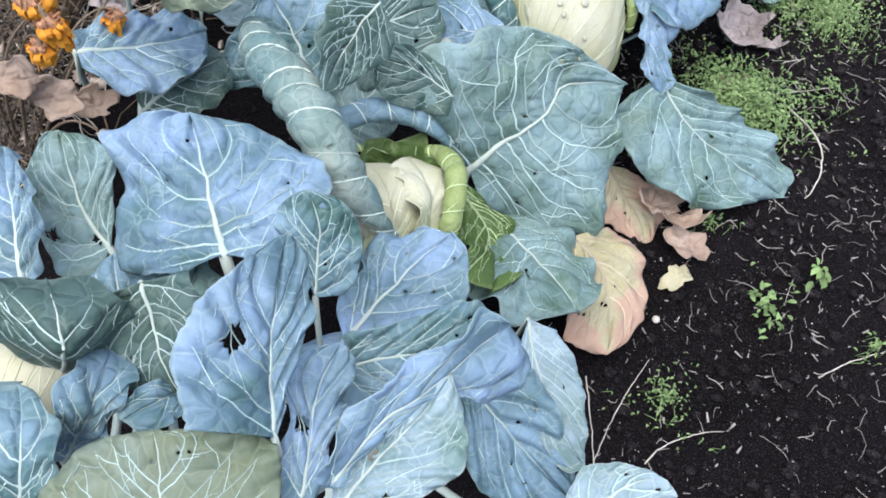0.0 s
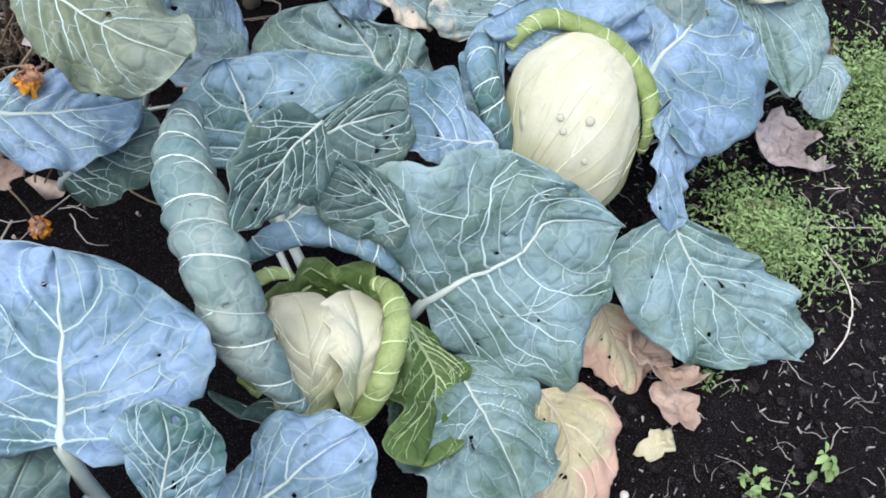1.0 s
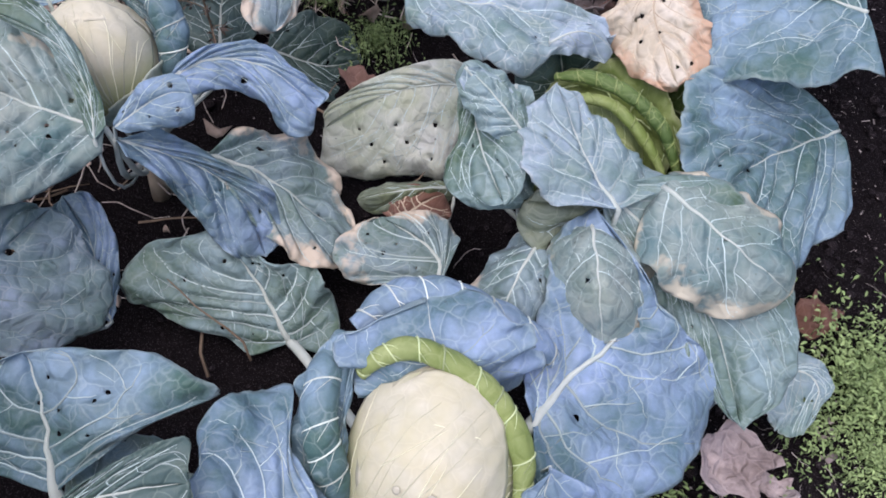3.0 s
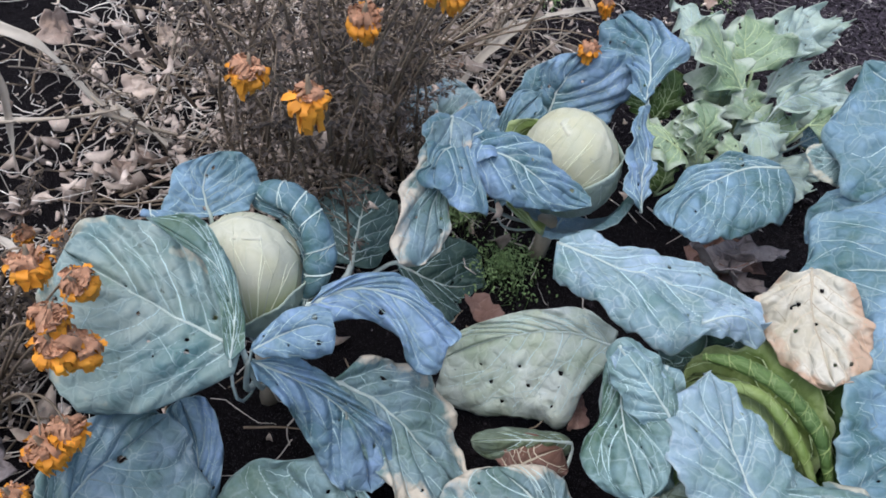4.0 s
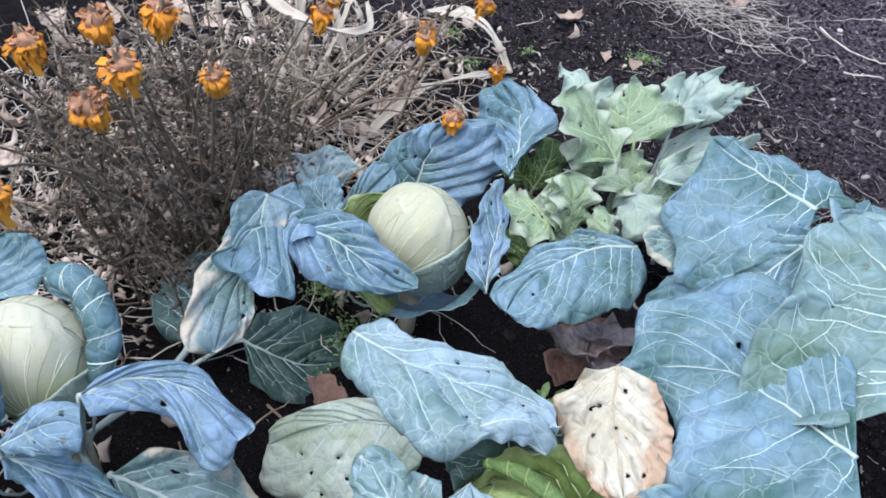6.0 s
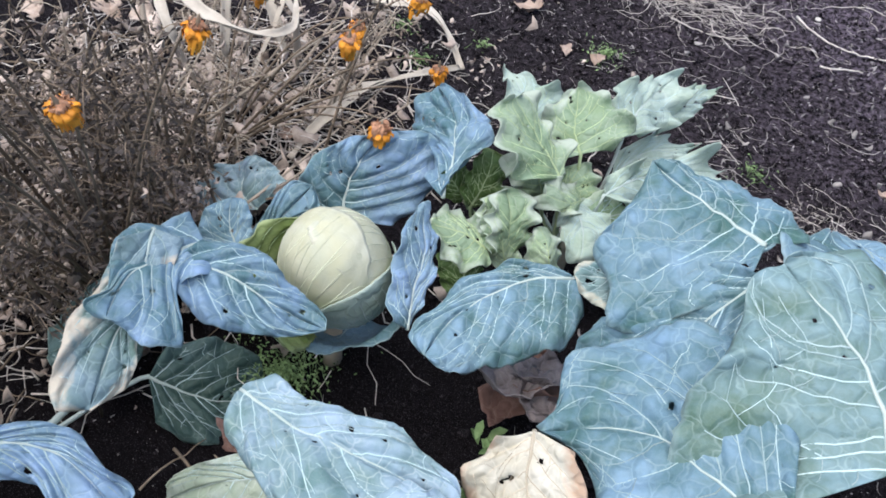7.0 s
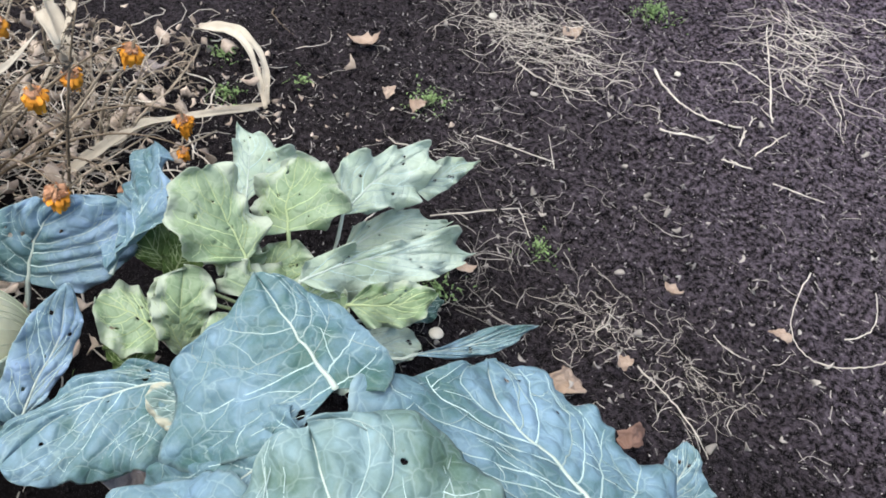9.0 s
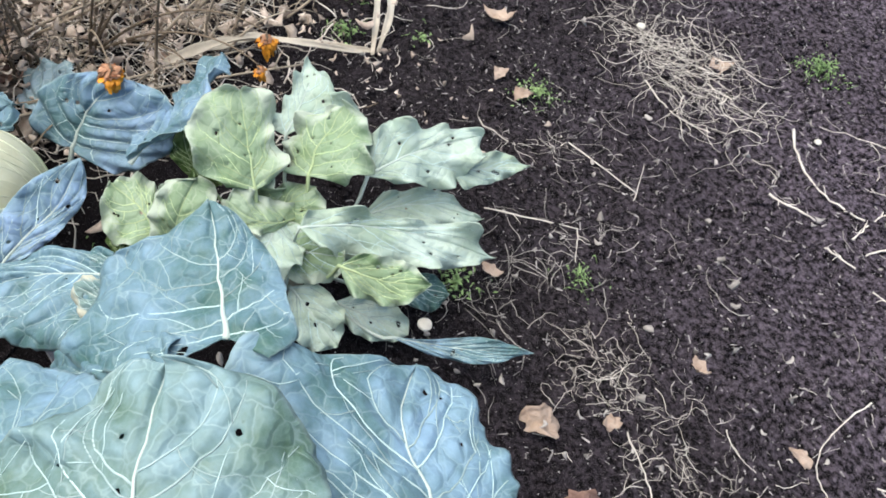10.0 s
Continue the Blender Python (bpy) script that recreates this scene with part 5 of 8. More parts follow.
leaf(green_head, (0.046, 1.594, 0.37), (0.057, 1.527, 0.34), (0.084, 1.47, 0.27), (0.018, 1.512, 0.3), (0.121, 1.504, 0.29), M_GREY, holes=0, ribw=0.003, bulge=0.14, stalk=False)
rolled(green_head, [(0.082, 1.671, 0.33), (0.132, 1.674, 0.35), (0.19, 1.668, 0.35), (0.246, 1.651, 0.33), (0.286, 1.628, 0.29)], 0.012, M_GREEN, rib=M_HEADG, pads=9, seed=12, sweep=240, ends=(0.5, 0.6))
rolled(green_head, [(0.109, 1.634, 0.34), (0.168, 1.655, 0.335), (0.23, 1.64, 0.31), (0.281, 1.618, 0.27)], 0.010, M_HEADG, rib=M_HEADG, pads=7, seed=13, sweep=230, ends=(0.6, 0.5))
leaf(green_head, (0.057, 1.686, 0.37), (0.088, 1.711, 0.385), (0.139, 1.741, 0.345), (0.087, 1.731, 0.385), (0.096, 1.705, 0.35), M_PALE, holes=0, ribw=0.002, stalk=False, veins=3, puff=0.003)

far_head = cabbage("cabbage with a firm white head in a cup of blue leaves", (-0.27, 2.0, 0.06))
leaf_net(far_head, [(-0.168, 1.718, 0.336), (-0.072, 1.710, 0.363), (0.008, 1.722, 0.373), (0.133, 1.749, 0.350)], [(-0.146, 1.663, 0.336), (-0.089, 1.640, 0.351), (-0.020, 1.620, 0.363), (0.035, 1.608, 0.365), (0.062, 1.657, 0.368), (0.084, 1.711, 0.366)], [(-0.134, 1.755, 0.351), (-0.065, 1.750, 0.367), (-0.011, 1.775, 0.372), (0.056, 1.782, 0.368), (0.116, 1.766, 0.355)], M_PALE, curl=(-75, -75), roll=0.32, stalk=False, holes=4, ribw=0.0025, puff=0.006, veins=6)
head(far_head, (-0.268, 2.013, 0.224), (-0.05, -0.35, 1), 0.085, 0.110, M_HEAD, (0.13, -0.79, -0.60), 41, ((2.6, 0.8, -0.05, 1.2), (-0.2, 0.66, -0.22, 1.3)))
cover(far_head, (-0.268, 2.013, 0.224), (-0.05, -0.35, 1), 0.085, 0.110, (0.85, -0.25, -0.47), math.pi * 0.98, math.pi * 0.36, 1.45, 1.08, M_MILKY, M_RIB, 0.05, 6, 62, 1.6)
cover(far_head, (-0.268, 2.013, 0.224), (-0.05, -0.35, 1), 0.085, 0.110, (0.2, -0.9, -0.3), math.pi * 0.96, math.pi * 0.62, 1.5, 1.40, M_TEAL, M_VEIN, 0.16, 6, 63, 2.5)
leaf_net(far_head, [(-0.378, 1.816, 0.335), (-0.311, 1.843, 0.322), (-0.240, 1.859, 0.296), (-0.180, 1.882, 0.268)], [(-0.372, 1.855, 0.346), (-0.311, 1.896, 0.337), (-0.244, 1.897, 0.306), (-0.192, 1.897, 0.278)], [(-0.350, 1.780, 0.315), (-0.297, 1.775, 0.297), (-0.246, 1.806, 0.286), (-0.202, 1.846, 0.274)], M_BLUE, curl=(-55, -55), roll=0.26, stalk=False, holes=2, ribw=0.004, bulge=0.05)
wrap(far_head, (-0.275, 1.995, 0.13), (-0.05, -0.35, 1), (-0.8, -0.25, 0), 190, 0.092, 0.0, 0.165, M_HEADG, 0.05, 0.004, 0.003, 5, M_RIBG, seed=18)
leaf_net(far_head, [(-0.372, 2.149, 0.156), (-0.383, 2.178, 0.203), (-0.380, 2.214, 0.246), (-0.366, 2.258, 0.284)], [(-0.420, 2.107, 0.159), (-0.438, 2.114, 0.188), (-0.450, 2.131, 0.222), (-0.433, 2.177, 0.260), (-0.400, 2.222, 0.280)], [(-0.303, 2.203, 0.139), (-0.280, 2.247, 0.165), (-0.268, 2.285, 0.196), (-0.282, 2.315, 0.252), (-0.312, 2.308, 0.281)], M_BLUE, holes=2, ribw=0.004)
leaf_net(far_head, [(-0.213, 2.216, 0.255), (-0.246, 2.290, 0.277), (-0.288, 2.358, 0.289), (-0.370, 2.427, 0.276)], [(-0.253, 2.240, 0.244), (-0.287, 2.297, 0.255), (-0.371, 2.339, 0.224), (-0.390, 2.393, 0.244)], [(-0.208, 2.235, 0.270), (-0.206, 2.289, 0.302), (-0.198, 2.333, 0.332), (-0.271, 2.384, 0.316), (-0.328, 2.418, 0.298)], M_BLUE, stalk=False, holes=1, ribw=0.004)
leaf_net(far_head, [(-0.113, 1.990, 0.214), (-0.140, 2.041, 0.238), (-0.167, 2.103, 0.261), (-0.208, 2.150, 0.299)], [(-0.135, 1.971, 0.235), (-0.171, 2.023, 0.268), (-0.198, 2.082, 0.293)], [(-0.117, 2.011, 0.216), (-0.131, 2.072, 0.228), (-0.162, 2.135, 0.255), (-0.187, 2.151, 0.279)], M_BLUE, stalk=False, holes=0, ribw=0.003, puff=0.003)
leaf_net(far_head, [(-0.415, 1.811, 0.374), (-0.380, 1.743, 0.335), (-0.356, 1.674, 0.306), (-0.326, 1.606, 0.271)], [(-0.430, 1.764, 0.381), (-0.408, 1.712, 0.355), (-0.403, 1.657, 0.343), (-0.380, 1.609, 0.318), (-0.351, 1.576, 0.289)], [(-0.387, 1.833, 0.353), (-0.362, 1.763, 0.322), (-0.345, 1.707, 0.301), (-0.316, 1.662, 0.271)], M_WORN, holes=3, ribw=0.003, puff=0.004, veins=4)
leaf_net(far_head, [(-0.376, 1.859, 0.337), (-0.387, 1.800, 0.346), (-0.392, 1.740, 0.352), (-0.364, 1.682, 0.346)], [(-0.416, 1.869, 0.352), (-0.426, 1.839, 0.359), (-0.443, 1.770, 0.370), (-0.394, 1.712, 0.355), (-0.394, 1.675, 0.358)], [(-0.330, 1.830, 0.321), (-0.345, 1.783, 0.331), (-0.287, 1.729, 0.312), (-0.312, 1.695, 0.324), (-0.339, 1.693, 0.335)], M_BLUE, stalk=False, holes=2, ribw=0.004)
leaf_net(far_head, [(-0.556, 2.125, 0.068), (-0.608, 2.135, 0.066), (-0.629, 2.162, 0.083), (-0.627, 2.198, 0.114)], [(-0.638, 2.085, 0.018), (-0.692, 2.090, 0.010), (-0.720, 2.121, 0.030), (-0.695, 2.159, 0.067)], [(-0.544, 2.144, 0.086), (-0.534, 2.176, 0.115), (-0.585, 2.196, 0.121)], M_PALE, holes=0, ribw=0.002, stalk=False, veins=4)
leaf_net(far_head, [(-0.398, 1.932, 0.242), (-0.419, 1.941, 0.262), (-0.432, 1.955, 0.278), (-0.441, 1.970, 0.294)], [(-0.430, 1.907, 0.250), (-0.447, 1.902, 0.259), (-0.460, 1.933, 0.286)], [(-0.388, 1.956, 0.249), (-0.405, 1.974, 0.272), (-0.425, 1.982, 0.290)], M_TEAL, holes=0, ribw=0.002)
leaf_net(far_head, [(-0.344, 1.916, 0.127), (-0.385, 1.961, 0.177), (-0.400, 2.015, 0.221), (-0.384, 2.091, 0.265)], [(-0.379, 1.930, 0.153), (-0.421, 1.965, 0.197), (-0.423, 2.008, 0.227), (-0.419, 2.072, 0.269)], [(-0.324, 1.951, 0.141), (-0.372, 1.999, 0.196), (-0.372, 2.043, 0.227), (-0.356, 2.075, 0.240)], M_TEAL, holes=0, ribw=0.002, veins=5)

young = cabbage("young pale green cabbage with thin frilled leaves", (-0.06, 2.42, 0.08))
leaf_net(young, [(-0.079, 2.370, 0.272), (-0.133, 2.381, 0.310), (-0.203, 2.396, 0.360)], [(-0.091, 2.334, 0.284), (-0.125, 2.296, 0.312), (-0.171, 2.302, 0.345), (-0.202, 2.333, 0.364), (-0.212, 2.369, 0.368)], [(-0.085, 2.398, 0.274), (-0.106, 2.432, 0.286), (-0.141, 2.425, 0.312), (-0.174, 2.443, 0.334), (-0.200, 2.431, 0.354)], M_YOUNG, rib_material=M_RIBG, holes=1, frill=0.6, ripple=0.05, lobed=0.2, ragged=0.015, scallop=0.04, puff=0.003, ribw=0.003)
leaf_net(young, [(-0.195, 2.464, 0.243), (-0.233, 2.504, 0.259), (-0.274, 2.541, 0.275), (-0.313, 2.552, 0.286)], [(-0.219, 2.446, 0.245), (-0.254, 2.482, 0.260), (-0.285, 2.517, 0.273)], [(-0.191, 2.517, 0.251), (-0.196, 2.601, 0.267), (-0.224, 2.572, 0.269), (-0.264, 2.570, 0.278)], M_MILKY, holes=0, frill=0.6, ripple=0.05, lobed=0.2, ragged=0.015, scallop=0.04, puff=0.003, ribw=0.003)
leaf_net(young, [(-0.086, 2.459, 0.260), (-0.118, 2.486, 0.279), (-0.139, 2.524, 0.303), (-0.157, 2.551, 0.320)], [(-0.106, 2.435, 0.248), (-0.164, 2.447, 0.260), (-0.183, 2.494, 0.290)], [(-0.046, 2.494, 0.276), (-0.031, 2.541, 0.302), (-0.093, 2.563, 0.321), (-0.124, 2.570, 0.328)], M_YOUNG, rib_material=M_RIBG, holes=2, frill=0.6, ripple=0.05, lobed=0.2, ragged=0.015, scallop=0.04, puff=0.003, ribw=0.003)
leaf_net(young, [(-0.048, 2.544, 0.266), (-0.054, 2.616, 0.280), (-0.049, 2.685, 0.286), (-0.041, 2.747, 0.290)], [(-0.096, 2.562, 0.298), (-0.108, 2.608, 0.311), (-0.082, 2.668, 0.303), (-0.064, 2.723, 0.301)], [(-0.029, 2.575, 0.260), (0.002, 2.643, 0.250), (0.013, 2.674, 0.248), (-0.007, 2.721, 0.267)], M_MILKY, holes=1, frill=0.6, ripple=0.05, lobed=0.2, ragged=0.015, scallop=0.04, puff=0.003, ribw=0.003)
leaf_net(young, [(-0.010, 2.413, 0.243), (0.013, 2.508, 0.227), (0.057, 2.611, 0.199), (0.114, 2.706, 0.162)], [(-0.027, 2.430, 0.253), (-0.013, 2.500, 0.244), (0.024, 2.584, 0.221), (0.059, 2.674, 0.198)], [(0.023, 2.428, 0.222), (0.067, 2.496, 0.193), (0.099, 2.593, 0.172), (0.113, 2.661, 0.163)], M_MILKY, holes=2, frill=0.6, ripple=0.05, lobed=0.2, ragged=0.015, scallop=0.04, puff=0.003, ribw=0.003)
leaf_net(young, [(-0.044, 2.538, 0.171), (-0.020, 2.630, 0.187), (0.044, 2.721, 0.178)], [(-0.060, 2.585, 0.196), (-0.021, 2.673, 0.202)], [(-0.006, 2.584, 0.163), (0.038, 2.669, 0.165)], M_MILKY, holes=0, frill=0.6, ripple=0.05, lobed=0.2, ragged=0.015, scallop=0.04, puff=0.003, ribw=0.003)
leaf_net(young, [(-0.118, 2.219, 0.194), (-0.163, 2.208, 0.210), (-0.211, 2.181, 0.228)], [(-0.096, 2.200, 0.188), (-0.117, 2.154, 0.197), (-0.161, 2.150, 0.213), (-0.198, 2.167, 0.224)], [(-0.166, 2.250, 0.209), (-0.208, 2.236, 0.224), (-0.216, 2.204, 0.229)], M_YOUNG, rib_material=M_RIBG, holes=2, frill=0.6, ripple=0.05, lobed=0.2, ragged=0.015, scallop=0.04, puff=0.003, ribw=0.003)
leaf(young, (-0.095, 2.24, 0.16), (-0.103, 2.257, 0.24), (-0.145, 2.301, 0.26), (-0.124, 2.221, 0.25), (-0.082, 2.305, 0.24), M_YOUNG, rib=M_RIBG, holes=1, ripple=0.048, puff=0.004, ribw=0.003)
leaf_net(young, [(-0.102, 2.237, 0.203), (-0.126, 2.256, 0.225), (-0.157, 2.271, 0.254)], [(-0.117, 2.218, 0.211), (-0.148, 2.231, 0.238), (-0.161, 2.253, 0.253)], [(-0.109, 2.267, 0.214), (-0.128, 2.290, 0.234), (-0.148, 2.290, 0.250)], M_YOUNG, rib_material=M_RIBG, holes=1, frill=0.6, ripple=0.05, lobed=0.2, ragged=0.015, scallop=0.04, puff=0.003, ribw=0.003)
leaf_net(young, [(-0.044, 2.377, 0.191), (-0.002, 2.419, 0.186), (0.035, 2.473, 0.189)], [(-0.054, 2.403, 0.207), (-0.018, 2.464, 0.214), (0.012, 2.479, 0.203)], [(-0.010, 2.375, 0.172), (0.034, 2.395, 0.157), (0.055, 2.453, 0.169)], M_YOUNG, holes=2, frill=0.6, ripple=0.05, lobed=0.2, ragged=0.015, scallop=0.04, puff=0.003, ribw=0.003)
leaf_net(young, [(0.021, 2.384, 0.136), (0.075, 2.402, 0.115), (0.131, 2.420, 0.093)], [(0.035, 2.424, 0.145), (0.095, 2.449, 0.124)], [(0.053, 2.358, 0.110), (0.115, 2.376, 0.085)], M_MILKY, holes=0, frill=0.6, ripple=0.05, lobed=0.2, ragged=0.015, scallop=0.04, puff=0.003, ribw=0.003)
leaf_net(young, [(0.066, 2.544, 0.100), (0.087, 2.587, 0.104), (0.117, 2.631, 0.103)], [(0.053, 2.570, 0.115), (0.082, 2.620, 0.117)], [(0.093, 2.553, 0.090), (0.129, 2.595, 0.086)], M_TEAL, holes=0, frill=0.6, ripple=0.05, lobed=0.2, ragged=0.015, scallop=0.04, puff=0.003, ribw=0.003)
leaf_net(young, [(0.161, 2.502, 0.115), (0.222, 2.601, 0.107), (0.273, 2.703, 0.105)], [(0.189, 2.555, 0.113), (0.223, 2.641, 0.117)], [(0.206, 2.547, 0.101), (0.252, 2.618, 0.094)], M_TEAL, holes=0, puff=0.004, ribw=0.003)
leaf(young, (-0.233, 2.329, 0.15), (-0.256, 2.313, 0.2), (-0.297, 2.322, 0.22), (-0.271, 2.289, 0.19), (-0.254, 2.353, 0.2), M_GREEN, rib=M_RIBG, holes=0, puff=0.004, ribw=0.003)
leaf(young, (-0.109, 2.386, 0.2), (-0.123, 2.366, 0.26), (-0.164, 2.384, 0.28), (-0.176, 2.343, 0.25), (-0.091, 2.415, 0.25), M_YOUNG, rib=M_RIBG, holes=2, ripple=0.048, puff=0.004, ribw=0.003, scallop=0.05)
leaf(young, (-0.073, 2.401, 0.2), (-0.019, 2.363, 0.21), (0.016, 2.305, 0.19), (-0.035, 2.326, 0.2), (0.017, 2.409, 0.2), M_MILKY, holes=0, ripple=0.048, puff=0.004, ribw=0.004)
leaf(young, (-0.01, 2.252, 0.16), (-0.024, 2.254, 0.22), (-0.067, 2.296, 0.22), (-0.053, 2.246, 0.2), (-0.02, 2.294, 0.2), M_YOUNG, rib=M_RIBG, holes=2, ripple=0.048, puff=0.004, ribw=0.002)
leaf(young, (-0.061, 2.433, 0.2), (-0.058, 2.343, 0.25), (-0.087, 2.327, 0.26), (-0.083, 2.373, 0.26), (-0.039, 2.348, 0.22), M_YOUNG, rib=M_RIBG, holes=2, ripple=0.048, puff=0.004, ribw=0.002)
leaf(young, (-0.086, 2.242, 0.14), (-0.108, 2.238, 0.23), (-0.154, 2.285, 0.24), (-0.144, 2.228, 0.22), (-0.1, 2.287, 0.22), M_YOUNG, rib=M_RIBG, holes=2, ripple=0.048, puff=0.004, ribw=0.002, curl=(70, 70))
leaf(young, (-0.211, 2.314, 0.16), (-0.201, 2.339, 0.22), (-0.219, 2.386, 0.24), (-0.233, 2.319, 0.21), (-0.184, 2.392, 0.22), M_GREEN, rib=M_RIBG, holes=0, ripple=0.048, puff=0.004, ribw=0.003)
leaf(young, (-0.125, 2.163, 0.12), (-0.126, 2.165, 0.18), (-0.161, 2.19, 0.19), (-0.163, 2.148, 0.16), (-0.118, 2.205, 0.17), M_GREEN, rib=M_RIBG, holes=1, ripple=0.048, puff=0.004, ribw=0.003)
leaf_net(young, [(0.051, 2.448, 0.094), (0.095, 2.490, 0.088), (0.149, 2.540, 0.079)], [(0.057, 2.475, 0.103), (0.102, 2.537, 0.105), (0.129, 2.547, 0.094)], [(0.080, 2.446, 0.076), (0.123, 2.478, 0.066), (0.148, 2.518, 0.069)], M_MILKY, holes=0, veins=7, frill=0.6, ripple=0.05, lobed=0.2, ragged=0.015, scallop=0.04, puff=0.003, ribw=0.003)
leaf_net(young, [(-0.021, 2.688, 0.244), (0.004, 2.747, 0.256), (0.031, 2.803, 0.266)], [(-0.032, 2.722, 0.266), (-0.007, 2.772, 0.274)], [(0.009, 2.695, 0.230), (0.025, 2.749, 0.245)], M_MILKY, holes=0, frill=0.6, ripple=0.05, lobed=0.2, ragged=0.015, scallop=0.04, puff=0.003, ribw=0.003)
leaf_net(young, [(0.059, 2.450, 0.210), (0.109, 2.504, 0.205), (0.148, 2.567, 0.212)], [(0.060, 2.487, 0.226), (0.102, 2.544, 0.228)], [(0.101, 2.452, 0.186), (0.148, 2.507, 0.184)], M_YOUNG, rib_material=M_RIBG, holes=1, frill=0.6, ripple=0.05, lobed=0.2, ragged=0.015, scallop=0.04, puff=0.003, ribw=0.003)
leaf_net(young, [(-0.069, 2.379, 0.190), (-0.080, 2.422, 0.216), (-0.079, 2.470, 0.238)], [(-0.094, 2.380, 0.205), (-0.108, 2.424, 0.233)], [(-0.035, 2.413, 0.185), (-0.037, 2.472, 0.214)], M_YOUNG, rib_material=M_RIBG, holes=1, frill=0.6, ripple=0.05, lobed=0.2, ragged=0.015, scallop=0.04, puff=0.003, ribw=0.003)

broad = cabbage("huge cabbage with very broad flat blue-green leaves", (0.33, 2.08, 0.1))
leaf_net(broad, [(0.054, 2.173, 0.291), (0.007, 2.139, 0.286), (-0.033, 2.078, 0.276), (-0.055, 2.001, 0.263), (-0.050, 1.942, 0.253)], [(0.097, 2.129, 0.284), (0.104, 2.067, 0.274), (0.069, 2.029, 0.267), (0.026, 1.979, 0.259), (-0.015, 1.938, 0.252)], [(0.002, 2.169, 0.291), (-0.042, 2.137, 0.285), (-0.081, 2.079, 0.276), (-0.086, 2.017, 0.265), (-0.092, 1.959, 0.256)], M_TEAL, curl=(-65, -45), roll=0.28, stalk=False, holes=4, ribw=0.003, puff=0.006, veins=7)
leaf_net(broad, [(0.262, 2.223, 0.472), (0.204, 2.237, 0.471), (0.151, 2.250, 0.470), (0.081, 2.267, 0.471)], [(0.266, 2.177, 0.463), (0.244, 2.120, 0.437), (0.148, 2.053, 0.374), (0.122, 2.096, 0.401), (0.078, 2.130, 0.416), (0.083, 2.172, 0.440), (0.085, 2.228, 0.462)], [(0.307, 2.255, 0.476), (0.284, 2.293, 0.471), (0.221, 2.307, 0.471), (0.175, 2.306, 0.472), (0.115, 2.290, 0.474)], M_TEAL, ribw=0.0045, stalk=False, holes=[(0.08, -0.6, 0.006), (0.1, -0.5, 0.005)], puff=0.005, wave=0.4, veins=5)
leaf_net(broad, [(0.482, 2.002, 0.469), (0.433, 2.067, 0.499), (0.373, 2.107, 0.515), (0.291, 2.156, 0.514)], [(0.397, 1.895, 0.449), (0.307, 1.893, 0.393), (0.280, 1.933, 0.412), (0.273, 1.979, 0.448), (0.283, 2.017, 0.479), (0.279, 2.072, 0.497), (0.267, 2.125, 0.503)], [(0.584, 2.092, 0.408), (0.548, 2.216, 0.432), (0.452, 2.262, 0.481), (0.337, 2.231, 0.515)], M_GREY, ribw=0.006, holes=1, puff=0.006, veins=7, stalk=False)
leaf_net(broad, [(0.576, 2.339, 0.393), (0.483, 2.363, 0.390), (0.402, 2.369, 0.395), (0.330, 2.427, 0.375)], [(0.519, 2.266, 0.433), (0.360, 2.210, 0.474), (0.280, 2.209, 0.482), (0.266, 2.257, 0.460), (0.305, 2.334, 0.421)], [(0.625, 2.481, 0.322), (0.545, 2.469, 0.335), (0.489, 2.474, 0.338), (0.430, 2.475, 0.343), (0.357, 2.484, 0.345)], M_TEAL, ribw=0.005, stalk=False, holes=0, puff=0.004, wave=0.4, veins=6)
leaf_net(broad, [(0.616, 2.507, 0.220), (0.606, 2.538, 0.246), (0.602, 2.558, 0.262), (0.586, 2.574, 0.281)], [(0.589, 2.523, 0.244), (0.576, 2.551, 0.270)], [(0.660, 2.560, 0.237), (0.629, 2.565, 0.255), (0.606, 2.577, 0.274)], M_TEAL, holes=0, ribw=0.003)
leaf_net(broad, [(0.496, 1.863, 0.247), (0.410, 1.744, 0.272), (0.364, 1.666, 0.283), (0.347, 1.600, 0.278)], [(0.353, 1.840, 0.332), (0.258, 1.744, 0.368), (0.254, 1.676, 0.355), (0.286, 1.620, 0.321), (0.314, 1.600, 0.298)], [(0.566, 1.764, 0.179), (0.505, 1.637, 0.187), (0.449, 1.599, 0.213), (0.395, 1.604, 0.248)], M_TEAL, ribw=0.003, holes=1, veins=6, stalk=False)
leaf_net(broad, [(0.431, 1.872, 0.449), (0.336, 1.916, 0.418), (0.248, 1.941, 0.384), (0.152, 1.900, 0.327)], [(0.473, 1.779, 0.440), (0.376, 1.759, 0.389), (0.269, 1.767, 0.342), (0.260, 1.827, 0.356), (0.211, 1.886, 0.351)], [(0.393, 1.982, 0.464), (0.305, 2.093, 0.456), (0.204, 2.087, 0.408), (0.129, 2.005, 0.348), (0.144, 1.949, 0.338)], M_TEAL, ribw=0.003, holes=[(0.5, 0.3, 0.006)], puff=0.006, veins=6, stalk=False)
leaf_net(broad, [(0.280, 2.162, 0.477), (0.247, 2.106, 0.422), (0.212, 2.046, 0.365), (0.182, 1.993, 0.314)], [(0.234, 2.178, 0.465), (0.153, 2.125, 0.388), (0.123, 2.058, 0.328), (0.138, 2.008, 0.302)], [(0.327, 2.100, 0.458), (0.301, 2.047, 0.409), (0.259, 2.002, 0.358), (0.213, 1.981, 0.322)], M_TEAL, holes=[(0.45, 0.1, 0.008)], ribw=0.003, stalk=False, veins=6)
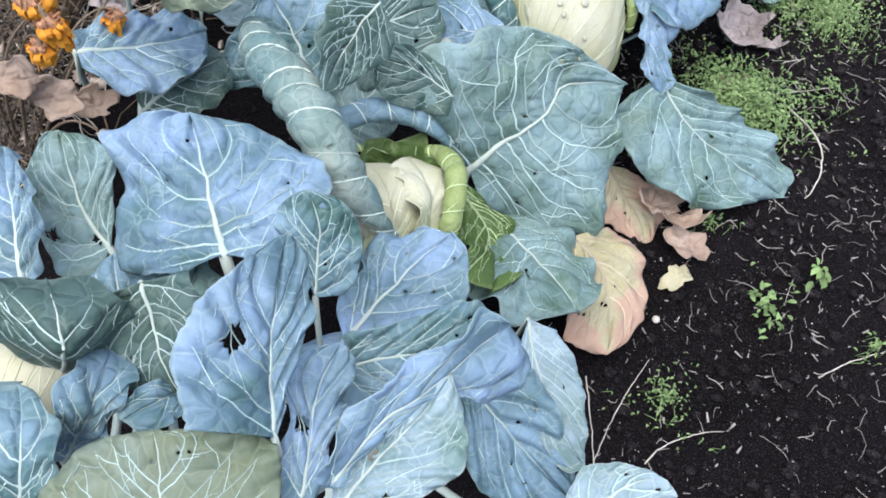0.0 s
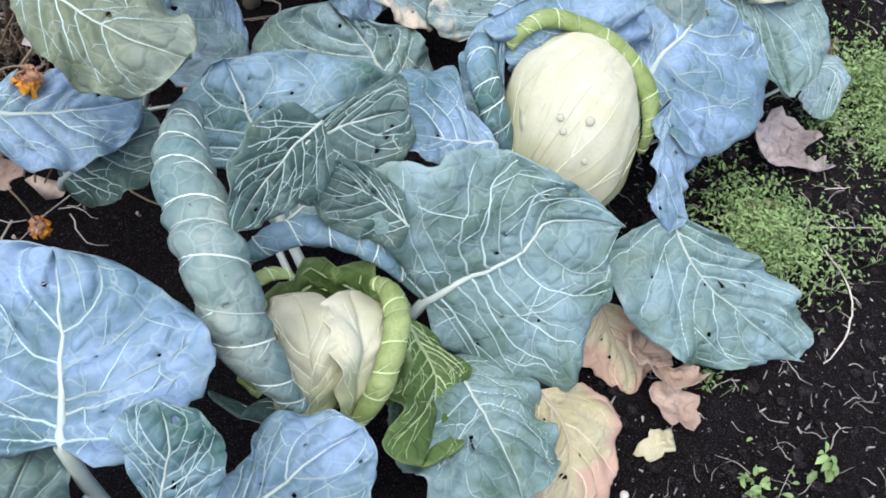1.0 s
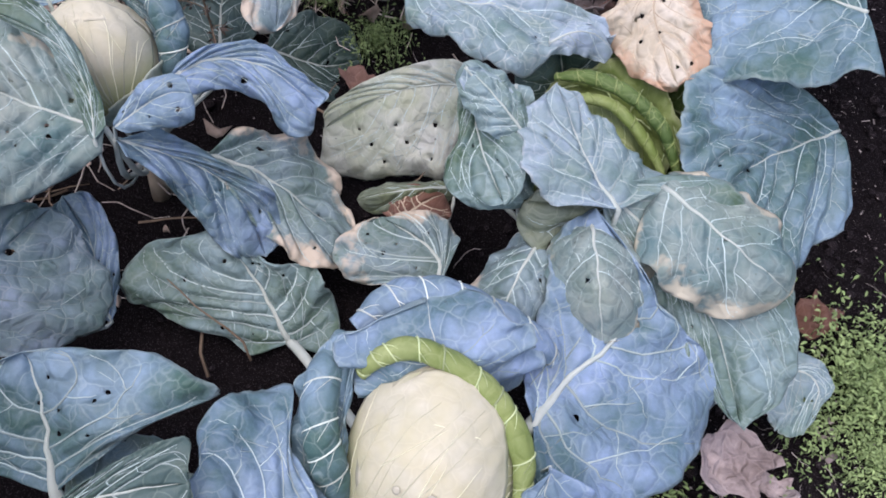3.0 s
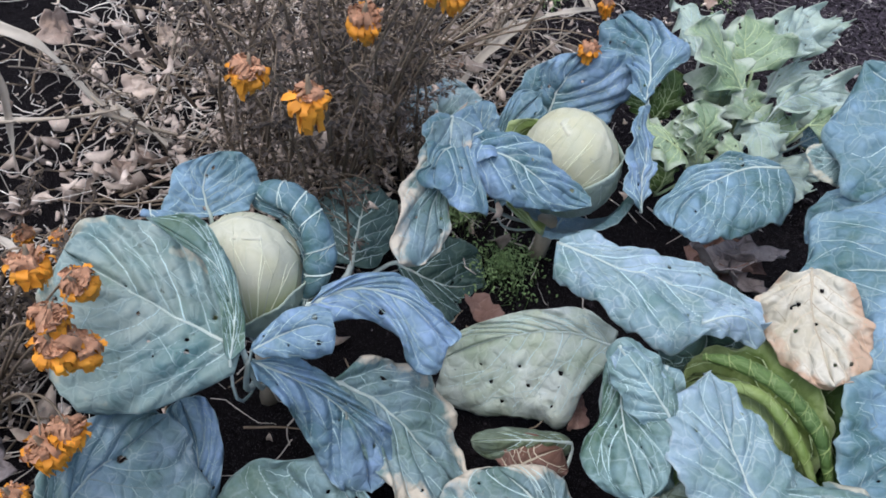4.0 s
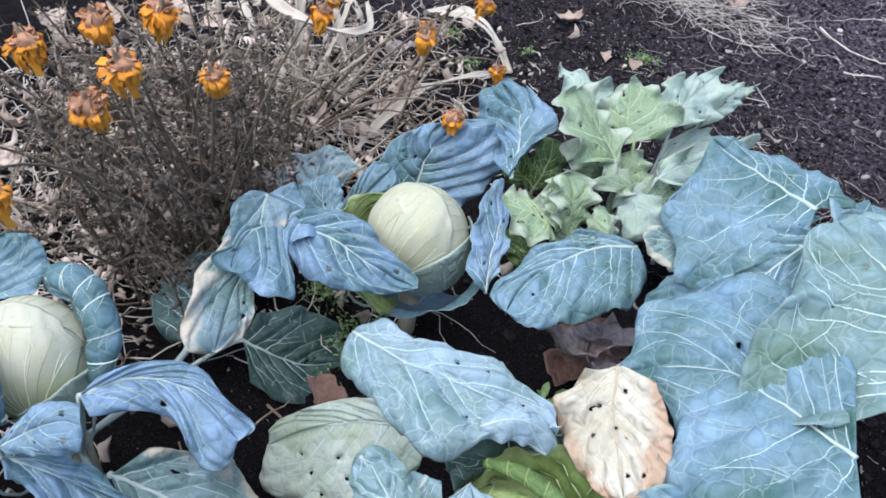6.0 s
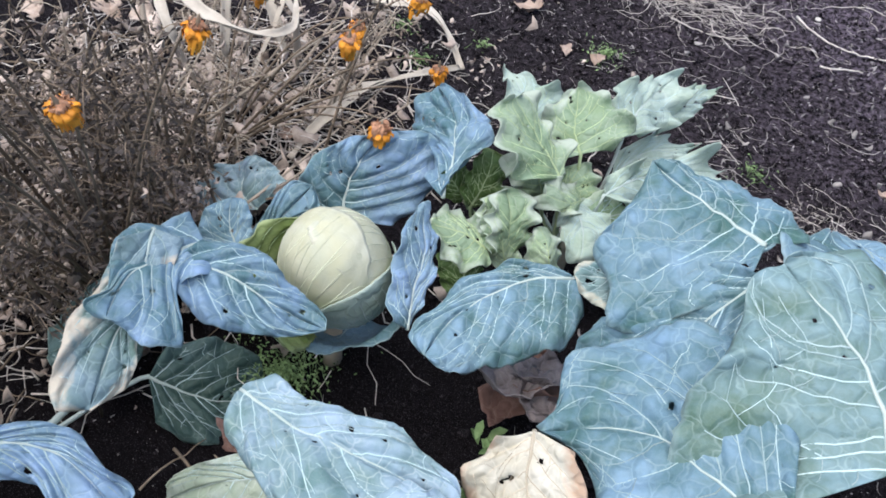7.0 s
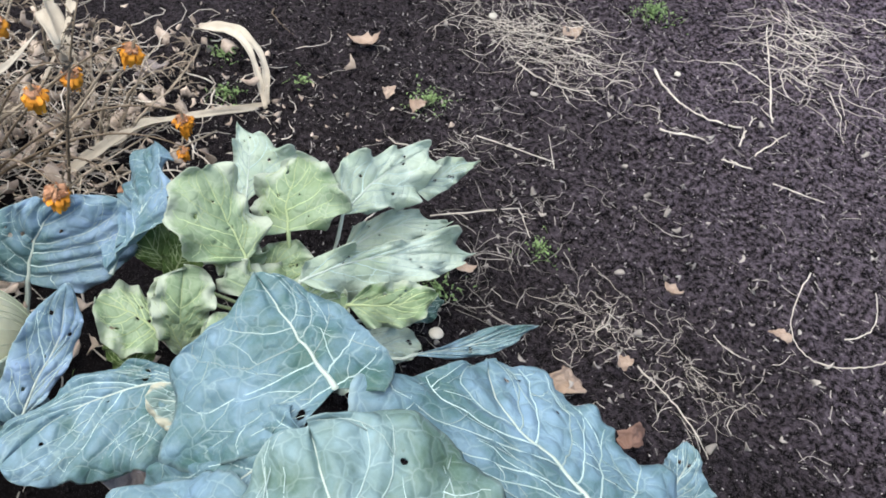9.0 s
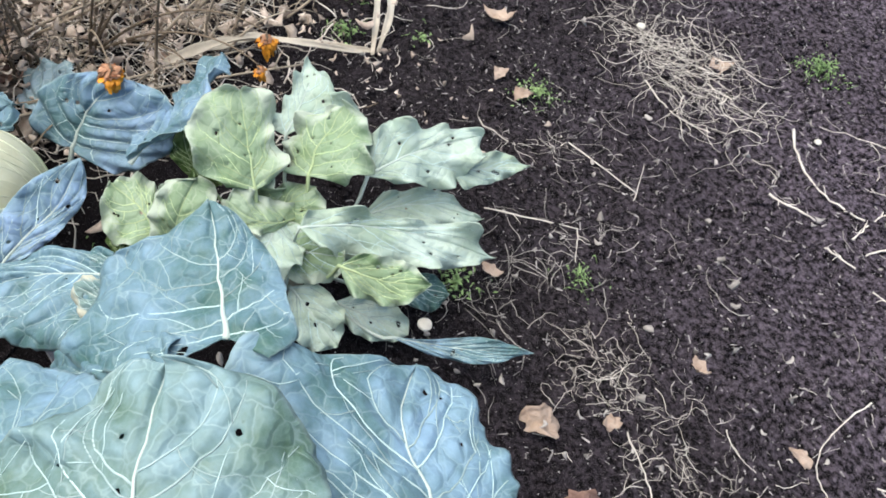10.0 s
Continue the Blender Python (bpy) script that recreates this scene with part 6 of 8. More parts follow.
leaf_net(broad, [(0.138, 2.133, 0.381), (0.111, 2.121, 0.386), (0.090, 2.107, 0.387), (0.072, 2.096, 0.388)], [(0.112, 2.139, 0.398), (0.087, 2.126, 0.401), (0.070, 2.108, 0.397)], [(0.152, 2.110, 0.359), (0.125, 2.092, 0.360), (0.092, 2.086, 0.372)], M_FADE, holes=0, ribw=0.002, stalk=False)


# ---- marigolds ----
def bezier(a, b, c, n=10):
    return [a * (1 - t) ** 2 + b * 2 * t * (1 - t) + c * t * t for t in (k / n for k in range(n + 1))]


def petals_mesh(seed, wilt):
    """A drooping double marigold: ragged rings of crimped petals hanging from the calyx."""
    rnd = random.Random(seed)
    bm = bmesh.new()
    lop = (rnd.uniform(-0.3, 0.3), rnd.uniform(-0.3, 0.3))
    for ring in range(6):
        for k in range(13):
            a = 2 * math.pi * (k + rnd.random()) / 13
            out = (0.009 + 0.0026 * ring) * rnd.uniform(0.6, 1.3) * (1 - 0.25 * wilt)
            drop = (0.010 + 0.0048 * (5 - ring)) * rnd.uniform(0.5, 1.45) * (1.25 - 0.75 * wilt)
            d, s = Vector((math.cos(a), math.sin(a), 0)), Vector((-math.sin(a), math.cos(a), 0))
            w = rnd.uniform(0.0030, 0.0062) * (1 - 0.35 * wilt)
            prev, sway = None, rnd.uniform(-0.004, 0.004)
            for q in range(6):
                t = q / 5
                p = d * (0.003 + out * math.sin(min(1, t * 1.3) * 1.8)) + Vector((0, 0, 0.006 - drop * t ** 1.3 + (0.006 * math.sin(4 * t + k) if wilt > 0.5 else 0)))
                p += s * sway * t + Vector((lop[0] * 0.01 * t, lop[1] * 0.01 * t, 0))
                ww = w * (0.35 + 0.9 * math.sin(0.4 + 2.3 * t))
                dz = Vector((rnd.uniform(-1, 1), rnd.uniform(-1, 1), rnd.uniform(-1, 1))) * 0.0016
                row = (bm.verts.new(p - s * ww + dz), bm.verts.new(p + d * 0.0018 * math.sin(5 * t + k)), bm.verts.new(p + s * ww - dz))
                if prev:
                    bm.faces.new((prev[0], prev[1], row[1], row[0]))
                    bm.faces.new((prev[1], prev[2], row[2], row[1]))
                prev = row
    me = bpy.data.meshes.new("petals")
    bm.to_mesh(me)
    bm.free()
    for p in me.polygons:
        p.use_smooth = True
    return me


FRESH = [petals_mesh(k, 0.3) for k in (1, 2, 3)]
LIMP = [petals_mesh(k, 0.9) for k in (4, 5, 6)]
for me in FRESH:
    me.materials.append(M_PETAL)
for me in LIMP:
    me.materials.append(M_PETALB)


def calyx_mesh():
    bm = bmesh.new()
    tube(bm, [Vector((0, 0, z)) for z in (0.030, 0.022, 0.012, 0.004, -0.002)], [0.0016, 0.0028, 0.0048, 0.0060, 0.004], 9)
    me = bpy.data.meshes.new("calyx")
    bm.to_mesh(me)
    bm.free()
    me.materials.append(M_CALYX)
    for p in me.polygons:
        p.use_smooth = True
    return me


CALYX = calyx_mesh()
FLOWERS = 0


def flower(plant, at, root, fresh=0.7, size=1.0, lean=(0.0, 0.0)):
    """One marigold head on its own stalk from the root."""
    global FLOWERS
    FLOWERS += 1
    rnd = random.Random(FLOWERS)
    at, root = Vector(at) + Vector((0, 0, 0.013)), Vector(root)
    size *= 0.9
    top = at + Vector((lean[0] * 0.02, lean[1] * 0.02, 0.030 * size))
    bm = bmesh.new()
    knee = root.lerp(top, 0.6) + Vector((rnd.uniform(-0.05, 0.05), rnd.uniform(-0.05, 0.05), 0.10 + rnd.uniform(0, 0.06)))
    tube(bm, bezier(root, knee, top, 14), [0.0034 * (1 - k / 22) for k in range(15)], 5)
    stalk = part("flower_stalk", bm, M_STEM, plant)
    turn = Euler((lean[1] * 0.5 + rnd.uniform(-0.25, 0.25), lean[0] * 0.5 + rnd.uniform(-0.25, 0.25), rnd.uniform(0, 6.28)))
    both = [(CALYX, "calyx", size)]
    both.append((FRESH[FLOWERS % 3], "orange_petals", size * 1.05))
    both.append((LIMP[FLOWERS % 3], "wilted_petals", size * (1.25 - 0.45 * fresh)))
    for me, nm, sc in both:
        ob = new(nm, me)
        ob.parent = stalk
        ob.matrix_basis = Matrix.LocRotScale(at + Vector((0, 0, 0.007 * size if nm == "wilted_petals" else 0)), turn, (sc, sc, sc * (1.0 if nm == "wilted_petals" else 0.75 + 0.5 * fresh)))
    return stalk


def foliage(plant, centre, spread, tops, seed, stems=26, height=0.55, leaflets=11, lean=(0, 0), material=None, name="dry_foliage", wood=None):
    """Dry finely divided leaves on thin branching stems."""
    rnd = random.Random(seed)
    bs, bl = bmesh.new(), bmesh.new()
    for k in range(stems):
        a = Vector((centre[0] + rnd.gauss(0, spread), centre[1] + rnd.gauss(0, spread), 0))
        a.z = ground_z(a.x, a.y)
        h = height * rnd.uniform(0.45, 1.0)
        c = a + Vector((rnd.gauss(lean[0], 0.10) * h / height, rnd.gauss(lean[1], 0.10) * h / height, h))
        b = a.lerp(c, 0.5) + Vector((rnd.gauss(0, 0.05), rnd.gauss(0, 0.05), 0.08))
        line = bezier(a, b, c, 9)
        thick = rnd.uniform(0.0028, 0.0052)
        tube(bs, line, [thick * (1 - q / 12) for q in range(10)], 5)
        for q in range(2, 10):
            for _ in range(2):
                p = line[q]
                d = Vector((rnd.gauss(0, 1), rnd.gauss(0, 1), rnd.uniform(-0.3, 0.8))).normalized()
                ln = rnd.uniform(0.03, 0.085)
                e = p + d * ln + Vector((0, 0, -0.3 * ln))
                tw = bezier(p, p + d * ln * 0.6 + Vector((0, 0, 0.01)), e, 4)
                tube(bs, tw, [0.0011, 0.001, 0.0008, 0.0007, 0.0005], 3)
                for s in range(leaflets):
                    t = rnd.random()
                    o = tw[0].lerp(tw[-1], t)
                    v = (d * rnd.uniform(0.1, 0.9) + Vector((rnd.gauss(0, 0.7), rnd.gauss(0, 0.7), rnd.gauss(-0.2, 0.6)))).normalized()
                    w = v.cross(Vector((rnd.gauss(0, 1), rnd.gauss(0, 1), rnd.gauss(0, 1)))).normalized()
                    L2, W2 = rnd.uniform(0.008, 0.020), rnd.uniform(0.0016, 0.0038)
                    m = o + v * L2 * 0.5 + w.cross(v) * 0.002
                    p1, p2, p3, p4 = (bl.verts.new(x) for x in (o, m + w * W2, o + v * L2, m - w * W2))
                    bl.faces.new((p1, p2, p3, p4))
    tagged(part("dry_stalk_rest", bs, wood or M_STEM, plant), kind="stuff")
    tagged(part(name, bl, material or M_BUSH, plant), kind="stuff")


bush = thing("marigold_plant", "frost-blackened marigold bush with drooping orange flowers", "marigold", "marigolds by the cabbages")
foliage(bush, (-0.68, 1.90), 0.10, None, 5, stems=36, height=0.68, leaflets=9, lean=(0.10, -0.16))
foliage(bush, (-0.82, 1.98), 0.12, None, 6, stems=26, height=0.60, leaflets=9, lean=(0.02, -0.10))
ROOT = (-0.66, 1.86, -0.04)
flower(bush, (-0.392, 1.434, 0.640), ROOT, 0.9)
flower(bush, (-0.435, 1.583, 0.640), ROOT, 0.55)
flower(bush, (-0.511, 1.472, 0.590), ROOT, 0.5)
flower(bush, (-0.338, 1.572, 0.742), ROOT, 0.8, 0.9)
flower(bush, (-0.405, 1.735, 0.615), ROOT, 0.9, 0.8)
flower(bush, (-0.364, 1.644, 0.760), ROOT, 0.9, 0.8)
flower(bush, (-0.473, 1.556, 0.715), ROOT, 0.6, 0.9)
flower(bush, (-0.416, 1.605, 0.745), ROOT, 0.6, 0.8)
flower(bush, (-0.381, 1.905, 0.640), ROOT, 0.8, 0.7)
back_bush = thing("marigold_plant", "dry marigold plant with bent brown stems and wilted flowers", "marigold", "marigolds by the cabbages")
foliage(back_bush, (-1.02, 2.12), 0.20, None, 7, stems=22, height=0.42, leaflets=3, lean=(0.12, 0.05), material=M_BUSHB, wood=M_CANE)
foliage(back_bush, (-0.82, 2.36), 0.13, None, 8, stems=16, height=0.26, leaflets=2, lean=(0.12, 0.05), material=M_BUSHB, wood=M_CANE)
ROOT = (-0.80, 2.25, -0.03)
flower(back_bush, (-0.484, 2.301, 0.375), ROOT, 0.9, 0.85)
flower(back_bush, (-0.437, 2.523, 0.215), ROOT, 0.9, 0.8)
flower(back_bush, (-0.420, 2.500, 0.165), ROOT, 0.9, 0.55)
flower(back_bush, (-0.788, 2.394, 0.296), ROOT, 0.7, 0.85)
flower(back_bush, (-0.538, 2.392, 0.330), ROOT, 0.9, 0.85)
flower(back_bush, (-0.453, 2.464, 0.391), ROOT, 0.9, 0.85)
flower(back_bush, (-0.361, 2.238, 0.288), ROOT, 0.35, 0.9)
flower(back_bush, (-0.520, 2.420, 0.040), ROOT, 0.4, 0.7)
side_bush = thing("marigold_plant", "low marigold with brown wilted orange flowers among dry stems", "marigold", "marigolds by the cabbages")
foliage(side_bush, (-0.83, 1.16), 0.08, None, 9, stems=20, height=0.42, leaflets=9, lean=(0.10, 0.0))
ROOT = (-0.83, 1.15, -0.08)
flower(side_bush, (-0.511, 1.154, 0.410), ROOT, 0.35, 1.18)
flower(side_bush, (-0.495, 1.172, 0.395), ROOT, 0.3, 0.92)
flower(side_bush, (-0.520, 1.165, 0.440), ROOT, 0.25, 0.92)
flower(side_bush, (-0.570, 1.187, 0.470), ROOT, 0.6, 1.02)
flower(side_bush, (-0.590, 1.241, 0.365), ROOT, 0.45, 1.02)
flower(side_bush, (-0.505, 1.099, 0.270), ROOT, 0.5, 1.18)
flower(side_bush, (-0.485, 1.120, 0.300), ROOT, 0.2, 0.92)
flower(side_bush, (-0.596, 1.104, 0.42), ROOT, 0.9, 0.8)
flower(side_bush, (-0.532, 1.059, 0.4), ROOT, 0.8, 0.8)
flower(side_bush, (-0.803, 1.354, 0.2), ROOT, 0.9, 0.7)
flower(side_bush, (-0.887, 1.345, 0.15), ROOT, 0.2, 0.7)
flower(side_bush, (-1.000, 1.404, 0.365), ROOT, 0.8, 0.9)
flower(side_bush, (-0.897, 1.337, 0.355), ROOT, 0.8, 0.8)
near_bush = thing("marigold_plant", "wilted orange marigold with curled brown leaves", "marigold", "marigolds by the cabbages")
foliage(near_bush, (-0.76, 0.84), 0.05, None, 10, stems=12, height=0.36, leaflets=8, lean=(0.10, 0.0))
ROOT = (-0.76, 0.84, -0.09)
flower(near_bush, (-0.528, 0.716, 0.44), ROOT, 0.7, 1.1)
flower(near_bush, (-0.506, 0.702, 0.42), ROOT, 0.9, 0.9)
flower(near_bush, (-0.528, 0.698, 0.38), ROOT, 0.9, 0.8)
flower(near_bush, (-0.535, 0.893, 0.26), ROOT, 0.4, 0.8)
flower(near_bush, (-0.471, 1.035, 0.3), ROOT, 0.8, 0.7)
flower(near_bush, (-0.551, 0.811, 0.02), ROOT, 0.4, 0.7)


# ---- dry blades and litter ----
def blade(pts, width, name="straw_ribbon", label="long pale dried maize leaf bent over the soil", group="dried blades", twist=0.6, seed=0):
    """A dried ribbon leaf with a channel along it and curled rims."""
    rnd = random.Random(seed + 77)
    P = [Vector(p) for p in pts]
    n = 8 * (len(P) - 1)
    line = []
    for i in range(n + 1):
        f = i / n * (len(P) - 1)
        k = min(int(f), len(P) - 2)
        t = f - k
        a, b, c, d = P[max(k - 1, 0)], P[k], P[k + 1], P[min(k + 2, len(P) - 1)]
        line.append(0.5 * ((2 * b) + (c - a) * t + (2 * a - 5 * b + 4 * c - d) * t * t + (3 * b - a - 3 * c + d) * t ** 3))
    bm = bmesh.new()
    prev = None
    for i, p in enumerate(line):
        d = (line[min(i + 1, n)] - line[max(i - 1, 0)]).normalized()
        s = d.cross(Vector((0, 0, 1)))
        s = s.normalized() if s.length > 0.05 else Vector((1, 0, 0))
        up = s.cross(d)
        ang = twist * math.sin(i * 0.37 + seed)
        s, up = s * math.cos(ang) + up * math.sin(ang), up * math.cos(ang) - s * math.sin(ang)
        w = width * (1 - 0.75 * (i / n) ** 2) * (1 + 0.12 * math.sin(i * 1.3 + seed)) + 0.001
        row = [bm.verts.new(p + s * w * v + up * w * (0.5 * abs(v) ** 1.5 + 0.08 * math.sin(i * 0.9 + 5 * v))) for v in (-1, -0.6, -0.2, 0.2, 0.6, 1)]
        if prev:
            for q in range(5):
                bm.faces.new((prev[q], prev[q + 1], row[q + 1], row[q]))
        prev = row
    ob = part(name, bm, M_BLADE)
    ob.modifiers.new("thickness", "SOLIDIFY").thickness = 0.001
    return tagged(ob, label, "dried leaf", group)


blade([(-0.657, 2.322, 0.0), (-0.652, 2.418, 0.05), (-0.614, 2.515, 0.09), (-0.549, 2.622, 0.11), (-0.533, 2.773, 0.05)], 0.011, seed=1)
blade([(-0.861, 2.86, 0.04), (-0.761, 2.888, 0.08), (-0.649, 2.855, 0.08), (-0.542, 2.8, 0.03)], 0.012, seed=2)
blade([(-0.868, 2.273, 0.34), (-0.733, 2.223, 0.36), (-0.64, 2.239, 0.36), (-0.632, 2.321, 0.34), (-0.738, 2.446, 0.3)], 0.011, seed=3)
blade([(-0.947, 2.281, 0.3), (-0.879, 2.243, 0.24), (-0.873, 2.281, 0.1)], 0.010, seed=4)
blade([(-0.862, 2.513, 0.25), (-0.79, 2.494, 0.2), (-0.836, 2.538, 0.02)], 0.010, seed=5)
blade([(-0.895, 2.41, 0.28), (-0.859, 2.355, 0.18), (-0.857, 2.354, 0.02)], 0.010, seed=6)
blade([(-1.432, 1.525, 0.2), (-1.247, 1.558, 0.28), (-1.133, 1.602, 0.26), (-1.034, 1.632, 0.16), (-0.955, 1.718, 0.06)], 0.012, seed=7)
blade([(-1.286, 1.635, 0.3), (-1.201, 1.55, 0.26), (-1.169, 1.532, 0.16), (-1.165, 1.508, 0.02)], 0.009, seed=8)
blade([(-1.326, 1.417, 0.1), (-1.187, 1.51, 0.12), (-1.049, 1.615, 0.14)], 0.006, seed=9)
blade([(-1.034, 1.645, 0.16), (-0.984, 1.667, 0.13), (-0.925, 1.674, 0.1)], 0.007, seed=10)
blade([(-0.831, 1.209, 0.3), (-0.781, 1.25, 0.32), (-0.699, 1.24, 0.36)], 0.008, seed=11)
blade([(-0.634, 1.041, 0.2), (-0.624, 1.08, 0.22), (-0.616, 1.101, 0.23)], 0.012, seed=12)
blade([(-1.045, 2.6, 0.2), (-0.942, 2.577, 0.12), (-0.896, 2.564, 0.03)], 0.016, seed=13)
blade([(-0.993, 2.661, 0.2), (-0.898, 2.573, 0.16), (-0.895, 2.452, 0.03)], 0.010, seed=14)
blade([(-0.885, 2.884, 0.02), (-0.802, 2.939, 0.03), (-0.671, 2.904, 0.03), (-0.567, 2.827, 0.01)], 0.013, seed=15)
blade([(-0.681, 2.472, 0.03), (-0.665, 2.575, 0.04), (-0.605, 2.693, 0.04), (-0.562, 2.815, 0.02)], 0.012, seed=16)


def straw_heap(name, label, seed, count, centre, spread, length, thick, material, up=0.02, curve=0.35, category="straw"):
    """A loose heap of thin dry stalks or roots lying on the soil."""
    rnd = random.Random(seed)
    bm = bmesh.new()
    for _ in range(count):
        x, y = rnd.gauss(centre[0], spread[0]), rnd.gauss(centre[1], spread[1])
        a = rnd.uniform(0, 6.28)
        ln = length * rnd.uniform(0.35, 1.3)
        z = ground_z(x, y) + abs(rnd.gauss(0, up)) + 0.002
        p = Vector((x, y, z))
        pts, r = [p], thick * rnd.uniform(0.5, 1.3)
        tilt = rnd.gauss(0, up * 6)
        for k in range(6):
            a += rnd.gauss(0, curve)
            p = p + Vector((math.cos(a), math.sin(a), tilt)) * ln / 6
            p.z = max(p.z, ground_z(p.x, p.y) + 0.001)
            tilt -= 0.10 * up * 10
            pts.append(p)
        tube(bm, pts, [r * (1 - 0.1 * k) for k in range(7)], 4)
    return tagged(part(name, bm, material), label, category, kind="stuff")


straw_heap("dry_stalks", "tangle of pale dry stems and roots under the marigolds", 3, 430, (-1.05, 1.80), (0.30, 0.42), 0.20, 0.0019, M_STRAW, 0.04, 0.75)
straw_heap("dry_stalks", "tangle of grey dry stems on dark soil", 4, 420, (-0.80, 2.28), (0.26, 0.28), 0.16, 0.0019, M_STRAW, 0.03, 0.7)
straw_heap("dry_stalks", "brown dead stems and leaf ribs between the plants", 5, 170, (-1.00, 1.60), (0.35, 0.50), 0.22, 0.0028, M_STEM, 0.06, 0.3)
straw_heap("dry_stalks", "pale dry stems low beside the cabbages", 6, 160, (-0.85, 1.15), (0.15, 0.25), 0.15, 0.0018, M_STRAW, 0.03, 0.5)
straw_heap("straw_heap", "heap of pale grey straw on dark soil", 7, 300, (-0.278, 3.452, 0.03)[:2], (0.16, 0.07), 0.13, 0.0008, M_STRAW, 0.020, 0.5)
straw_heap("straw_heap", "heap of dry pale roots and straw", 8, 150, (0.272, 3.855, 0.08)[:2], (0.10, 0.14), 0.14, 0.0011, M_STRAW, 0.03, 0.45)
straw_heap("root_tangle", "fine tangled dry roots on the soil", 9, 80, (0.332, 2.831, 0.06)[:2], (0.06, 0.05), 0.07, 0.0006, M_STRAW, 0.012, 0.8, "roots")
straw_heap("root_tangle", "fine tangled dry roots at the bed's edge", 10, 60, (0.532, 2.827, 0.07)[:2], (0.07, 0.06), 0.08, 0.0006, M_STRAW, 0.012, 0.7, "roots")
straw_heap("root_tangle", "thin dry rootlets along the bed's edge", 11, 60, (0.097, 2.811, 0.06)[:2], (0.05, 0.10), 0.09, 0.0009, M_CHAFF, 0.01, 0.4, "roots")
straw_heap("root_tangle", "thin dry rootlets and straw on the soil", 12, 60, (-0.085, 3.07, 0.06)[:2], (0.16, 0.08), 0.09, 0.0009, M_CHAFF, 0.006, 0.5, "roots")
straw_heap("straw_scraps", "scattered bits of straw on dark soil", 13, 420, (0.60, 3.0), (0.75, 0.65), 0.055, 0.0010, M_CHAFF, 0.003, 0.3)
straw_heap("straw_scraps", "scattered bits of straw on dark soil", 14, 460, (0.74, 1.05), (0.26, 0.45), 0.050, 0.0010, M_CHAFF, 0.003, 0.4)


def litter(seed, count, centre, spread, material, label, big=0.030, up=0.05):
    """Crumpled flakes of dead leaf caught among the dry stems."""
    rnd = random.Random(seed)
    bm = bmesh.new()
    for _ in range(count):
        x, y = rnd.gauss(centre[0], spread[0]), rnd.gauss(centre[1], spread[1])
        p = Vector((x, y, ground_z(x, y) + abs(rnd.gauss(0, up)) + 0.004))
        s = 0.005 + big * rnd.random() ** 2
        q = Euler((rnd.gauss(0, 0.7), rnd.gauss(0, 0.7), rnd.uniform(0, 6.28))).to_quaternion()
        n = 9
        c = bm.verts.new(p)
        ring = []
        for k in range(n):
            a = 6.283 * k / n
            r = s * (0.6 + 0.5 * rnd.random())
            ring.append(bm.verts.new(p + q @ Vector((r * math.cos(a), 0.6 * r * math.sin(a), 0.5 * r * r / s * math.cos(2 * a) + rnd.gauss(0, 0.10) * s))))
        for k in range(n):
            bm.faces.new((c, ring[k], ring[(k + 1) % n]))
    ob = tagged(part("leaf_litter", bm, material), label, "leaf litter", kind="stuff")
    ob.modifiers.new("thickness", "SOLIDIFY").thickness = 0.0008
    return ob


M_LITTER = plain("litter", (0.25, 0.19, 0.165), (0.76, 0.65, 0.58), 60, 0.8)
litter(1, 800, (-1.05, 1.75), (0.30, 0.42), M_LITTER, "pale dead leaf flakes among dry stems")
litter(2, 620, (-0.92, 2.32), (0.26, 0.26), M_LITTER, "pale dead leaf flakes among dry stems")
litter(3, 90, (-0.85, 1.10), (0.12, 0.22), M_LITTER, "dead leaf flakes under the marigolds")
litter(6, 800, (-0.80, 1.94), (0.14, 0.18), M_LITTER, "pale dead leaf flakes caught in the marigold", 0.017, 0.14)
litter(4, 160, (0.35, 2.95), (0.40, 0.35), M_CHAFF, "small dead leaf flakes on the soil", 0.009)
litter(5, 90, (-0.62, 2.75), (0.25, 0.15), M_LITTER, "dead leaf flakes on the soil beside dry stalks", 0.012)


straw_heap("straw_scraps", "thin dry grass caught in green chickweed", 15, 50, (0.53, 1.201, 0.0)[:2], (0.08, 0.08), 0.05, 0.0008, M_CHAFF, 0.02, 0.5)


def cane(pts, r, label="leaning dry marigold stem with bare side shoots", material=None):
    """A bare dry stem standing free of the ground, with a few broken side shoots."""
    P = [Vector(p) for p in pts]
    rnd = random.Random(int(r * 1e6) + len(P) + int(P[0].x * 1000))
    bm = bmesh.new()
    line = bezier(*P, 12) if len(P) == 3 else [P[0].lerp(P[1], k / 8) for k in range(9)]
    tube(bm, line, [r * (1 - 0.04 * k) for k in range(len(line))], 6)
    for k in range(2, len(line) - 1, 3):
        d = Vector((rnd.gauss(0, 1), rnd.gauss(0, 1), rnd.uniform(0.0, 1))).normalized() * rnd.uniform(0.02, 0.06)
        tube(bm, [line[k], line[k] + d * 0.6 + Vector((0, 0, 0.004)), line[k] + d], [r * 0.5, r * 0.4, r * 0.25], 4)
    return tagged(part("twig", bm, material or M_CANE), label, "twig", "bare dry twigs")


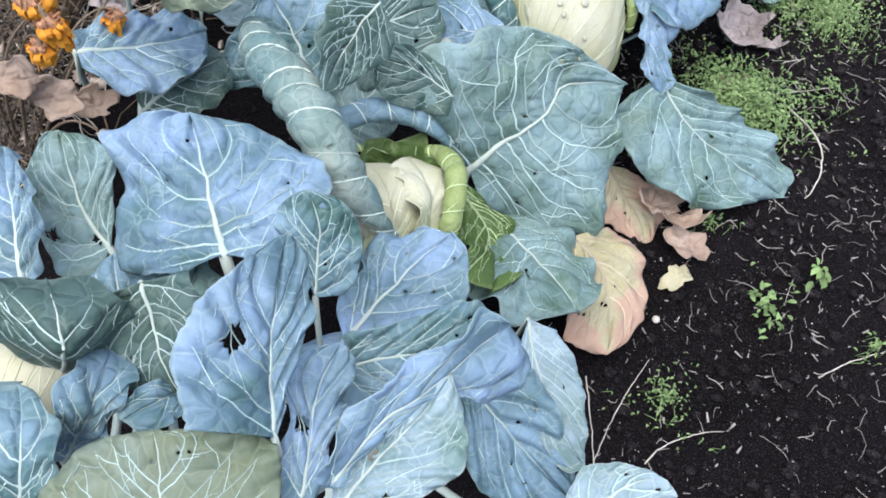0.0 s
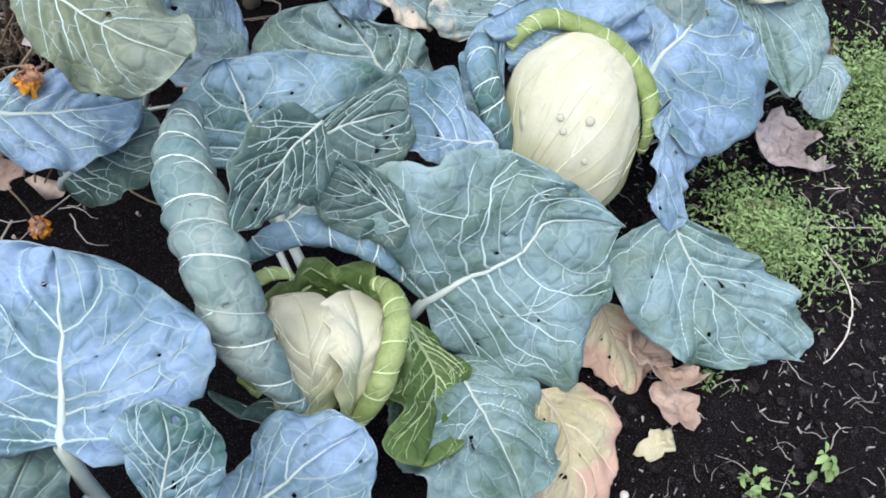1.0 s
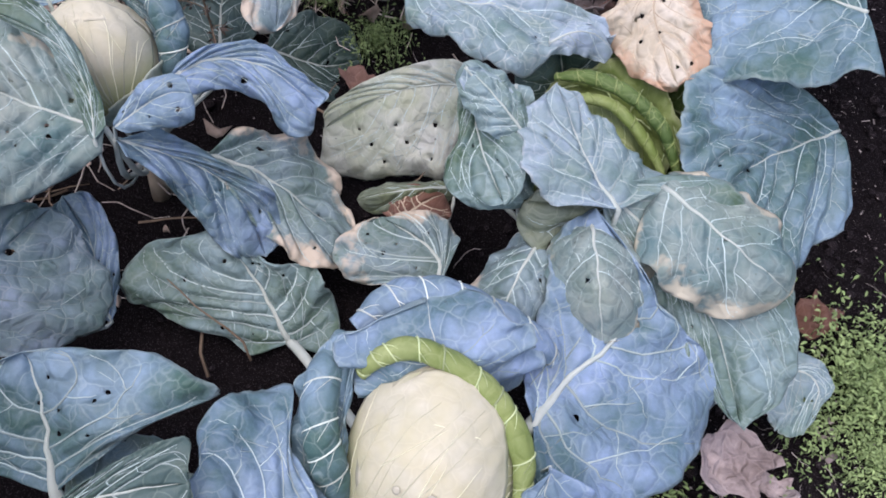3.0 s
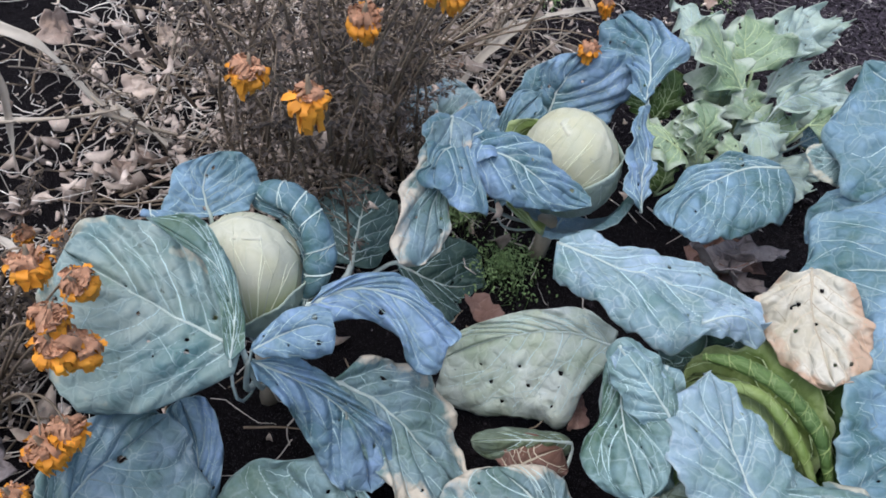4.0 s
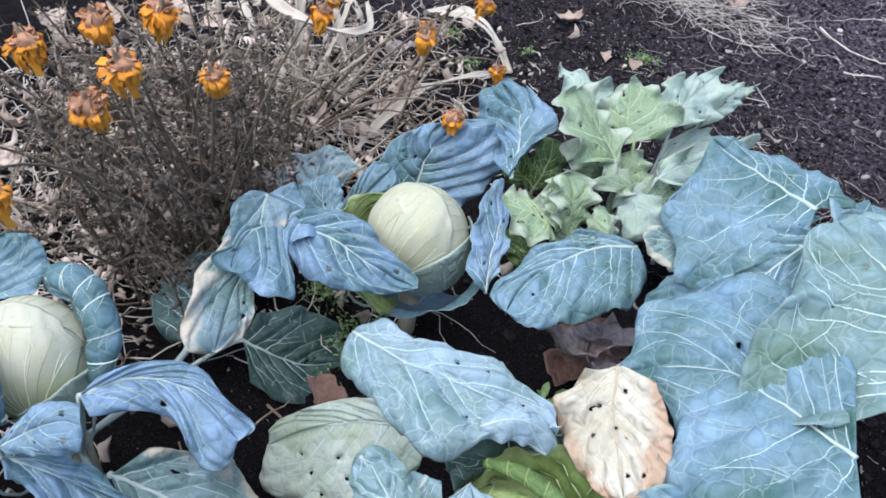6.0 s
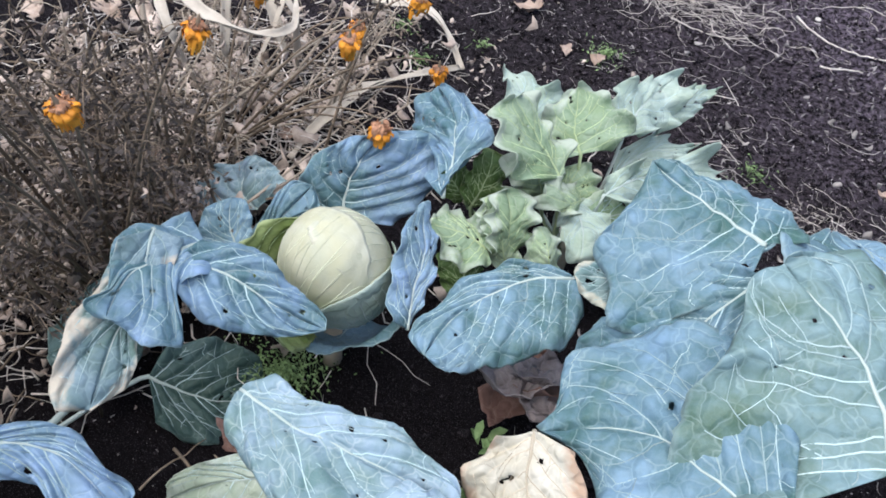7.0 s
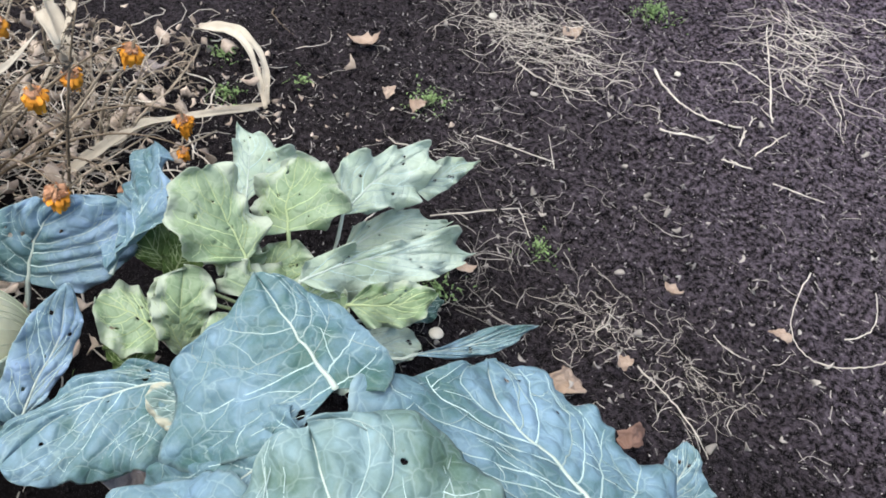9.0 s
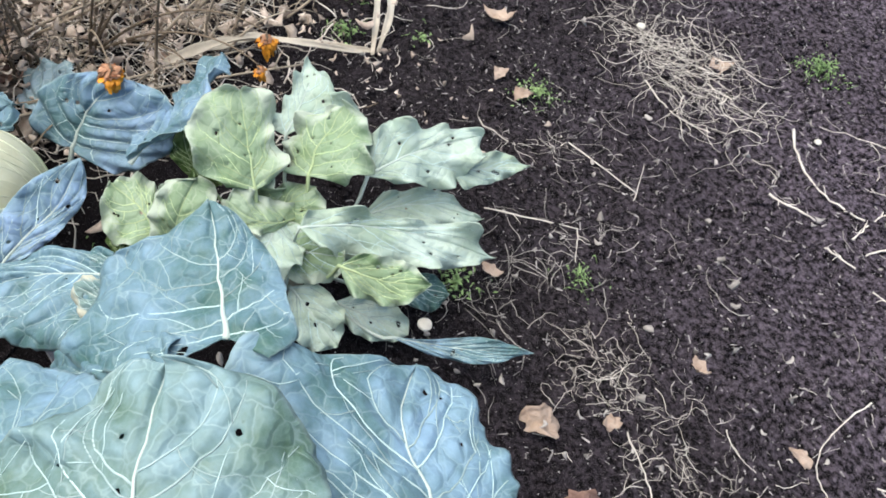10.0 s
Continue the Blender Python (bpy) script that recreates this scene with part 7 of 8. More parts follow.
cane([(-0.799, 1.976, 0.0), (-0.766, 2.08, 0.16), (-0.731, 2.225, 0.34)], 0.0040)
cane([(-0.845, 2.117, 0.02), (-0.755, 2.234, 0.14), (-0.707, 2.411, 0.2)], 0.0040)
cane([(-0.865, 2.148, 0.0), (-0.776, 2.317, 0.12), (-0.613, 2.445, 0.3)], 0.0036)
cane([(-0.949, 1.923, 0.02), (-0.96, 2.016, 0.1), (-1.017, 2.169, 0.2)], 0.0045)
cane([(-0.779, 2.201, 0.0), (-0.781, 2.309, 0.03), (-0.682, 2.439, 0.02)], 0.0035)
cane([(-0.561, 2.101, 0.1), (-0.543, 2.283, 0.12), (-0.619, 2.597, 0.06)], 0.0032)
cane([(-0.708, 2.531, 0.02), (-0.647, 2.555, 0.15), (-0.579, 2.561, 0.28)], 0.0024)
cane([(-1.04, 2.111, 0.1), (-1.02, 2.152, 0.18), (-0.876, 2.166, 0.26)], 0.0030)
cane([(-1.108, 2.352, 0.2), (-1.072, 2.324, 0.12), (-1.072, 2.313, 0.02)], 0.0070)
cane([(-1.263, 1.403, 0.14), (-1.07, 1.534, 0.16), (-1.007, 1.65, 0.16)], 0.0038)
cane([(-1.035, 1.619, 0.16), (-0.953, 1.692, 0.1), (-0.871, 1.823, 0.02)], 0.0050)
cane([(-1.15, 1.387, 0.02), (-1.149, 1.444, 0.1), (-1.165, 1.462, 0.25)], 0.0045)
cane([(-1.002, 1.821, 0.06), (-1.015, 1.756, 0.2), (-0.973, 1.68, 0.4)], 0.0042, material=M_STEM)
cane([(-0.736, 1.85, 0.0), (-0.752, 1.737, 0.25), (-0.757, 1.65, 0.5)], 0.0050, material=M_STEM)
cane([(-0.728, 1.859, 0.0), (-0.713, 1.825, 0.25), (-0.698, 1.743, 0.5)], 0.0050, material=M_STEM)
cane([(-0.712, 1.876, 0.0), (-0.652, 1.899, 0.22), (-0.623, 1.903, 0.45)], 0.0050, material=M_STEM)
cane([(-0.696, 1.892, 0.0), (-0.623, 1.978, 0.15), (-0.591, 2.062, 0.35)], 0.0045, material=M_STEM)
cane([(-0.631, 1.961, 0.0), (-0.575, 2.121, 0.08), (-0.531, 2.656, 0.06)], 0.0040)
cane([(-1.067, 1.731, 0.1), (-1.211, 1.695, 0.12), (-1.198, 1.574, 0.2)], 0.0030)


def stick(pts, r, label, name="twig", material=None, category="twig"):
    bm = bmesh.new()
    P = [Vector(p) for p in pts]
    for p in P:
        p.z = ground_z(p.x, p.y) + r + 0.004
    rnd = random.Random(int(P[0].x * 9173) + int(P[0].y * 5021))
    line = bezier(*P, 18) if len(P) == 3 else [P[0].lerp(P[1], k / 10) for k in range(11)]
    line = [p + Vector((rnd.gauss(0, 0.5), rnd.gauss(0, 0.5), rnd.gauss(0, 0.3))) * r for p in line]
    tube(bm, line, [r * rnd.uniform(0.65, 1.1) * (1 - 0.4 * k / len(line)) for k in range(len(line))], 5)
    for k in range(rnd.randint(1, 3)):
        p = line[rnd.randrange(1, len(line) - 1)]
        e = p + Vector((rnd.gauss(0, 1), rnd.gauss(0, 1), 0.1)).normalized() * rnd.uniform(0.01, 0.03)
        tube(bm, [p, p.lerp(e, 0.5) + Vector((0, 0, 0.002)), e], [r * 0.45, r * 0.35, r * 0.2], 4)
    return tagged(part(name, bm, material or M_STRAW), label, category, "twigs on the soil")


stick([(-0.173, 3.067, 0.05), (0.026, 3.122, 0.05)], 0.0019, "straight pale straw stalk on dark soil")
stick([(0.041, 3.104, 0.05), (-0.031, 3.183, 0.05)], 0.0012, "short thin straw stalk on dark soil")
stick([(-0.069, 2.821, 0.07), (0.054, 2.96, 0.07)], 0.0022, "pale dry stem lying against the cabbage")
stick([(0.054, 2.96, 0.07), (0.118, 2.911, 0.07)], 0.0016, "short broken dry stem on the soil")
stick([(0.587, 3.21, 0.1), (0.591, 3.019, 0.1), (0.681, 3.02, 0.1)], 0.0017, "curved pale root on dark soil", "root", None, "root")
stick([(0.681, 3.02, 0.1), (0.748, 3.038, 0.1), (0.789, 3.125, 0.1)], 0.0019, "curved pale root on dark soil", "root", None, "root")
stick([(0.703, 3.103, 0.1), (0.761, 3.161, 0.1), (0.703, 3.247, 0.1)], 0.0016, "hooked pale root on dark soil", "root", None, "root")
stick([(0.021, 3.552, 0.06), (0.159, 3.429, 0.07), (0.282, 3.506, 0.07)], 0.0036, "thick bent dry stalk on dark soil", "stalk")
stick([(0.328, 3.568, 0.08), (0.147, 3.907, 0.08)], 0.0030, "thick straight pale stalk", "stalk")
stick([(0.298, 3.38, 0.08), (0.365, 3.397, 0.08)], 0.0026, "short pale stalk piece on dark soil", "stalk")
stick([(0.419, 3.388, 0.08), (0.526, 3.41, 0.08)], 0.0019, "thin pale straw on dark soil")
stick([(0.347, 3.44, 0.08), (0.371, 3.556, 0.08)], 0.0026, "broken pale stalk on dark soil", "stalk")
stick([(0.308, 3.445, 0.08), (0.282, 3.559, 0.08)], 0.0026, "short broken pale stalk", "stalk")
stick([(0.146, 3.37, 0.07), (0.237, 3.414, 0.07)], 0.0032, "pale split stalk on dark soil", "stalk")
stick([(-0.245, 3.345, 0.05), (-0.114, 3.316, 0.05), (-0.051, 3.375, 0.05)], 0.0022, "bent pale straw on dark soil")
stick([(0.514, 2.948, 0.1), (0.556, 2.928, 0.1), (0.592, 2.944, 0.1)], 0.0012, "thin curved straw on dark soil")
stick([(0.445, 2.794, 0.08), (0.558, 2.779, 0.09), (0.628, 2.721, 0.1)], 0.0019, "pale root curving over the soil", "root", None, "root")
stick([(0.638, 1.219, 0.0), (0.738, 1.122, 0.0), (0.647, 1.001, 0.0)], 0.0022, "curved pale root on dark soil", "root", None, "root")
stick([(0.356, 0.462, 0.0), (0.392, 0.517, 0.0), (0.488, 0.533, 0.0)], 0.0012, "thin curved straw on dark soil")
stick([(0.638, 0.644, 0.0), (0.695, 0.689, 0.0), (0.774, 0.713, 0.0)], 0.0013, "thin dry stem on dark soil")
stick([(0.277, 0.449, 0.0), (0.305, 0.544, 0.0), (0.363, 0.637, 0.0)], 0.0012, "thin dry stem beside the cabbage")
stick([(0.26, 0.594, 0.0), (0.271, 0.52, -0.0), (0.281, 0.441, 0.0)], 0.0014, "thin brown stem beside the cabbage")
stick([(0.636, 1.346, 0.0), (0.72, 1.377, 0.0)], 0.0012, "thin straw by the weeds")
stick([(0.608, 1.253, 0.0), (0.739, 1.294, 0.0)], 0.0013, "thin straw by the weeds")


def scrap(at, size, label, material, seed, tilt=(0, 0, 0), curl=0.5, name="dead_leaf", aspect=0.75):
    """A crumpled dead leaf with an uneven outline."""
    rnd = random.Random(seed)
    bm = bmesh.new()
    n, rings = 28, 9
    ph = [rnd.uniform(0, 6.28) for _ in range(4)]
    rows = []
    for i in range(rings + 1):
        row = []
        for k in range(n):
            a = 2 * math.pi * k / n
            r = size * i / rings * (1 + 0.16 * math.sin(2 * a + ph[0]) + 0.13 * math.sin(5 * a + ph[1]) + 0.08 * math.sin(9 * a + ph[2]))
            x, y = r * math.cos(a), r * math.sin(a) * aspect
            z = curl * (x * x * math.sin(ph[3]) + y * y) / size + size * (0.26 * noise.noise(Vector((x, y, seed)) * 2.2 / size) + 0.13 * noise.noise(Vector((x, y, seed)) * 6 / size))
            row.append(bm.verts.new((x, y, z)))
        rows.append(row)
    for a, b in zip(rows, rows[1:]):
        for k in range(n):
            bm.faces.new((a[k], a[(k + 1) % n], b[(k + 1) % n], b[k]))
    uvl = bm.loops.layers.uv.new("UVMap")
    bmesh.ops.remove_doubles(bm, verts=bm.verts[:], dist=0.0001)
    ob = part(name, bm, material)
    ob.modifiers.new("thickness", "SOLIDIFY").thickness = 0.001
    ob.matrix_basis = Matrix.LocRotScale(Vector(at), Euler((tilt[0], tilt[1], rnd.uniform(0, 6.28))), None)
    return tagged(ob, label, "dead leaf", "dead leaves")


scrap((0.412, 0.892, 0.0), 0.035, "curled pale pink dead leaf on the soil", M_DEAD, 1, (0.3, 0.2, 0))
scrap((0.419, 0.859, -0.02), 0.042, "flat pale dead leaf on the soil", M_DEAD, 2)
scrap((0.408, 0.797, -0.03), 0.030, "grey-green dead leaf at the bed's edge", M_YELLOW, 3)
scrap((0.359, 0.925, 0.0), 0.045, "pinkish dried leaf under the cabbage", M_DEAD, 4, (0.2, 0.3, 0))
scrap((0.522, 1.25, 0.01), 0.028, "reddish brown leaf on green weeds", M_BROWN, 5, (0.3, 0, 0))
scrap((0.526, 1.385, 0.02), 0.062, "crumpled grey withered leaf on the soil", M_WITHER, 6, (0.2, 0.1, 0), 0.8)
scrap((0.609, 1.385, 0.0), 0.030, "small crumpled grey withered leaf", M_WITHER, 7, (0.2, 0.1, 0), 0.8)
scrap((0.682, 1.501, 0.0), 0.045, "flat brown dead leaf on weeds", M_WITHER, 8)
scrap((0.043, 2.15, 0.06), 0.060, "purple-brown rotting leaf under the cabbage", M_BROWN, 9, (0.5, 0.2, 0), 0.9)
scrap((0.03, 2.101, 0.03), 0.050, "purple-brown rotting leaf under the cabbage", M_BROWN, 10, (0.2, 0.5, 0), 0.9)
scrap((0.053, 2.106, 0.08), 0.070, "brown rotting leaf under broad leaves", M_BROWN, 11, (0.3, 0.4, 0), 0.8)
scrap((-0.265, 1.774, 0.02), 0.038, "reddish dead leaf between cabbages", M_BROWN, 12)
scrap((0.614, 1.702, 0.02), 0.050, "reddish dead leaf on weeds", M_BROWN, 13)
scrap((-0.035, 1.679, 0.05), 0.030, "reddish dead leaf behind a spotted leaf", M_BROWN, 14, (0.8, 0, 0))
scrap((-0.806, 2.036, 0.05), 0.040, "pinkish brown dead leaf among dry stems", M_DEAD, 15, (0.6, 0.2, 0))
scrap((-0.729, 2.074, 0.03), 0.042, "curled brown dead leaf among dry stems", M_BROWN, 16, (0.4, 0.4, 0))
scrap((-0.712, 2.376, 0.0), 0.025, "small brown leaf on dark soil", M_DEAD, 17)
scrap((-0.981, 1.665, 0.03), 0.032, "pinkish dead leaf among dry stems", M_DEAD, 18, (0.8, 0.2, 0))
scrap((-1.008, 1.624, 0.03), 0.026, "small pale dead leaf among dry stems", M_DEAD, 19, (0.5, 0.2, 0))
scrap((-1.328, 1.769, 0.12), 0.045, "curled pale dead leaf on dry stems", M_DEAD, 20, (0.7, 0.2, 0))
scrap((-1.364, 1.514, 0.15), 0.040, "greenish dry leaf on a stem", M_YELLOW, 21, (0.5, 0.3, 0))
scrap((-0.942, 1.275, 0.25), 0.038, "pale pink dry leaf by the flowers", M_DEAD, 22, (0.7, 0.2, 0))
scrap((-0.882, 1.328, 0.22), 0.036, "pale dry leaf by the flowers", M_DEAD, 23, (0.9, 0.2, 0))
scrap((-0.626, 1.055, 0.16), 0.045, "grey dry leaf under the flowers", M_WITHER, 24, (0.4, 0.2, 0))
scrap((-0.653, 2.034, 0.05), 0.055, "pale grey dead leaf under the bush", M_WITHER, 25, (0.6, 0.2, 0))
scrap((-0.603, 0.725, 0.3), 0.032, "curled brown leaf below the flowers", M_DEAD, 26, (0.6, 0.2, 0))
scrap((-0.567, 0.739, 0.26), 0.036, "curled brown leaf below the flowers", M_DEAD, 27, (0.9, 0.1, 0))
scrap((-0.556, 0.782, 0.2), 0.036, "curled pinkish leaf below the flowers", M_DEAD, 28, (0.6, 0.5, 0))
scrap((0.412, 2.958, 0.09), 0.020, "small orange-brown leaf on dark soil", M_DEAD, 29, (0.4, 0.2, 0))
scrap((0.373, 2.672, 0.07), 0.034, "curled pinkish leaf at the bed's edge", M_DEAD, 30, (0.3, 0.2, 0))
scrap((0.515, 2.651, 0.09), 0.026, "curled reddish leaf at the bed's edge", M_BROWN, 31, (0.5, 0.2, 0))
scrap((0.609, 3.009, 0.1), 0.018, "small pale leaf scrap on dark soil", M_DEAD, 32)
scrap((-0.555, 3.139, 0.03), 0.036, "pale curled dead leaf on dark soil", M_DEAD, 33, (0.3, 0.2, 0))
scrap((-0.397, 3.049, 0.03), 0.020, "small brown leaf on dark soil", M_DEAD, 34)
scrap((-0.312, 3.056, 0.04), 0.022, "small orange-brown leaf on dark soil", M_DEAD, 35)
scrap((-0.213, 3.532, 0.05), 0.040, "orange-brown dry leaf in a straw heap", M_DEAD, 36, (0.3, 0.3, 0))
scrap((0.425, 2.771, 0.08), 0.016, "small brown leaf scrap on soil", M_DEAD, 37)
scrap((-0.817, 2.708, 0.02), 0.042, "crumpled grey dead leaf on dark soil", M_WITHER, 38, (0.4, 0.2, 0))
scrap((0.082, 2.743, 0.06), 0.018, "small brown leaf beside the cabbage", M_DEAD, 39)
scrap((-0.797, 2.102, 0.03), 0.050, "brown dead leaf among dry stems", M_DEAD, 40, (0.3, 0.1, 0))

scrap((-1.462, 2.132, 0.1), 0.055, "large bleached dead leaf behind the marigold", M_FLAKE, 60, (0.3, 0.0, 0), 0.7)
scrap((-1.272, 2.066, 0.12), 0.04, "bleached dead leaf caught in dry stems", M_FLAKE, 61, (0.4, 0.1, 0), 0.7)
scrap((-1.167, 1.822, 0.1), 0.035, "curled pale dead leaf in the marigold", M_FLAKE, 62, (0.5, 0.2, 0), 0.7)
scrap((-1.091, 1.76, 0.1), 0.032, "curled pale dead leaf in the marigold", M_FLAKE, 63, (0.6, 0.0, 0), 0.7)
scrap((-1.328, 2.406, 0.05), 0.045, "pale dead leaf on the litter", M_FLAKE, 64, (0.3, 0.1, 0), 0.7)
scrap((-1.24, 2.249, 0.08), 0.03, "pale dead leaf among dry stems", M_FLAKE, 65, (0.4, 0.2, 0), 0.7)
scrap((-0.716, 2.029, 0.06), 0.045, "pinkish dead leaf beside blue cabbage leaves", M_DEAD, 66, (0.5, 0.0, 0), 0.7)
scrap((-1.4, 2.275, 0.06), 0.036, "pale dead leaf among dry stems", M_FLAKE, 67, (0.6, 0.1, 0), 0.7)
scrap((-1.224, 2.431, 0.05), 0.036, "pale dead leaf among dry stems", M_FLAKE, 68, (0.3, 0.2, 0), 0.7)
scrap((-1.229, 1.974, 0.05), 0.038, "pale dead leaf under the marigold", M_FLAKE, 69, (0.4, 0.0, 0), 0.7)
scrap((-0.997, 2.122, 0.06), 0.045, "bleached dead leaf behind the marigold", M_FLAKE, 70, (0.5, 0.1, 0), 0.7)
scrap((-1.158, 2.138, 0.06), 0.04, "bleached dead leaf behind the marigold", M_FLAKE, 71, (0.6, 0.2, 0), 0.7)
scrap((0.041, 2.059, 0.12), 0.06, "purple-grey rotting leaf under the cabbage", M_WITHER, 72, (0.3, 0.0, 0), 0.7)
scrap((0.087, 2.103, 0.14), 0.055, "purple-grey rotting leaf under the cabbage", M_WITHER, 73, (0.4, 0.1, 0), 0.7)
scrap((0.083, 2.059, 0.11), 0.05, "purple-grey rotting leaf under the cabbage", M_WITHER, 74, (0.5, 0.2, 0), 0.7)


def drop(at, normal, r):
    """A clinging drop of water, flattened against the leaf."""
    bm = bmesh.new()
    bmesh.ops.create_icosphere(bm, subdivisions=2, radius=r)
    for v in bm.verts:
        v.co.z *= 0.22
    ob = part("water_drop", bm, M_WATER)
    ob.matrix_basis = Matrix.LocRotScale(Vector(at), Vector(normal).to_track_quat("Z", "Y"), None)
    return tagged(ob, "clear drop of water clinging to the pale cabbage head", "water drop", "drops on the head")


drop((0.1245, 1.0764, 0.2787), (-0.183, -0.678, 0.712), 0.0052)
drop((0.1643, 1.0813, 0.2829), (0.182, -0.62, 0.763), 0.0068)
drop((0.1337, 1.0637, 0.2677), (-0.117, -0.74, 0.662), 0.0048)
drop((0.1747, 1.0457, 0.2409), (0.227, -0.809, 0.542), 0.0042)


def pebble(at, r, label, flat=0.6, seed=1):
    bm = bmesh.new()
    bmesh.ops.create_icosphere(bm, subdivisions=3, radius=r)
    for v in bm.verts:
        v.co *= 1 + 0.14 * noise.noise(v.co * 1.4 / r + Vector((seed, 0, 0)))
        v.co.z *= flat
    ob = part("stone", bm, M_STONE)
    ob.matrix_basis = Matrix.Translation(at)
    return tagged(ob, label, "stone", "pale stones")


pebble((0.371, 0.708, -0.035), 0.0065, "small white pebble on dark soil", 0.7, 1)
pebble((-0.395, 3.436, 0.06), 0.0111, "flat white stone on dark soil", 0.5, 2)
pebble((0.071, 3.581, 0.07), 0.0084, "small white stone on dark soil", 0.5, 3)
pebble((0.162, 2.559, 0.12), 0.0123, "round pale mushroom-like stone among leaves", 0.5, 4)


# ---- weeds ----
def weed(at, r, count, seed, label, size=0.008, height=0.03, kind="stuff", stalks=True, name="weed", group="weeds"):
    """Low weed: short stems with pairs of small oval leaves."""
    rnd = random.Random(seed)
    bm = bmesh.new()
    for _ in range(count):
        a, d = rnd.uniform(0, 6.28), r * abs(rnd.gauss(0, 0.62))
        d *= 1 + 0.25 * math.sin(3 * a + seed)
        x, y = at[0] + d * math.cos(a), at[1] + d * math.sin(a)
        z = ground_z(x, y) + height * (0.35 + 0.65 * rnd.random()) * (1 - 0.5 * min(1.0, d / r) ** 2) + 0.004
        p = Vector((x, y, z))
        u = Vector((rnd.gauss(0, 1), rnd.gauss(0, 1), rnd.gauss(0.1, 0.35))).normalized()
        w = u.cross(Vector((rnd.gauss(0, 0.3), rnd.gauss(0, 0.3), 1))).normalized()
        nrm = w.cross(u)
        s = size * rnd.uniform(0.6, 1.35)
        if stalks and rnd.random() < 0.25:
            tube(bm, [Vector((x + rnd.gauss(0, 0.008), y + rnd.gauss(0, 0.008), ground_z(x, y))), p], [0.0008, 0.0006], 3)
        ring = [bm.verts.new(p + u * s * (0.5 + 0.5 * c) + w * s * 0.25 * q + nrm * s * e) for c, q, e in ((-1, 0, 0), (-0.3, 0.8, 0.12), (0.45, 0.8, 0.1), (1, 0, -0.12), (0.45, -0.8, 0.1), (-0.3, -0.8, 0.12))]
        mid = bm.verts.new(p + u * s * 0.55 - nrm * s * 0.05)
        for k in range(6):
            bm.faces.new((ring[k], ring[(k + 1) % 6], mid))
    return tagged(part(name, bm, M_WEED), label, "weed", group, kind)


weed((0.53, 1.201, 0.0), 0.125, 3600, 1, "dense mat of fine green chickweed on the soil", 0.0095, 0.05, "stuff", name="chickweed_mat")
weed((0.714, 1.609, 0.0), 0.12, 3200, 2, "dense mat of green chickweed beside the cabbages", 0.0095, 0.045, "stuff", name="chickweed_mat")
weed((0.741, 1.493, 0.0), 0.10, 1600, 3, "low green weeds on the soil", 0.0065, 0.03, "stuff", name="chickweed_mat")
weed((0.631, 1.504, 0.0), 0.05, 260, 33, "low green weeds on the soil", 0.008, 0.03)
weed((0.384, 0.567, 0.0), 0.055, 170, 4, "small feathery green weed on dark soil", 0.007, 0.03)
weed((0.557, 0.761, 0.0), 0.045, 60, 5, "small broad-leaved green weed on dark soil", 0.015, 0.02)
weed((0.657, 0.845, 0.0), 0.020, 14, 6, "young broad-leaved green weed", 0.022, 0.02)
weed((0.466, 0.923, 0.0), 0.030, 60, 7, "small green weed by the cabbage", 0.008, 0.02)
weed((0.727, 1.293, 0.0), 0.030, 50, 8, "small pale green weed on soil", 0.009, 0.015)
weed((0.735, 0.707, 0.0), 0.035, 50, 9, "small green weed on dark soil", 0.008, 0.02)
weed((-0.302, 1.914, -0.02), 0.085, 900, 10, "dark green weeds in the shade between cabbages", 0.007, 0.05, "stuff", name="chickweed_mat")
weed((-0.447, 1.98, -0.02), 0.055, 400, 11, "dark green weeds between cabbages", 0.007, 0.05, "stuff", name="chickweed_mat")
weed((0.053, 2.002, 0.08), 0.030, 10, 12, "small bright green seedling under the leaves", 0.030, 0.03)
weed((-0.306, 3.085, 0.05), 0.050, 150, 13, "grey-green feathery weed on dark soil", 0.007, 0.02)
weed((-0.104, 3.747, 0.07), 0.060, 220, 14, "green feathery weed by the straw", 0.008, 0.03)
weed((-0.665, 2.784, 0.02), 0.040, 80, 15, "small green weed by dry stalks", 0.009, 0.02)
weed((0.15, 2.895, 0.07), 0.040, 60, 16, "small pale green weed on dark soil", 0.008, 0.02)
weed((0.068, 2.682, 0.08), 0.045, 110, 17, "small yellow-green weeds by the cabbage", 0.010, 0.02)
weed((-0.783, 2.876, 0.02), 0.040, 70, 18, "small green weed under dry stalks", 0.009, 0.02)
weed((-0.571, 2.943, 0.03), 0.030, 40, 19, "tiny green weed on dark soil", 0.008, 0.01)


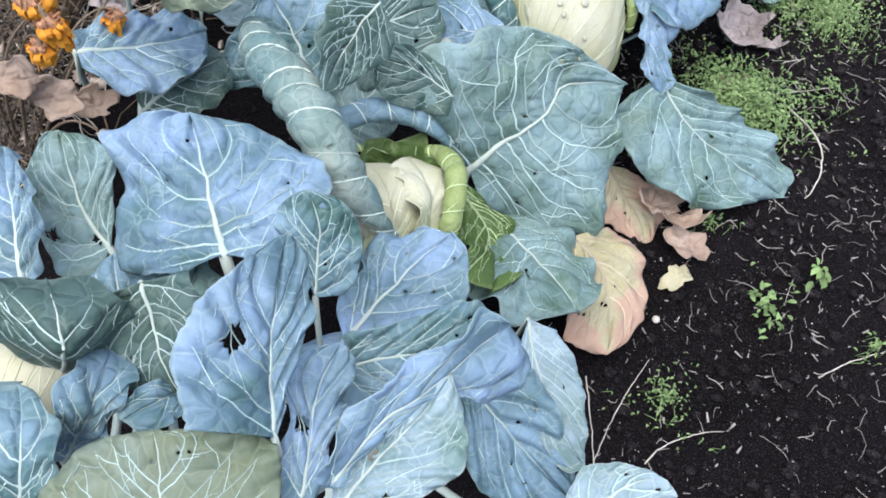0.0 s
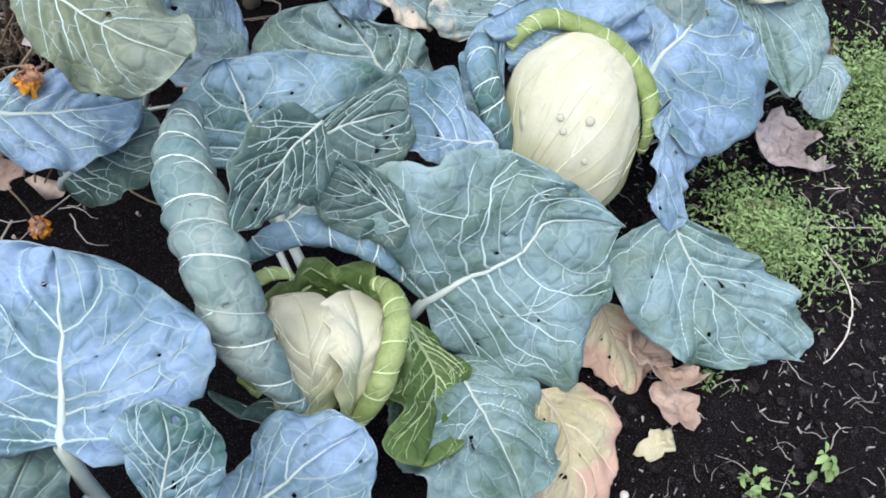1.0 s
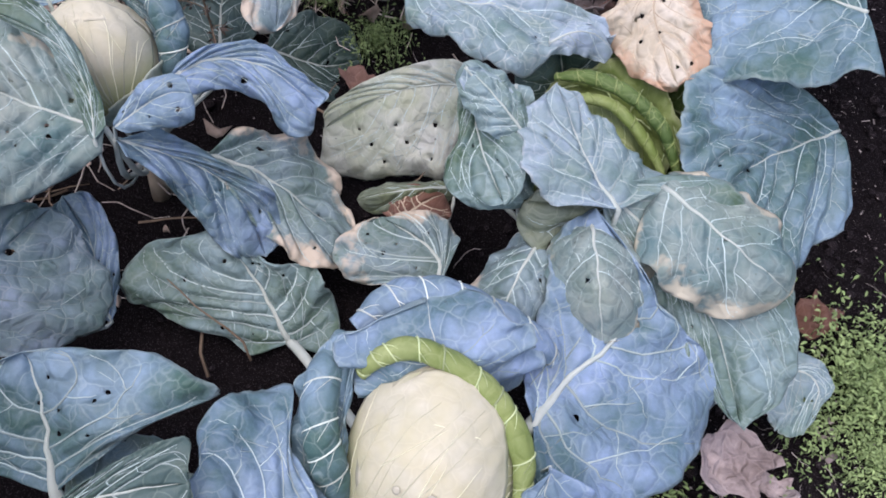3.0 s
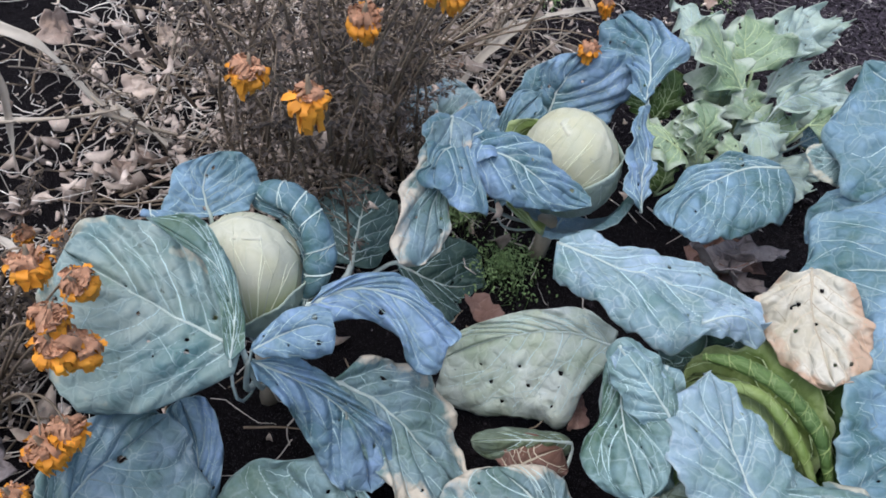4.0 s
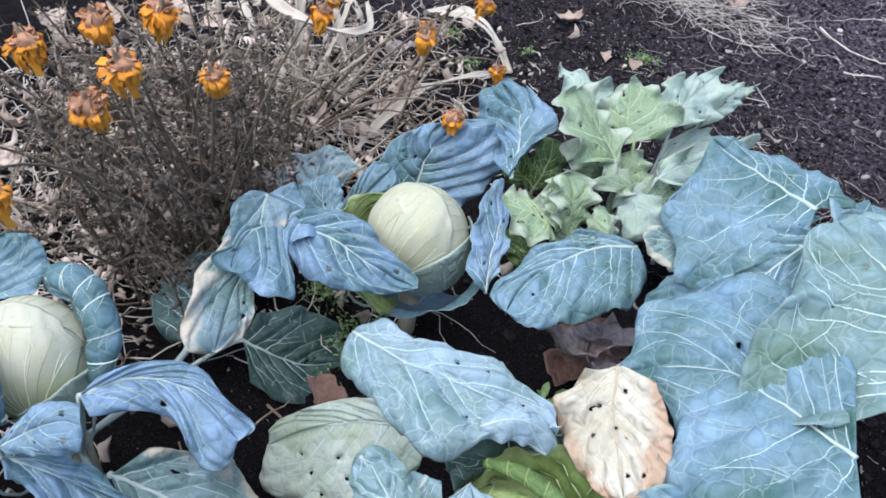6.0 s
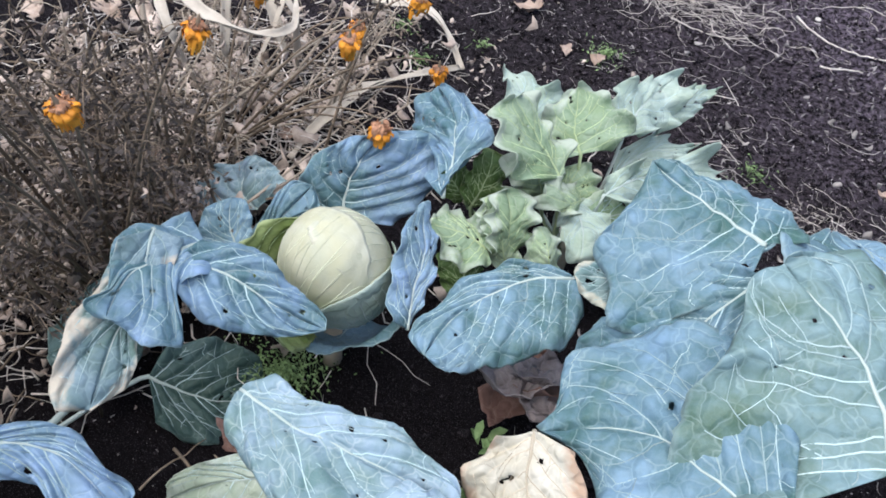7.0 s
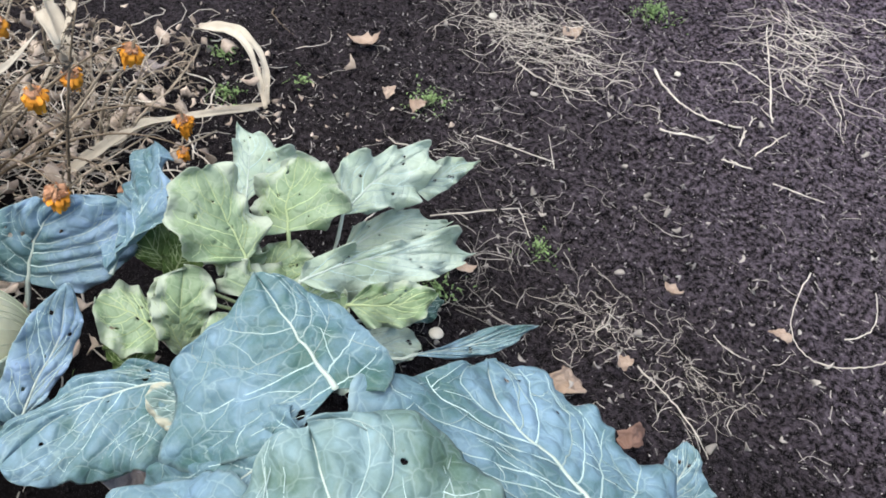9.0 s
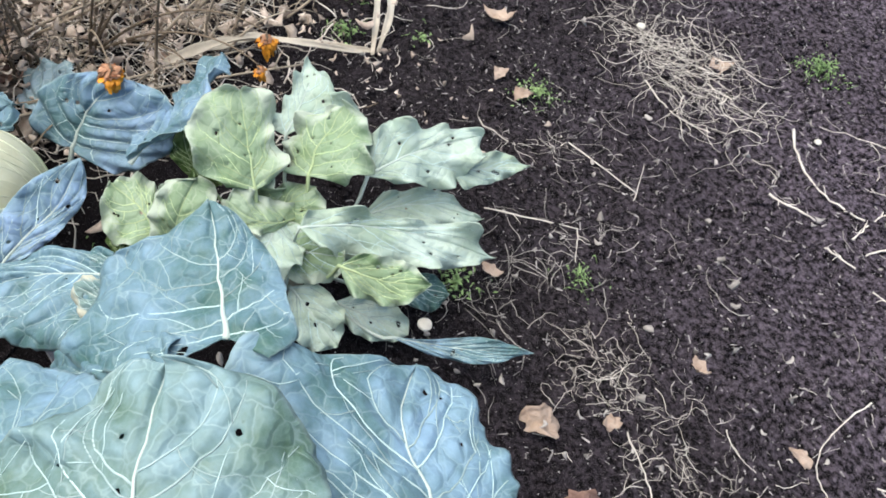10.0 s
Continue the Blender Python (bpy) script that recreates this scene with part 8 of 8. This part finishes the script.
# ---- soil crumbs ----
def crumbs(name, label, seed, count, box, small, large, material):
    """Clods of crumbly soil: rough little lumps half sunk in the ground."""
    rnd = random.Random(seed)
    base = bmesh.new()
    bmesh.ops.create_icosphere(base, subdivisions=1, radius=1.0)
    vs = [v.co.copy() for v in base.verts]
    fs = [[v.index for v in f.verts] for f in base.faces]
    base.free()
    verts, faces = [], []
    for _ in range(count):
        x, y = rnd.uniform(box[0], box[1]), rnd.uniform(box[2], box[3])
        r = small + (large - small) * rnd.random() ** 9
        c = Vector((x, y, ground_z(x, y) + r * 0.25 + 0.012 * noise.noise(Vector((x, y, 0)) * 9)))
        o = len(verts)
        sx, sy, sz = rnd.uniform(0.7, 1.3), rnd.uniform(0.7, 1.3), rnd.uniform(0.5, 0.9)
        for v in vs:
            k = r * (1 + rnd.uniform(-0.28, 0.28))
            verts.append(c + Vector((v.x * k * sx, v.y * k * sy, v.z * k * sz)))
        faces += [[o + i for i in f] for f in fs]
    me = bpy.data.meshes.new(name)
    me.from_pydata(verts, [], faces)
    me.materials.append(material)
    return tagged(new(name, me), label, "soil", kind="stuff")


crumbs("soil_crumbs", "dark crumbs of garden soil", 1, 26000, (-0.9, 1.9, 2.4, 4.5), 0.0012, 0.012, M_CLOD)
crumbs("soil_crumbs", "dark crumbs of garden soil", 2, 11000, (0.25, 1.35, 0.2, 2.4), 0.0015, 0.012, M_CLOD)
crumbs("soil_crumbs", "dark crumbs of garden soil", 3, 1500, (-1.2, 0.3, 0.5, 2.4), 0.003, 0.014, M_CLOD)


def chaff(seed, count, box):
    """Tiny pale flakes and fibre ends strewn over the soil."""
    rnd = random.Random(seed)
    verts, faces = [], []
    for _ in range(count):
        x, y = rnd.uniform(box[0], box[1]), rnd.uniform(box[2], box[3])
        a, ln, w = rnd.uniform(0, 6.28), 0.0015 + 0.016 * rnd.random() ** 5, 0.0004 + 0.0018 * rnd.random() ** 2
        z = ground_z(x, y) + 0.016 * noise.noise(Vector((x, y, 0)) * 9) + rnd.uniform(0.002, 0.010)
        d, s = Vector((math.cos(a), math.sin(a), rnd.gauss(0, 0.25))) * ln, Vector((-math.sin(a), math.cos(a), 0)) * w
        p, o = Vector((x, y, z)), len(verts)
        up = Vector((0, 0, w))
        verts += [p - s, p + s, p + d + s * 0.6, p + d - s * 0.6, p + up, p + d + up * 0.6]
        faces += [(o, o + 4, o + 5, o + 3), (o + 4, o + 1, o + 2, o + 5), (o, o + 1, o + 4), (o + 3, o + 5, o + 2), (o, o + 3, o + 2, o + 1)]
    me = bpy.data.meshes.new("chaff")
    me.from_pydata(verts, [], faces)
    me.materials.append(M_FLECK)
    return tagged(new("chaff", me), "fine pale chaff strewn over dark soil", "chaff", kind="stuff")


chaff(1, 16000, (-0.9, 1.9, 2.4, 4.6))
chaff(2, 4500, (0.25, 1.35, 0.2, 2.4))
chaff(3, 500, (-1.4, -0.2, 1.5, 2.6))
